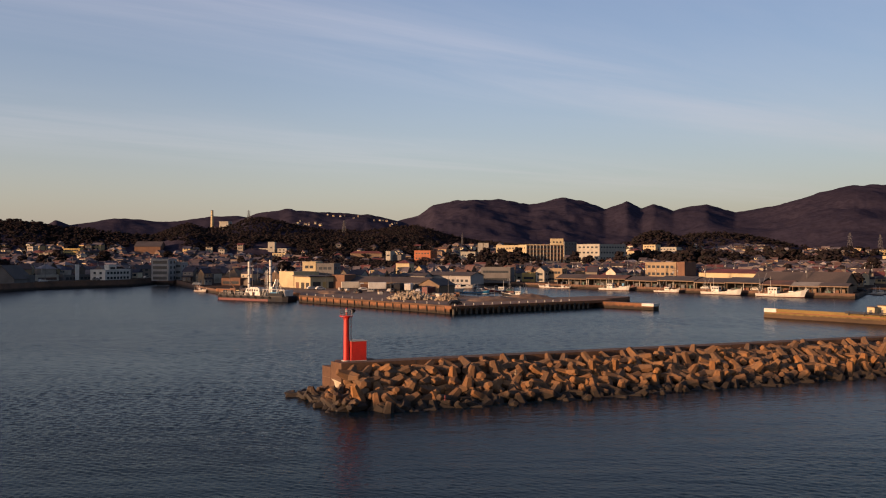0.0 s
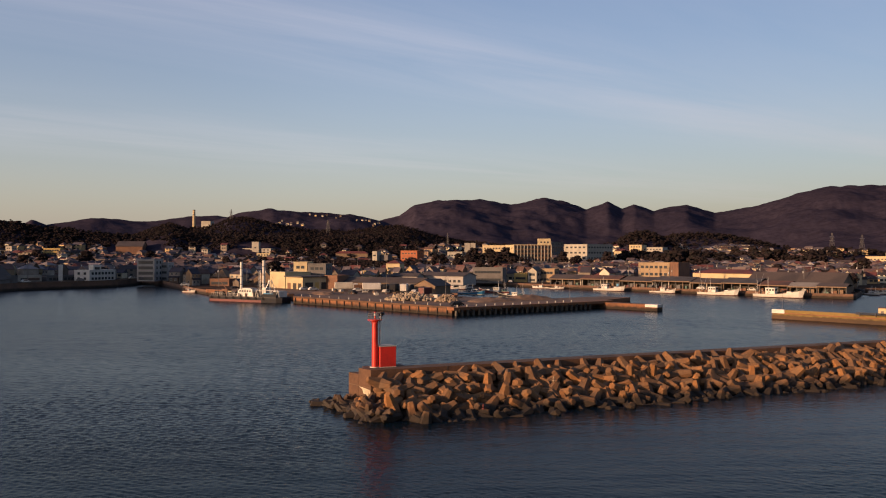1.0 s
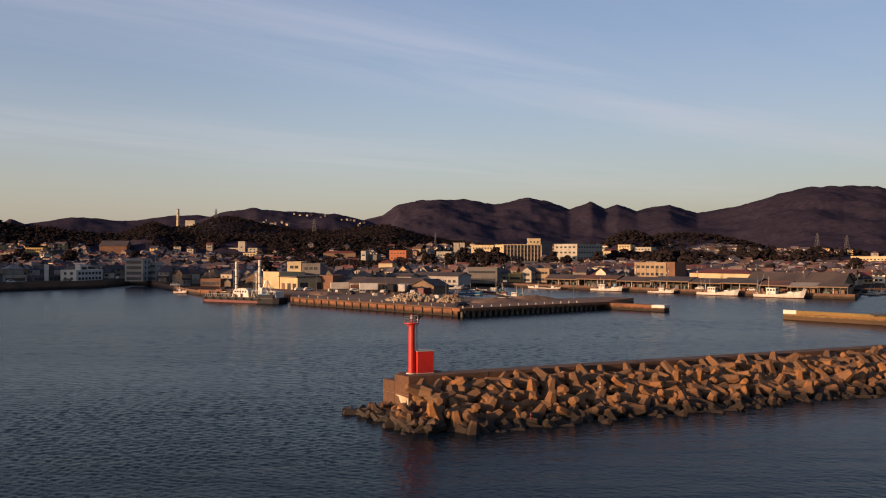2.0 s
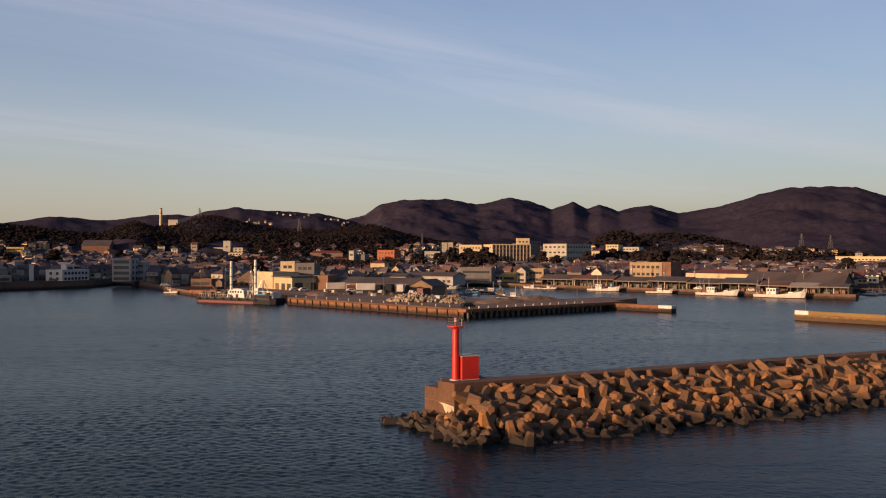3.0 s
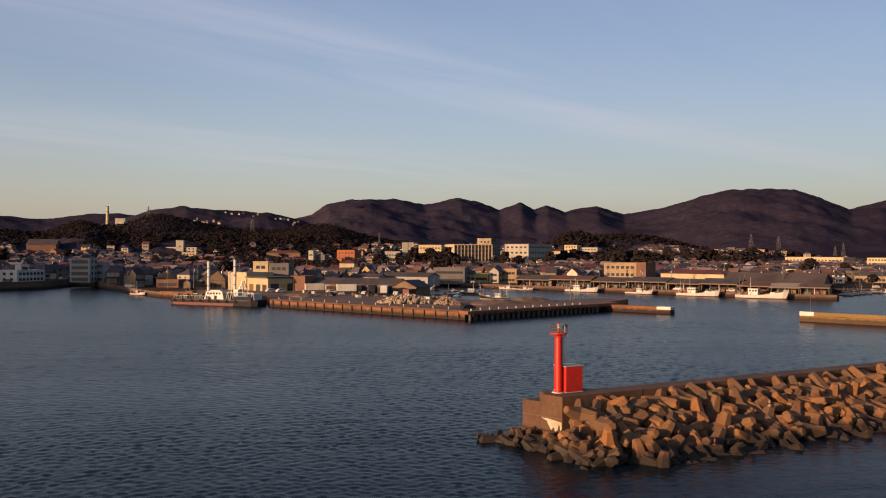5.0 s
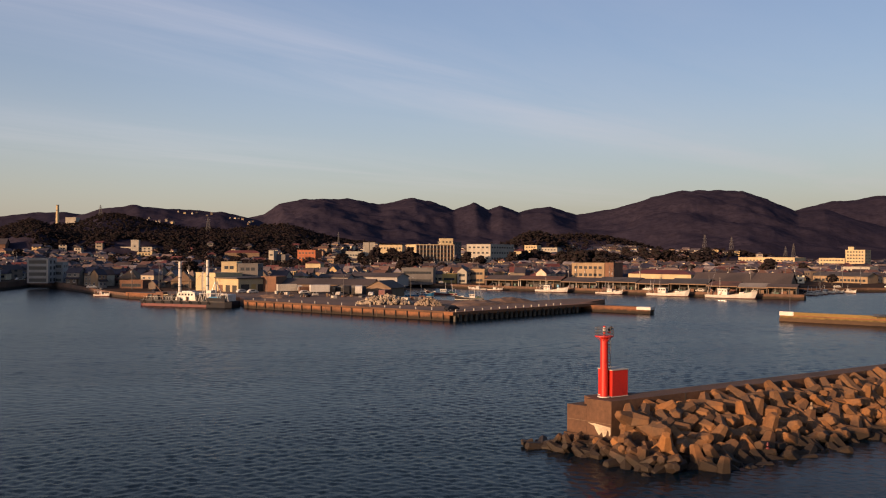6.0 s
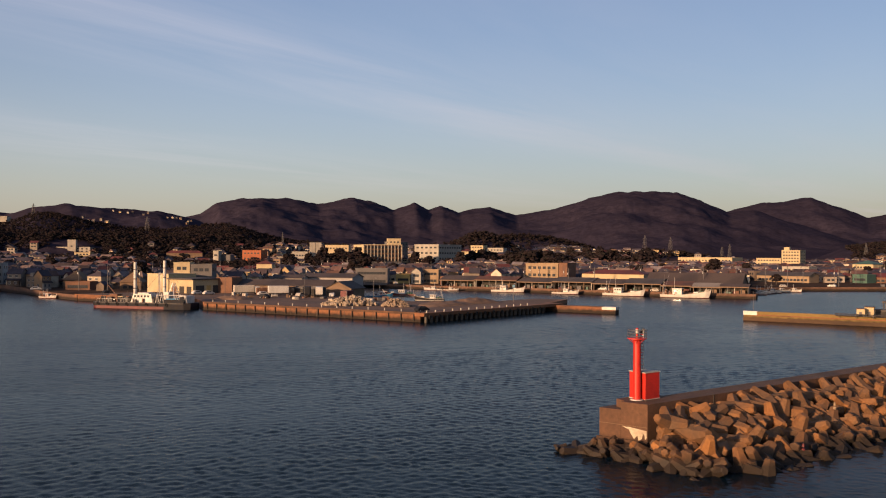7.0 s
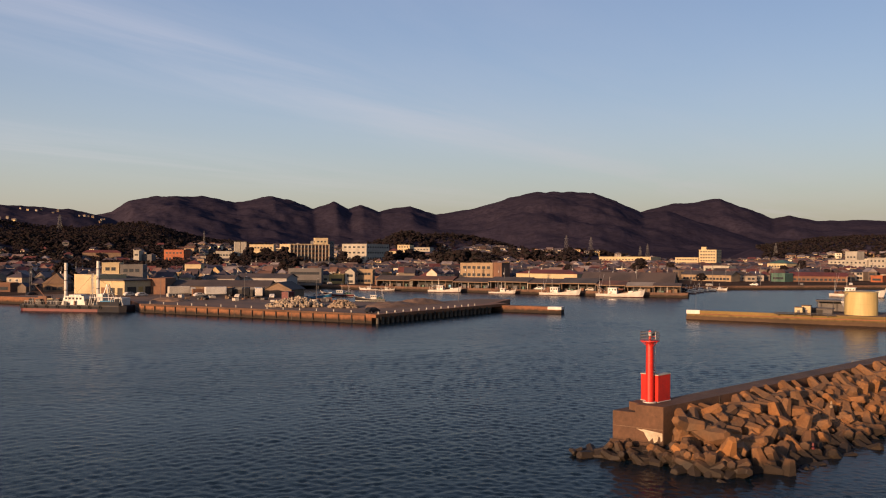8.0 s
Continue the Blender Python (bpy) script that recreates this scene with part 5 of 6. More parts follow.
def pane_window(w, h):
    bm = bmesh.new()
    t = 0.09
    box(-w / 2, -0.07, 0, w / 2, 0.02, t, bm), box(-w / 2, -0.07, h - t, w / 2, 0.02, h, bm)
    box(-w / 2, -0.07, t, -w / 2 + t, 0.02, h - t, bm), box(w / 2 - t, -0.07, t, w / 2, 0.02, h - t, bm)
    box(-t / 2, -0.06, t, t / 2, 0.02, h - t, bm)
    return bm, box(-w / 2 + t * 0.6, -0.03, t * 0.6, w / 2 - t * 0.6, 0.0, h - t * 0.6)


def add_windows(b, face, length, z0, storey, rows, cols, w, h, margin=1.0, frame_mat=None):
    """Rows and columns of framed windows on one face; face: its frame, with -y outwards."""
    first = None
    for r in range(rows):
        for c in range(cols):
            x = margin + (length - 2 * margin) * (c + 0.5) / cols
            m = face @ pose(x, 0, z0 + r * storey)
            if first is None:
                fb, pb = pane_window(w, h)
                wdw = part("window", fb, frame_mat or DARK_METAL, b)
                pn = part("pane", pb, GLASS, wdw)
                first = (wdw, pn)
            else:
                wdw = share("window", first[0], b, m)
                share("pane", first[1], wdw, Matrix())
            wdw.matrix_basis = m


def building(name, A, B, depth, top, wall, label, category="building", roof="flat", roof_mat=None, rows=2, cols=5, win=(1.6, 1.3), side_cols=2, base=None, ridge=2.2, parapet=0.5, storey=None, group=""):
    """A building whose front runs from A to B (x, y) and that reaches depth metres back."""
    m, n = wall_side(A, B)
    z = min(ground_z(*A), ground_z(*B)) - 0.3 if base is None else base
    for k in range(int(n / 8) + 1):
        for q, wide in ((depth / 2, depth * 0.6), (-8, 4.5), (-17, 5.5)):
            p = m @ Vector((min(n, k * 8 + 3), q, 0))
            TAKEN.append((p.x, p.y, wide))
    h = top - z
    storey = storey or (h - 0.5) / max(rows, 1)
    sill = max(0.5, (storey - win[1]) * 0.5)
    b = thing(name, m @ pose(0, 0, z), label, category, group)
    if roof == "flat":
        part("wall", box(0, 0, 0, n, depth, h - parapet), wall, b)
        bm = bmesh.new()
        for q in ((-0.1, -0.1, n + 0.1, 0.25), (-0.1, depth - 0.25, n + 0.1, depth + 0.1), (-0.1, 0.25, 0.25, depth - 0.25), (n - 0.25, 0.25, n + 0.1, depth - 0.25)):
            box(q[0], q[1], h - parapet, q[2], q[3], h, bm)
        part("parapet", bm, wall, b)
        part("roof", box(0.25, 0.25, h - parapet, n - 0.25, depth - 0.25, h - parapet + 0.1), roof_mat or GREY_WALL, b)
    else:
        e = 0.5
        bm = box(0, 0, 0, n, depth, h)
        if roof == "gable_x":
            for x in (0.0, n):
                vs = [bm.verts.new(p) for p in ((x, 0, h), (x, depth, h), (x, depth / 2, h + ridge))]
                bm.faces.new(vs)
        elif roof == "gable_y":
            for y in (0.0, depth):
                bm.faces.new([bm.verts.new(p) for p in ((0, y, h), (n, y, h), (n / 2, y, h + ridge))])
        part("wall", bm, wall, b)
        rb = bmesh.new()
        if roof == "hip":
            s = min(n, depth) / 2
            lo = [(-e, -e), (n + e, -e), (n + e, depth + e), (-e, depth + e)]
            hi = ((s, depth / 2), (n - s, depth / 2)) if n >= depth else ((n / 2, s), (n / 2, depth - s))
            v = [rb.verts.new((x, y, h - 0.05)) for x, y in lo]
            u = [rb.verts.new((x, y, h + ridge)) for x, y in hi]
            if n >= depth:
                fs = ((v[0], v[1], u[1], u[0]), (v[1], v[2], u[1]), (v[2], v[3], u[0], u[1]), (v[3], v[0], u[0]))
            else:
                fs = ((v[0], v[1], u[0]), (v[1], v[2], u[1], u[0]), (v[2], v[3], u[1]), (v[3], v[0], u[0], u[1]))
            for f in fs:
                rb.faces.new(f)
            rb.faces.new(v[::-1])
        else:
            a = (-e, n + e) if roof == "gable_x" else (-e, depth + e)
            half = depth / 2 if roof == "gable_x" else n / 2
            drop_ = ridge * e / half
            sec = ((-e, h - drop_), (half, h + ridge), (2 * half + e, h - drop_), (2 * half + e, h - drop_ + 0.18), (half, h + ridge + 0.2), (-e, h - drop_ + 0.18))
            ends = []
            for s in a:
                ends.append([rb.verts.new((s, p, q) if roof == "gable_x" else (p, s, q)) for p, q in sec])
            for k in range(6):
                rb.faces.new((ends[0][k], ends[0][(k + 1) % 6], ends[1][(k + 1) % 6], ends[1][k]))
            for q in ends:
                rb.faces.new(q[:2] + q[4:]), rb.faces.new(q[1:5])
        part("roof", rb, roof_mat or TILE_DARK, b)
    if rows:
        add_windows(b, Matrix(), n, sill, storey, rows, cols, *win)
        if side_cols:
            add_windows(b, Matrix(((0, 1, 0, 0), (-1, 0, 0, depth), (0, 0, 1, 0), (0, 0, 0, 1))), depth, sill, storey, rows, side_cols, *win)
            add_windows(b, Matrix(((0, -1, 0, n), (1, 0, 0, 0), (0, 0, 1, 0), (0, 0, 0, 1))), depth, sill, storey, rows, side_cols, *win)
    return b


# the warehouse behind the quay
building("warehouse_end", (-75, 393), (-66.6, 382.7), 13, 9.6, CREAM, "tall cream end block of the harbour warehouse", rows=0, parapet=0.2)
wh = building("warehouse", (-66.2, 382.2), (-57.2, 370.3), 13, 8.0, CREAM, "cream harbour warehouse with a flat dark roof", roof_mat=TILE_DARK, rows=0, parapet=0.12)
part("roof_edge", box(-0.2, -0.9, 6.05, 15.5, 13.3, 6.55), TILE_DARK, wh, "dark overhanging roof edge")
# a brown door, then dark boxes painting the shade of open doorways
for x in (1.6, 6.5, 11.0):
    part("loading_doorway", box(x, -0.06, 0, x + 2.9, 0, 3.5), INNER_SHADE if x > 2 else BROWN_WALL, wh)
# yellow door between two dark boxes that paint open doorways' shade
part("side_doorway", box(14.92, 1.2, 0, 14.98, 5, 3.9), INNER_SHADE, wh)
part("side_doorway", box(14.92, 6, 0, 14.98, 8, 3.9), YELLOW, wh)
part("side_doorway", box(14.92, 9, 0, 14.98, 12.4, 3.9), INNER_SHADE, wh)
building("shed", (-48.8, 377.5), (-43, 374.5), 9, 8.4, BROWN_WALL, "rust-red corrugated shed by the warehouse", roof_mat=BROWN_WALL, rows=0, parapet=0.2)
building("office", (-65.5, 400), (-59.2, 399), 10, 13.9, CREAM, "cream office block behind the warehouse", rows=3, cols=2, parapet=0.25)
building("office", (-58.9, 399), (-50.5, 397.4), 10, 13.2, GREY_WALL, "grey office block with dark windows behind the warehouse", rows=3, cols=3, parapet=0.25)
ls = building("long_shed", (-42, 379), (-7, 363), 11, 5.4, TIMBER, "long low shed with a brown weathered roof", roof="gable_x", roof_mat=SHED_ROOF, ridge=2.0, rows=0)
gs = building("gabled_store", (-10, 352), (-1.5, 346), 11, 5.0, TIMBER, "brown gable-fronted store on the quay", roof="gable_y", roof_mat=SHED_ROOF, ridge=2.4, rows=0)
op = building("open_shed", (-22, 355), (-11.5, 351), 7, 5.4, GREY_WALL, "open-fronted grey truck shed", roof_mat=SHED_PALE, rows=0)
# shade of the open front, painted as a dark box on the wall
part("opening_shade", box(0.6, -0.05, 0, 10.5, 0.0, 3.2), INNER_SHADE, op)
building("corrugated_hall", (-8.3, 457.8), (14.2, 444.0), 14, 6.2, PALE_GREY, "long pale grey corrugated hall behind the basin", roof="gable_x", roof_mat=SHED_ROOF, ridge=1.7, rows=1, cols=9, side_cols=0)
building("corrugated_hall", (-23.1, 451.3), (-9.4, 445.8), 10, 6.0, PALE_GREY, "pale grey corrugated store with a low roof", roof="gable_x", roof_mat=SHED_ROOF, ridge=1.4, rows=1, cols=6, side_cols=0)
building("white_office", (21.2, 478.4), (37.1, 473.3), 10, 10.2, GREY_WALL, "long grey-white office building behind the basin", rows=2, cols=9, side_cols=0, roof_mat=SHED_PALE)
building("cream_house", (-27.8, 506.3), (-19.8, 504.2), 10, 12.0, CREAM, "cream two-storey house with a brown roof", roof="hip", roof_mat=TILE_RED, ridge=2.0, rows=2, cols=4)
building("cream_house", (45.2, 490.3), (52.2, 487.0), 9, 6.8, YELLOW, "low ochre store by the town quay", rows=1, cols=4, side_cols=0)
building("cream_house", (52.4, 485.0), (56.9, 482.1), 8, 8.2, OFFWHITE, "white gabled house by the town quay", roof="gable_y", roof_mat=TILE_DARK, ridge=2.0, rows=2, cols=2)
building("tan_store", (58.9, 487.8), (67.2, 484.1), 10, 9.4, TAN, "tan two-storey store by the town quay", rows=2, cols=4, roof_mat=TILE_RED)
building("red_store", (63.0, 464.6), (71.1, 460.7), 9, 6.4, BROWN_WALL, "rust-red open store by the town quay", rows=0, roof_mat=TILE_RED)
building("gabled_house", (-113.5, 443.0), (-105.4, 441.5), 12, 5.6, TIMBER, "timber house with a broad hipped tan roof on the waterfront", roof="hip", roof_mat=TILE_TAN, ridge=4.0, rows=1, cols=3)
building("gabled_house", (-88.3, 424.1), (-79.6, 423.2), 12, 5.0, TIMBER, "timber house with a pyramid tan roof beside the warehouse", roof="hip", roof_mat=TILE_TAN, ridge=4.2, rows=1, cols=3)
building("pink_store", (-110.1, 426.4), (-100.2, 424.2), 9, 5.4, BROWN_WALL, "low red-brown store with white frames on the waterfront", rows=1, cols=6, side_cols=0)

# the tan hall and the long red-roofed hall behind the fish market
tan = building("tan_hall", (108.7, 461.4), (121.8, 448.8), 16, 13.3, TAN, "tan rendered municipal hall with deep windows", rows=3, cols=6, win=(1.7, 1.4))
building("stair_tower", (122.0, 448.5), (125.3, 445.2), 12, 13.6, BROWN_WALL, "brown stair tower beside the tan hall", rows=0)
building("red_roofed_hall", (131.1, 440), (153, 416), 13, 8.3, CREAM, "long cream hall with a red-brown tiled roof", roof="hip", roof_mat=TILE_RED, ridge=1.9, rows=1, cols=12, win=(1.7, 1.7))


def market(pts, depth, eave, ridge, roof_mat, label, bays):
    """An open-fronted quayside market shed along a line, with posts and a long roof."""
    m, n = wall_side(*pts)
    mid = m @ Vector((n / 2, depth / 2, 0))
    for k in range(6):
        p = m @ Vector((n * (k + 0.5) / 6, depth / 2, 0))
        TAKEN.append((p.x, p.y, n / 10 + depth * 0.5))
    b = thing("fish_market", m @ pose(0, 0, 1.9), label, "market hall")
    rb = bmesh.new()
    sec = ((-1.2, eave - 0.3), (depth * 0.45, ridge), (depth + 0.6, eave), (depth + 0.6, eave + 0.2), (depth * 0.45, ridge + 0.22), (-1.2, eave - 0.1))
    ends = [[rb.verts.new((s, p, q)) for p, q in sec] for s in (-0.6, n + 0.6)]
    for k in range(6):
        rb.faces.new((ends[0][k], ends[0][(k + 1) % 6], ends[1][(k + 1) % 6], ends[1][k]))
    for q in ends:
        rb.faces.new(q[:2] + q[4:]), rb.faces.new(q[1:5])
    part("roof", rb, roof_mat, b)
    part("fascia", box(-0.6, -1.3, eave - 0.55, n + 0.6, -1.2, eave - 0.12), TIMBER, b)
    # back wall and added dark partition carry the painted interior shade
    part("back_wall", box(0, depth - 0.3, -0.1, n, depth, eave), INNER_SHADE, b)
    part("shade_partition", box(0.3, depth * 0.45, -0.1, n - 0.3, depth * 0.45 + 0.15, eave - 0.4), INNER_SHADE, b)
    part("side_wall", box(0, 0.5, -0.1, 0.25, depth - 0.3, eave - 0.2), TIMBER, b)
    part("side_wall", box(n - 0.25, 0.5, -0.1, n, depth - 0.3, eave - 0.2), TIMBER, b)
    rnd = random.Random(bays)
    for k in range(bays + 1):
        part("post", box(n * k / bays - 0.14, -0.14, -0.1, n * k / bays + 0.14, 0.14, eave - 0.1), rnd.choice((PALE_PAINT, TIMBER, GREY_WALL, DARK_METAL)), b)
    for k in range(bays * 3):
        x = rnd.uniform(1, n - 1)
        h = rnd.uniform(0.4, 1.7)
        w = rnd.uniform(0.3, 1.1)
        # some crates take the same painted shade colour
        mt = rnd.choice((BLUE, GREEN, BROWN_WALL, GREEN, GREY_WALL, TIMBER, RUST_RED, INNER_SHADE, INNER_SHADE, BROWN_WALL, TIMBER))
        y = rnd.uniform(0.6, 3.5)
        p = m @ Vector((x, y, 0))
        solid("fish_crates", box(-w, -0.6, 0, w, 0.6, h, bevel=0.04), mt, m @ pose(x, y, 1.8), "stack of coloured fish crates under the market roof", "crates", "crates in the fish market")
    return b


MARKET_LABEL = "open fish market shed with a dark weathered roof"
for a_, b_, depth_, eave_, ridge_, roof_, bays_ in (
        ((60, 450.5), (73.5, 438.6), 12, 3.2, 5.0, SHED_ROOF, 5), ((74.2, 438.0), (90, 424), 11, 3.6, 5.0, TILE_RUST, 6),
        ((91, 423), (102.5, 409.7), 12, 3.1, 4.7, SHED_ROOF, 5), ((103.2, 408.9), (115.5, 394.6), 13, 3.6, 5.2, TILE_DARK, 5),
        ((116.2, 393.6), (126.0, 383.6), 13, 3.2, 4.8, SHED_ROOF, 4), ((126.7, 382.9), (137.5, 371.8), 14, 3.5, 5.3, TILE_DARK, 4), ((138.2, 371.1), (146.5, 362.6), 12, 3.0, 4.4, TILE_RUST, 3)):
    market((a_, b_), depth_, eave_, ridge_, roof_, MARKET_LABEL, bays_)
market(((147.3, 361.6), (155.2, 354.2)), 7.5, 2.7, 4.0, SHED_PALE, "low fish market lean-to with a patched pale roof", 4)
market(((155.6, 353.8), (163.5, 346.5)), 6.5, 3.0, 3.9, SHED_ROOF, "low fish market lean-to with a dark patched roof", 4)
building("old_hall", (152.5, 367.2), (166, 354.8), 16, 5.6, TIMBER, "large old gabled hall with a dark roof", roof="gable_x", roof_mat=SHED_ROOF, ridge=4.4, rows=0)
building("old_hall", (140.5, 390), (157, 374.6), 15, 6.0, TIMBER, "long dark-roofed timber hall behind the fish market", roof="gable_x", roof_mat=SHED_ROOF, ridge=3.6, rows=0)

# the slab hotel with pale fins
A, B = (74.8, 768.4), (108.2, 768.4)
hotel = building("slab_hotel", A, B, 13, 25.8, CREAM, "cream slab hotel with pale vertical fins and dark balconies", rows=5, cols=11, win=(2.4, 2.0), side_cols=3)
_, n = wall_side(A, B)
part("facade_panel", box(0.5, -0.012, 0.3, n - 0.5, 0, 18.5), BROWN_WALL, hotel)
for k in range(12):
    part("fin", box(n * k / 11 - 0.24, -1.2, 0, n * k / 11 + 0.24, 0.02, 18.8), OFFWHITE, hotel)
for k in range(6):
    part("balcony_slab", box(0.4, -0.9, 0.5 + k * 3.5, n - 0.4, -0.02, 0.8 + k * 3.5), BROWN_WALL, hotel)
building("hotel_wing", (68.9, 787.0), (74.7, 769.4), 9, 25.6, CREAM, "cream end wing of the slab hotel", rows=4, cols=3, side_cols=0)
building("hotel_plant_room", (97.3, 773.9), (108.4, 773.4), 9, 31.2, CREAM, "cream roof block on top of the slab hotel", rows=1, cols=3, base=25.3)
h2 = building("rear_slab", (119.1, 841.6), (134.4, 861.6), 13, 29.5, GREY_WALL, "grey slab block with pale fins behind the hotel", rows=6, cols=4, side_cols=0)
building("terrace_block", (71.4, 718.5), (98.1, 723.4), 8, 11.4, GREY_WALL, "low grey block in front of the hotel", rows=1, cols=8, side_cols=0)
sch = building("clinic", (137.2, 752.6), (166.6, 783.5), 24, 26.2, OFFWHITE, "white clinic with ribbon windows and a lit end wing", rows=4, cols=9, win=(2.4, 1.5), side_cols=5)
building("annex", (178.3, 831.1), (191.4, 826.1), 14, 20.5, CREAM, "cream low annex with a red-brown roof", roof="hip", roof_mat=TILE_RED, ridge=2.4, rows=2, cols=5, side_cols=0)
building("school", (206.5, 886.3), (217.4, 878.5), 14, 27.0, CREAM, "cream round-cornered school block", rows=4, cols=4, side_cols=0)
building("school", (219.6, 885.2), (237.4, 873.3), 16, 24.5, OFFWHITE, "white school block under a wide pale roof", rows=3, cols=6, side_cols=0)
building("orange_block", (-26.5, 787), (-11.4, 778.3), 12, 20.3, ORANGE, "bright orange three-storey block", rows=3, cols=5, win=(1.8, 1.2))
building("white_block", (16.3, 799.8), (29.9, 797.4), 10, 19.4, OFFWHITE, "white low block with roof tanks", rows=2, cols=5, side_cols=0)
for px__ in (((32.8, 804.3)), ((38.0, 803.1))):
    building("white_tower", px__, (px__[0] + 4.6, px__[1]), 5, 27.5, OFFWHITE, "slim white stair tower", rows=0)
building("cream_block", (53.4, 863.4), (75.0, 856.7), 14, 26.0, CREAM, "cream apartment block among dark trees", rows=3, cols=7, side_cols=0)
building("white_house", (-186.8, 870.2), (-157.9, 865.7), 14, 22.5, OFFWHITE, "white terraced house complex on the hillside", rows=2, cols=7)
building("white_house_tower", (-176.8, 866.1), (-169.9, 865.5), 6, 29.0, OFFWHITE, "white tower of the hillside house complex", rows=1, cols=1, side_cols=0)
building("white_house", (-167.7, 843.5), (-154.7, 841.9), 12, 17.6, CREAM, "cream house on the hillside", rows=2, cols=4)
building("apartment_block", (-158.9, 467.7), (-149.3, 466.7), 11, 14.6, PALE_GREY, "pale grey concrete apartment block with balconies", rows=4, cols=5, win=(1.8, 1.6))
building("apartment_block", (-152.1, 476.3), (-144.9, 476.4), 11, 12.6, PALE_GREY, "lower pale grey apartment block", rows=3, cols=4)
building("harbour_office", (-178.0, 452.2), (-171.0, 469.8), 10, 8.9, WHITE, "white harbour office with a rounded upper floor", rows=2, cols=7)
building("harbour_office_tower", (-178.8, 459.5), (-176.0, 462.6), 5, 11.4, WHITE, "white roof room of the harbour office", rows=1, cols=2, side_cols=0, base=8.4)
building("sign_tower", (-193.8, 452.2), (-192.0, 453.0), 2, 11.6, WHITE, "tall blank white sign tower", rows=0)
building("yellow_block", (-334.2, 755.4), (-320.5, 757.0), 12, 21.6, YELLOW, "yellow two-storey block on the shaded shore", rows=2, cols=6)
building("big_hall", (-304.5, 846.9), (-279.9, 850.1), 26, 24, BROWN_WALL, "large brown-roofed hall on the slope", roof="gable_x", roof_mat=SHED_ROOF, ridge=5, rows=0)
building("boat_shed", (-212.8, 402.1), (-201.1, 402.6), 18, 5.6, GREY_WALL, "dark gabled boat shed on the shaded shore", roof="gable_y", roof_mat=SHED_ROOF, ridge=6.0, rows=0)
building("grey_shed", (-204.3, 409.9), (-200.0, 420.9), 10, 7.0, GREY_WALL, "plain grey shed on the shaded shore", rows=0)
building("long_store", (-206.4, 435.6), (-198.6, 443.6), 10, 6.4, OFFWHITE, "long low store with a pale roof edge", rows=1, cols=6, side_cols=0, roof_mat=SHED_PALE)
building("long_store", (-198.0, 448.2), (-185.3, 467.6), 9, 6.0, GREY_WALL, "long low grey store on the shaded shore", rows=1, cols=10, side_cols=0, roof_mat=SHED_PALE)
building("long_roof_hall", (-91.3, 845.1), (-60.0, 842.9), 8, 17.6, TIMBER, "long hall with a dull red roof before the wood", roof="hip", roof_mat=TILE_RED, ridge=2.2, rows=0)
building("white_block", (-50.5, 758.3), (-46.4, 756.6), 8, 19.6, OFFWHITE, "white two-storey block below the wood", rows=2, cols=2, side_cols=0)
building("grey_block", (-46.2, 762.6), (-37.0, 759.1), 10, 16.4, GREY_WALL, "low grey block beside the white block", rows=1, cols=4, side_cols=0, roof_mat=SHED_PALE)

# the eastern town, seen when the camera has turned
building("white_tower_block", (502.1, 783.5), (512.8, 769.0), 18, 23.6, CREAM, "tall cream apartment tower with a roof room", rows=6, cols=6, side_cols=3)
building("roof_room", (506.9, 786.1), (510.3, 782.2), 6, 26.6, CREAM, "roof room of the apartment tower", rows=0, base=23.2)
building("white_tower_block", (482.9, 797.5), (500.5, 782.2), 16, 15.5, CREAM, "lower cream wing of the apartment tower", rows=3, cols=8, side_cols=0)
building("factory", (514.1, 1003.8), (552.1, 944.2), 30, 15.5, CREAM, "very long pale flat-roofed factory", rows=2, cols=16, win=(2.2, 1.4), side_cols=0, base=2)
building("civic_block", (503.9, 610.6), (510.2, 575.6), 18, 14.6, OFFWHITE, "large white civic block", rows=3, cols=9)
building("civic_tower", (517.4, 605.6), (519.4, 594.9), 10, 21.8, OFFWHITE, "white tower rising from the civic block", rows=2, cols=3, side_cols=0)
building("civic_block", (507.8, 572.3), (510.3, 545.9), 18, 16.6, OFFWHITE, "white stepped civic block", rows=3, cols=7, side_cols=0)
building("cream_store", (271.0, 494.1), (285.2, 464.5), 12, 6.0, TAN, "long ochre store on the inlet's shore", rows=1, cols=14, side_cols=0, roof="gable_x", roof_mat=TILE_DARK, ridge=2)
building("white_shop", (330.1, 549.9), (338.7, 533.1), 12, 10.5, OFFWHITE, "white shop block behind the inlet", rows=2, cols=6, side_cols=0)
building("teal_hall", (312.3, 461.2), (315.4, 453.1), 10, 7.2, GREEN, "small teal painted hall near the inlet", rows=1, cols=4, side_cols=0)
building("green_roof_hall", (442.0, 613.5), (447.7, 597.7), 16, 11.5, CREAM, "cream hall with a green roof", roof="hip", roof_mat=GREEN, ridge=3, rows=2, cols=6, side_cols=0)
building("brown_hall", (324.7, 458.2), (350.0, 439.2), 12, 5.6, BROWN_WALL, "long brown hall along the inlet", roof="gable_x", roof_mat=TILE_RED, ridge=2, rows=1, cols=12, side_cols=0)
building("orange_shop", (365.9, 437.1), (368.8, 431.1), 10, 6.2, ORANGE, "orange fronted shop on the far shore", rows=1, cols=3, side_cols=0)


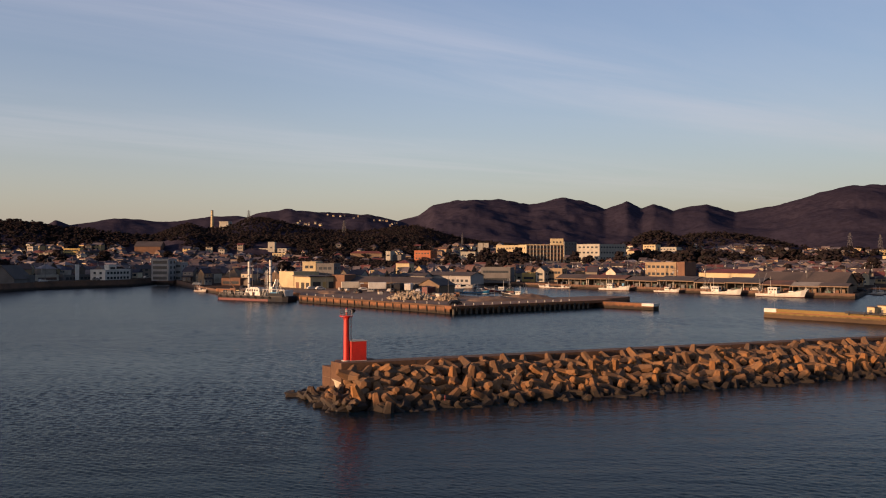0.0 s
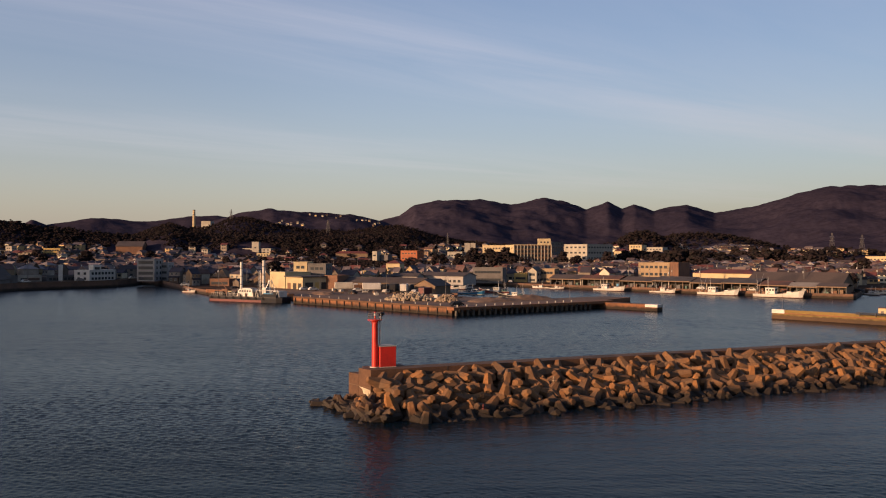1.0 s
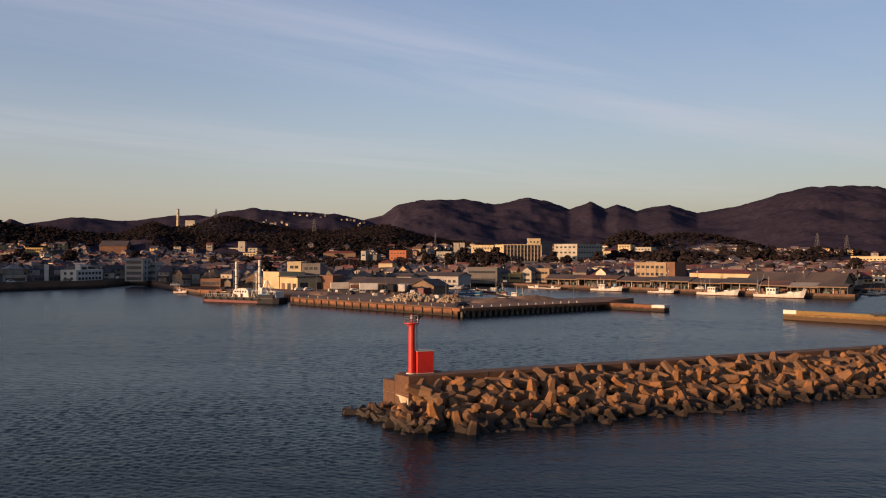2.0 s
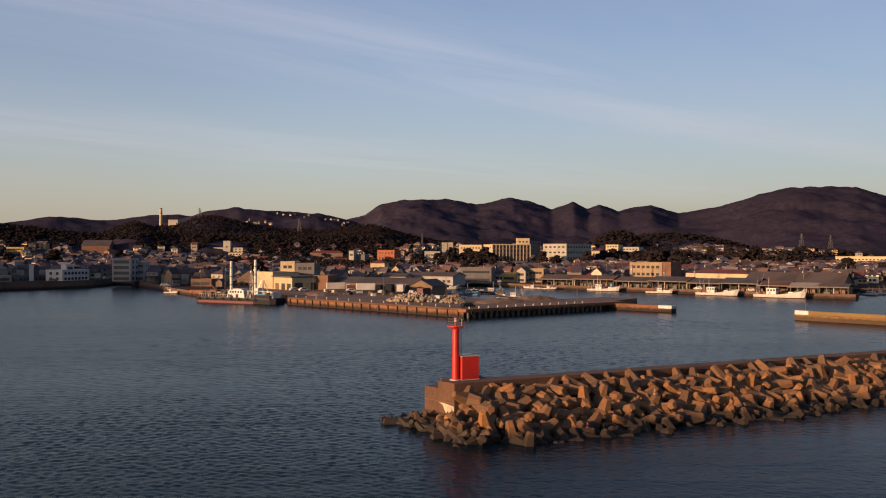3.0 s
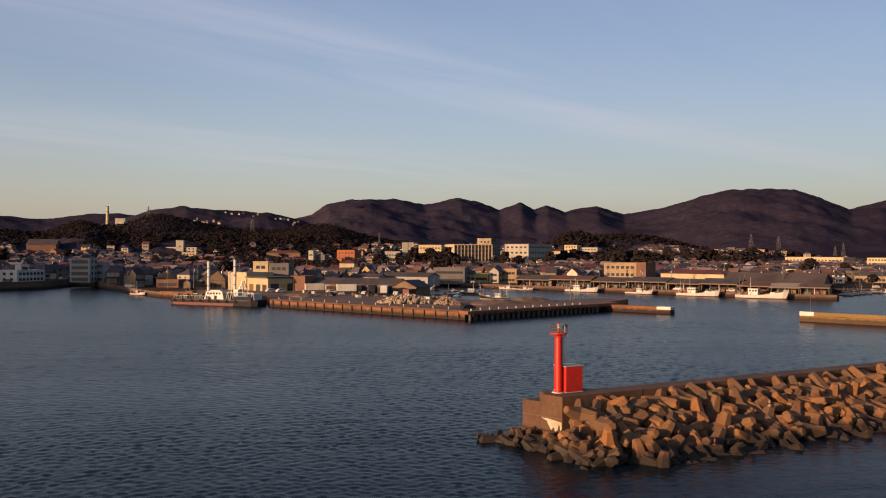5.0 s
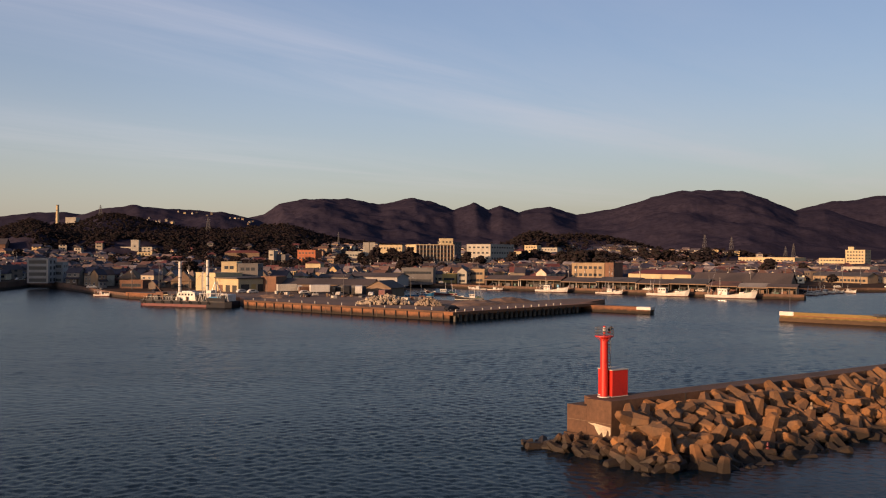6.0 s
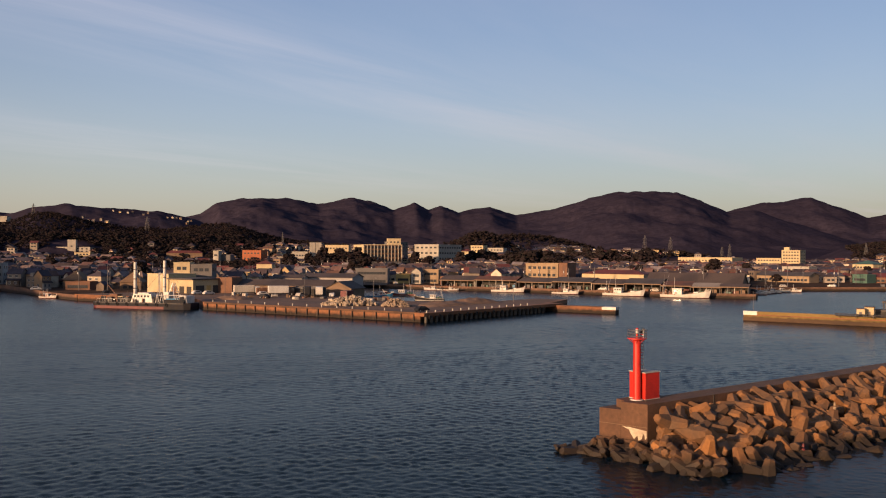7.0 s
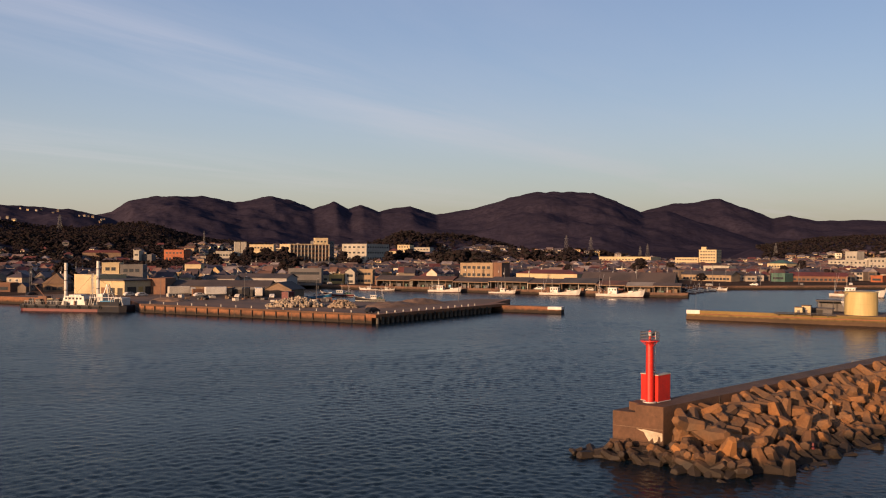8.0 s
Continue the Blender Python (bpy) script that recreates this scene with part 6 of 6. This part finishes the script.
# chimney and lattice pylons
def chimney(x, y, top, r, label):
    z = ground_z(x, y) - 1
    c = thing("chimney", pose(x, y, z), label, "chimney")
    part("shaft", rod((0, 0, 0), (0, 0, top - z), r * 1.15, r * 0.9, 20), CREAM, c)
    part("rim", rod((0, 0, top - z), (0, 0, top - z + 0.8), r * 0.95, r * 0.95, 20), GREY_WALL, c)
    part("lower_band", rod((0, 0, top - z - 6), (0, 0, top - z - 5.2), r * 0.99, r * 0.97, 20), GREY_WALL, c)


chimney(*(-298.9, 1110.5), 72.0, 1.8, "tall pale incinerator chimney on the wooded hill")
building("plant_house", (-294.0, 1127.3), (-281.7, 1125.3), 12, 59, OFFWHITE, "white plant house on the wooded hill", rows=1, cols=3, side_cols=0)


def pylon(x, y, height, w, label, extra=0.0):
    z = ground_z(x, y) - 0.5
    p = thing("lattice_pylon", pose(x, y, z, 0, 0, 25), label, "pylon", "pylons")
    n = 7
    for sx in (-1, 1):
        for sy in (-1, 1):
            part("leg", rod((sx * w, sy * w, 0), (sx * w * 0.14, sy * w * 0.14, height), 0.16, 0.1, 5), GREY_WALL, p)
    for k in range(n):
        z0, z1 = height * k / n, height * (k + 1) / n
        w0, w1 = w * (1 - 0.86 * k / n), w * (1 - 0.86 * (k + 1) / n)
        bm = bmesh.new()
        for a, b in (((-1, -1), (1, -1)), ((1, -1), (1, 1)), ((1, 1), (-1, 1)), ((-1, 1), (-1, -1))):
            rod((a[0] * w0, a[1] * w0, z0), (b[0] * w1, b[1] * w1, z1), 0.08, n=4, bm=bm)
            rod((b[0] * w0, b[1] * w0, z0), (a[0] * w1, a[1] * w1, z1), 0.08, n=4, bm=bm)
            rod((a[0] * w1, a[1] * w1, z1), (b[0] * w1, b[1] * w1, z1), 0.08, n=4, bm=bm)
        part("bracing", bm, GREY_WALL, p)
    for z1 in (0.72, 0.86):
        part("cross_arm", rod((-w * 1.2, 0, height * z1), (w * 1.2, 0, height * z1), 0.12, n=5), PALE_METAL, p)


pylon(*(-124.9, 1082.8), 18, 2.6, "grey steel lattice mast on the wooded hill")
pylon(*(535.4, 1129.6), 36, 4.2, "tall steel lattice pylon beyond the town")
pylon(*(576.6, 1131.6), 34, 4.0, "tall steel lattice pylon beyond the town")
pylon(*(656.7, 1126.9), 22, 3.0, "steel lattice pylon beyond the factory")
pylon(*(659.9, 1112.8), 26, 3.0, "steel lattice pylon beyond the factory")
pylon(*(21.9, 979.8), 19, 1.1, "thin red-grey lattice mast behind the town")
pylon(*(-247.5, 1092.3), 14, 2.0, "small lattice mast on the wooded hill")
pylon(*(738.9, 938.3), 18, 2.4, "small lattice pylon behind the eastern town")


# ---- houses of the town ----
def roof_shape(rb, w, d, h, roof, ridge, e=0.5):
    """A pitched or flat roof with eaves over a w by d plan."""
    if roof == "gable":
        dr = ridge * e / (d / 2)
        sec = ((-d / 2 - e, h - dr), (0, h + ridge), (d / 2 + e, h - dr), (d / 2 + e, h - dr + 0.16), (0, h + ridge + 0.18), (-d / 2 - e, h - dr + 0.16))
        ends = [[rb.verts.new((s, p, q)) for p, q in sec] for s in (-w / 2 - e, w / 2 + e)]
        for k in range(6):
            rb.faces.new((ends[0][k], ends[0][(k + 1) % 6], ends[1][(k + 1) % 6], ends[1][k]))
        for q in ends:
            rb.faces.new(q[:2] + q[4:]), rb.faces.new(q[1:5])
    elif roof == "hip":
        s = d / 2
        v = [rb.verts.new((x, y, h - 0.05)) for x, y in ((-w / 2 - e, -d / 2 - e), (w / 2 + e, -d / 2 - e), (w / 2 + e, d / 2 + e), (-w / 2 - e, d / 2 + e))]
        u = [rb.verts.new((x, 0, h + ridge)) for x in (-w / 2 + s, w / 2 - s)]
        for f in ((v[0], v[1], u[1], u[0]), (v[1], v[2], u[1]), (v[2], v[3], u[0], u[1]), (v[3], v[0], u[0])):
            rb.faces.new(f)
        rb.faces.new(v[::-1])
        box(-w / 2 + s - 0.2, -0.15, h + ridge - 0.1, w / 2 - s + 0.2, 0.15, h + ridge + 0.18, rb)
    else:
        box(-w / 2 - 0.12, -d / 2 - 0.12, h, w / 2 + 0.12, d / 2 + 0.12, h + 0.3, rb)


def house_kind(w, d, h, roof, ridge, extra):
    ob = thing("house", Matrix(), "small crowded house in the harbour town", "house", "houses of the town")
    bm = box(-w / 2, -d / 2, -2.5, w / 2, d / 2, h)
    if roof == "gable":
        for x in (-w / 2, w / 2):
            bm.faces.new([bm.verts.new(p) for p in ((x, -d / 2, h), (x, d / 2, h), (x, 0, h + ridge))])
    part("wall", bm, HOUSE_WALL, ob)
    rb = bmesh.new()
    roof_shape(rb, w, d, h, roof, ridge)
    part("roof", rb, HOUSE_ROOF, ob)
    if extra == "skirt":
        low = bmesh.new()
        v0 = [low.verts.new((x, y, 2.6)) for x, y in ((-w / 2, -d / 2 - 1.6), (w / 2 + 0.4, -d / 2 - 1.6))]
        v1 = [low.verts.new((x, y, 3.3)) for x, y in ((w / 2 + 0.4, -d / 2 + 0.02), (-w / 2, -d / 2 + 0.02))]
        top = v0 + v1
        bot = [low.verts.new((v.co.x, v.co.y, v.co.z - 0.15)) for v in top]
        low.faces.new(top), low.faces.new(bot[::-1])
        for k in range(4):
            low.faces.new((top[k], top[(k + 1) % 4], bot[(k + 1) % 4], bot[k]))
        part("porch_roof", low, HOUSE_ROOF, ob)
        part("porch", box(-w / 2 + 0.3, -d / 2 - 1.0, -2.5, w / 2 - 0.6, -d / 2 - 0.01, 2.55), HOUSE_WALL, ob)
    elif extra == "wing":
        part("wing", box(w * 0.1, -d / 2 - 3.2, -2.5, w / 2, -d / 2 - 0.01, h * 0.62), HOUSE_WALL, ob)
        wb = bmesh.new()
        roof_shape(wb, 3.6, w * 0.4, 0, "gable", 1.1, 0.3)
        for v in wb.verts:
            v.co = Vector((v.co.y + w * 0.3, v.co.x - d / 2 - 1.6, v.co.z + h * 0.62))
        part("wing_roof", wb, HOUSE_ROOF, ob)
    elif extra == "tank":
        part("water_tank", rod((w * 0.2, 0, h + 0.8), (w * 0.2, 0, h + 2.2), 0.7, 0.7, 12), PALE_PAINT, ob)
        part("tank_stand", box(w * 0.2 - 0.6, -0.6, h + 0.3, w * 0.2 + 0.6, 0.6, h + 0.8), DARK_METAL, ob)
        part("stair_head", box(-w * 0.35, -d * 0.2, h + 0.3, -w * 0.05, d * 0.25, h + 2.4), HOUSE_WALL, ob)
    elif extra == "balcony":
        part("balcony", box(-w * 0.4, -d / 2 - 1.1, 2.7, w * 0.35, -d / 2 - 0.01, 3.7), PALE_PAINT, ob)
    storeys = 2 if h > 4.4 else 1
    front = -d / 2 - (1.0 if extra == "skirt" else 0)
    for s in range(storeys):
        y = front if s == 0 else -d / 2
        for k in range(2):
            win = part("window", pane_window(1.6, 1.2)[0], PALE_METAL, ob)
            win.matrix_basis = pose(-w * 0.27 + k * w * 0.44, y, 0.9 + 2.8 * s)
            part("pane", pane_window(1.6, 1.2)[1], GLASS, win)
        if s:
            continue
        win = part("window", pane_window(1.5, 1.2)[0], PALE_METAL, ob)
        win.matrix_basis = pose(-w / 2, 0, 0.9 + 2.8 * s, 0, 0, -90)
        part("pane", pane_window(1.5, 1.2)[1], GLASS, win)
    return ob


KINDS = [(8, 6.5, 5.4, "gable", 2.0, "skirt"), (9, 7, 5.6, "hip", 2.0, "skirt"), (7, 6, 3.2, "gable", 1.9, ""), (10, 7, 3.3, "hip", 2.3, "wing"), (8.5, 6.5, 5.6, "gable", 2.2, "balcony"), (8, 7, 6.2, "flat", 0, "tank"), (12, 8, 4.6, "gable", 2.2, ""), (7.5, 6.5, 5.3, "hip", 1.9, "balcony"), (6, 5, 5.6, "flat", 0, ""), (7, 5.5, 5.2, "gable", 1.7, "wing"), (9, 7.5, 8.8, "flat", 0, "tank"), (6.5, 6, 3.0, "gable", 1.6, "")]


def free(x, y, pad):
    return all((x - a) ** 2 + (y - b) ** 2 > (r + pad) ** 2 for a, b, r in TAKEN)


def scatter_town():
    rnd = random.Random(23)
    kinds = [house_kind(*k) if i != 10 else None for i, k in enumerate(KINDS)]
    used = [False] * len(kinds)
    cell = {}
    spots = []
    tries = 0
    while len(spots) < 3700 and tries < 90000:
        tries += 1
        az = rnd.uniform(-30, 49)
        edge = float(np.interp(az, shore_az, shore_r))
        r = edge + 12 + (1150 - edge) * rnd.random() ** 1.25
        x, y = r * math.sin(radians(az)), r * math.cos(radians(az))
        gap = 7.0 if r < 650 else 8.8
        key = (int(x // 14), int(y // 14))
        if any((x - a) ** 2 + (y - b) ** 2 < gap * gap for i in (-1, 0, 1) for j in (-1, 0, 1) for a, b in cell.get((key[0] + i, key[1] + j), ())):
            continue
        if not free(x, y, 3) or (-104 < x < 8 and y < 400):
            continue
        if (az > 24 and r < edge + 75) or (az < -8 and r < edge + 34) or (-8.3 < az < -1.0 and 570 < r < 745) or (-12.5 < az < -0.8 and r > 640 and rnd.random() < 0.9):
            continue
        z = ground_z(x, y)
        if z > 17 + 0.006 * r or (z > 12 + 0.006 * r and rnd.random() < 0.6):
            continue
        if r > 620 and value_noise(np.float64(x / 90), np.float64(y / 90), 40) > 0.24:
            continue
        cell.setdefault(key, []).append((x, y))
        spots.append((r, x, y, z))
    spots.sort()
    near, far = spots[:250], spots[250:]
    for r, x, y, z in near:
        k = rnd.choice((0, 0, 1, 1, 2, 2, 3, 4, 4, 5, 6, 7, 7, 8, 9, 9, 11))
        turn_ = rnd.choice((0, 90, 0, 180, 270)) + rnd.gauss(-28, 10)
        s = rnd.uniform(0.7, 0.98)
        m = pose(x, y, z, 0, 0, turn_) @ Matrix.Diagonal((s, s, rnd.uniform(0.85, 1.15), 1))
        if not used[k]:
            kinds[k].matrix_world = m
            used[k] = True
        else:
            copy_thing(kinds[k], m)
    while len(far) < len(spots) - 250 + 30:
        az, r = rnd.uniform(-14, -2), rnd.uniform(1380, 1700)
        x, y = r * math.sin(radians(az)), r * math.cos(radians(az))
        if 45 < ground_z(x, y) < 92 and value_noise(np.float64(x / 60), np.float64(y / 60), 9) > 0.05:
            far.append((r, x, y, ground_z(x, y) + 0.8))
    for kx, ky, rx_, ry_, h in TERRACES:
        for i in range(-9, 10):
            for j in range(-8, 9):
                x, y = kx + i * 9.5 + rnd.uniform(-2.5, 2.5), ky + j * 11 + rnd.uniform(-2.5, 2.5)
                if ((x - kx) / rx_) ** 2 + ((y - ky) / ry_) ** 2 < 1.2 and rnd.random() < 0.85:
                    far.append((math.hypot(x, y), x, y, ground_z(x, y)))
    verts, faces, mats = [], [], []
    for r, x, y, z in far:
        w, d, h, roof, ridge, _ = KINDS[rnd.choice((0, 0, 1, 1, 2, 2, 3, 4, 4, 5, 6, 7, 7, 8, 9, 9, 11))]
        w, d, h = w * rnd.uniform(0.7, 1.15), d * rnd.uniform(0.75, 1.1), h * rnd.uniform(0.65, 1.05)
        if r > 1350:
            w, d, h, ridge = w * 0.5, d * 0.55, h * 0.5, ridge * 0.5
        a = radians(rnd.choice((0, 90)) + rnd.gauss(-20, 14))
        ca, sa = math.cos(a), math.sin(a)

        def put(pts, polys, mt):
            n0 = len(verts)
            verts.extend((x + px__ * ca - py__ * sa, y + px__ * sa + py__ * ca, z + pz) for px__, py__, pz in pts)
            faces.extend(tuple(n0 + i for i in f) for f in polys)
            mats.extend([mt] * len(polys))

        cube = ((0, 1, 2, 3), (4, 7, 6, 5), (0, 4, 5, 1), (1, 5, 6, 2), (2, 6, 7, 3), (3, 7, 4, 0))
        put([(sx * w / 2, sy * d / 2, zz) for zz in (-3, h) for sx, sy in ((-1, -1), (-1, 1), (1, 1), (1, -1))], cube, 0)
        e = 0.5
        if roof == "flat":
            put([(sx * (w / 2 + 0.1), sy * (d / 2 + 0.1), zz) for zz in (h, h + 0.4) for sx, sy in ((-1, -1), (-1, 1), (1, 1), (1, -1))], cube, 1)
        else:
            s = d / 2 if roof == "hip" else -e
            put([(-w / 2 - e, -d / 2 - e, h - 0.1), (w / 2 + e, -d / 2 - e, h - 0.1), (w / 2 + e, d / 2 + e, h - 0.1), (-w / 2 - e, d / 2 + e, h - 0.1), (-w / 2 + s, 0, h + ridge), (w / 2 - s, 0, h + ridge)], ((0, 1, 5, 4), (1, 2, 5), (2, 3, 4, 5), (3, 0, 4), (3, 2, 1, 0)), 1)
        for s in range(2 if h > 4.4 else 1):
            for k in range(2):
                x0 = -w * 0.33 + k * w * 0.36
                zz = 1.0 + 2.7 * s
                put([(x0 + p * 1.8, -d / 2 - q, zz + o) for o in (0, 1.2) for p, q in ((0, 0.05), (0, -0.05), (1, -0.05), (1, 0.05))], cube, 2)
                put([(-w / 2 - q, -d * 0.3 + k * d * 0.35 + p * 1.6, zz + o) for o in (0, 1.2) for p, q in ((0, 0.05), (1, 0.05), (1, -0.05), (0, -0.05))], cube, 2)
    me = bpy.data.meshes.new("far_houses")
    me.from_pydata(verts, [], faces)
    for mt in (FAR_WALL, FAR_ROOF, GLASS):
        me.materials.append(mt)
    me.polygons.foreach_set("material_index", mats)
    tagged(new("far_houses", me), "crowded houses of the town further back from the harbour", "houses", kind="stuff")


scatter_town()


# ---- woods and trees ----
def clump_shapes():
    out = []
    for k in range(6):
        bm = bmesh.new()
        bmesh.ops.create_icosphere(bm, subdivisions=1, radius=1.0)
        rnd = random.Random(k)
        for v in bm.verts:
            v.co *= rnd.uniform(0.65, 1.3)
        out.append((np.array([v.co[:] for v in bm.verts]), np.array([[v.index for v in f.verts] for f in bm.faces])))
        bm.free()
    return out


CLUMPS = clump_shapes()


def crown_points(rnd, height, wide, count):
    for k in range(count):
        a, q = rnd.uniform(0, 6.283), rnd.random() ** 0.6
        h = rnd.random()
        reach = wide * q * math.sqrt(max(0.05, 1 - (h * 1.7 - 0.75) ** 2))
        yield reach * math.cos(a), reach * math.sin(a), height * (0.35 + 0.62 * h), wide * rnd.uniform(0.16, 0.34)


def woods(name, label, spots, seed, per_tree):
    rnd = random.Random(seed)
    vs, fs, n0 = [], [], 0
    for x, y, z, h, w in spots:
        for cx, cy, cz, cr in crown_points(rnd, h, w, per_tree):
            v, f = CLUMPS[rnd.randrange(6)]
            s = cr * 2.2
            vs.append(v * np.array((s, s, s * rnd.uniform(0.45, 0.75))) + np.array((x + cx, y + cy, z + cz)))
            fs.append(f + n0)
            n0 += len(v)
    v, f = np.concatenate(vs), np.concatenate(fs)
    me = bpy.data.meshes.new(name)
    me.from_pydata(v.tolist(), [], f.tolist())
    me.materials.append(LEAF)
    tagged(new(name, me), label, "woods", kind="stuff")


def plant_woods():
    rnd = random.Random(5)
    spots = []
    while len(spots) < 12000:
        az, r = rnd.uniform(-32, 12), rnd.uniform(760, 1180)
        x, y = r * math.sin(radians(az)), r * math.cos(radians(az))
        z = ground_z(x, y)
        if z < 16 + 0.004 * r or not free(x, y, 3):
            continue
        spots.append((x, y, z - 1, rnd.uniform(3.0, 6.0), rnd.uniform(1.3, 2.4)))
    woods("hillside_wood", "dark evergreen and bare winter wood on the near hills", spots, 1, 3)
    spots = []
    for kx, ky, rx_, ry_, h in KNOLLS:
        if abs(kx) > 700 and kx < 0:
            continue
        for k in range(min(900, int(rx_ * ry_ / (4 if h > 25 else 12)))):
            x, y = kx + rnd.gauss(0, 0.5) * rx_, ky + rnd.gauss(0, 0.5) * ry_
            if free(x, y, 1):
                spots.append((x, y, ground_z(x, y) - 1, rnd.uniform(4, 8), rnd.uniform(1.8, 3.2)))
    woods("town_wood", "dark evergreen groves on the knolls in the town", spots, 2, 5)
    lower = []
    while len(lower) < 2600:
        az, r = rnd.uniform(-12.5, -0.6), rnd.uniform(566, 960)
        if az < -8.6 and r < 640:
            continue
        x, y = r * math.sin(radians(az)), r * math.cos(radians(az))
        z = ground_z(x, y)
        if free(x, y, 2):
            lower.append((x, y, z - 0.5, min(rnd.uniform(4, 7.5), max(3.0, 12.8 - z) if r < 770 else 7.5), rnd.uniform(1.6, 2.8)))
    woods("slope_wood", "dark evergreen wood coming down the slope to the houses", lower, 4, 5)
    east = []
    while len(east) < 3200:
        az, r = rnd.uniform(37.5, 54), rnd.uniform(1080, 1440)
        x, y = r * math.sin(radians(az)), r * math.cos(radians(az))
        z = ground_z(x, y)
        if z > 13:
            east.append((x, y, z - 1, rnd.uniform(4, 7), rnd.uniform(2, 3.6)))
    woods("east_wood", "dark wooded hill behind the eastern town", east, 5, 3)


plant_woods()


def tree_kind(seed, h, w):
    rnd = random.Random(seed)
    t = thing("tree", Matrix(), "dark dense evergreen tree in the town", "tree", "trees in the town")
    bm = rod((0, 0, -0.5), (0.1, 0, h * 0.45), 0.32, 0.2, 8)
    rod((0.1, 0, h * 0.45), (0.0, 0.1, h * 0.8), 0.2, 0.07, 8, bm)
    for k in range(6):
        a = k * 1.05
        rod((0.05, 0, h * (0.35 + 0.06 * k)), (w * 0.6 * math.cos(a), w * 0.6 * math.sin(a), h * (0.5 + 0.06 * k)), 0.11, 0.04, 6, bm)
    part("trunk", bm, BARK, t)
    vs, fs, n0 = [], [], 0
    for cx, cy, cz, cr in crown_points(rnd, h, w, 70):
        v, f = CLUMPS[rnd.randrange(6)]
        vs.append(v * cr * np.array((1, 1, 0.8)) + np.array((cx, cy, cz)))
        fs.append(f + n0)
        n0 += len(v)
    me = bpy.data.meshes.new("crown")
    me.from_pydata(np.concatenate(vs).tolist(), [], np.concatenate(fs).tolist())
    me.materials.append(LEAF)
    crown = new("crown", me)
    crown.parent = t
    return t


GROVES = [
    (((39.6, 750.7), (69.4, 747.7)), 14, 0.95, 1.3),
    (((9.3, 742.5), (36.9, 740.9)), 9, 0.7, 0.95),
    (((178.1, 793.3), (204.5, 786.1)), 9, 1.0, 1.25),
    (((185.4, 802.9), (214.3, 793.0)), 10, 0.95, 1.2),
    (((181.2, 698.7), (211.6, 676.0)), 18, 1.1, 1.45),
    (((312.9, 860.9), (382.8, 825.6)), 22, 1.2, 1.5),
    (((122.2, 753.3), (155.5, 744.1)), 9, 0.6, 0.85)]


def plant_trees():
    rnd = random.Random(9)
    kinds = [tree_kind(1, 9, 4.2), tree_kind(2, 12, 5.0), tree_kind(3, 7, 3.4)]
    places = []
    while len(places) < 70:
        az = rnd.uniform(-28, 46)
        edge = float(np.interp(az, shore_az, shore_r))
        r = edge + rnd.uniform(25, 330)
        x, y = r * math.sin(radians(az)), r * math.cos(radians(az))
        if free(x, y, 4) and not (-104 < x < 8 and y < 412):
            places.append((x, y))
    places = [(x, y, rnd.uniform(0.7, 1.15)) for x, y in places]
    # groves between the blocks
    for (a, b), n, lo, hi in GROVES:
        for k in range(n):
            f = (k + rnd.random()) / n
            places.append((a[0] + (b[0] - a[0]) * f + rnd.uniform(-4, 4), a[1] + (b[1] - a[1]) * f + rnd.uniform(-10, 10), rnd.uniform(lo, hi)))
    for k, (x, y, size) in enumerate(places):
        m = pose(x, y, ground_z(x, y), 0, 0, rnd.uniform(0, 360)) @ Matrix.Scale(size, 4)
        if k < 3:
            kinds[k].matrix_world = m
        else:
            copy_thing(kinds[k % 3], m)


plant_trees()


# ---- poles and small waterfront things ----
def utility_pole(x, y, h, z):
    p = thing("utility_pole", pose(x, y, z - 0.2, 0, 0, random.uniform(0, 180)), "thin grey concrete utility pole with cross arms", "utility pole", "utility poles")
    part("pole", rod((0, 0, 0), (0, 0, h), 0.17, 0.11, 8), GREY_WALL, p)
    part("cross_arm", box(-1.0, -0.06, h - 0.9, 1.0, 0.06, h - 0.78), DARK_METAL, p)
    part("cross_arm", box(-0.8, -0.06, h - 1.8, 0.8, 0.06, h - 1.68), DARK_METAL, p)
    part("transformer", rod((0.35, 0, h - 3.2), (0.35, 0, h - 2.3), 0.25, n=10), PALE_METAL, p)


rnd_ = random.Random(12)
for k in range(110):
    az = -29 + 77 * (k + rnd_.random()) / 110
    e_ = float(np.interp(az, shore_az, shore_r)) + rnd_.uniform(8, 160)
    x_, y_ = e_ * math.sin(radians(az)), e_ * math.cos(radians(az))
    utility_pole(x_, y_, rnd_.uniform(9, 12), ground_z(x_, y_))
for k in range(26):
    az = -28 + 3.0 * k
    if -12 < az < 2:
        continue
    e_ = float(np.interp(az, shore_az, shore_r)) + 5
    x_, y_ = e_ * math.sin(radians(az)), e_ * math.cos(radians(az))
    car(x_, y_, rnd_.uniform(0, 360), rnd_.choice((WHITE, WHITE, PALE_PAINT, NAVY, GREY_WALL)), "small car parked along the waterfront road", z=ground_z(x_, y_) + 0.02)
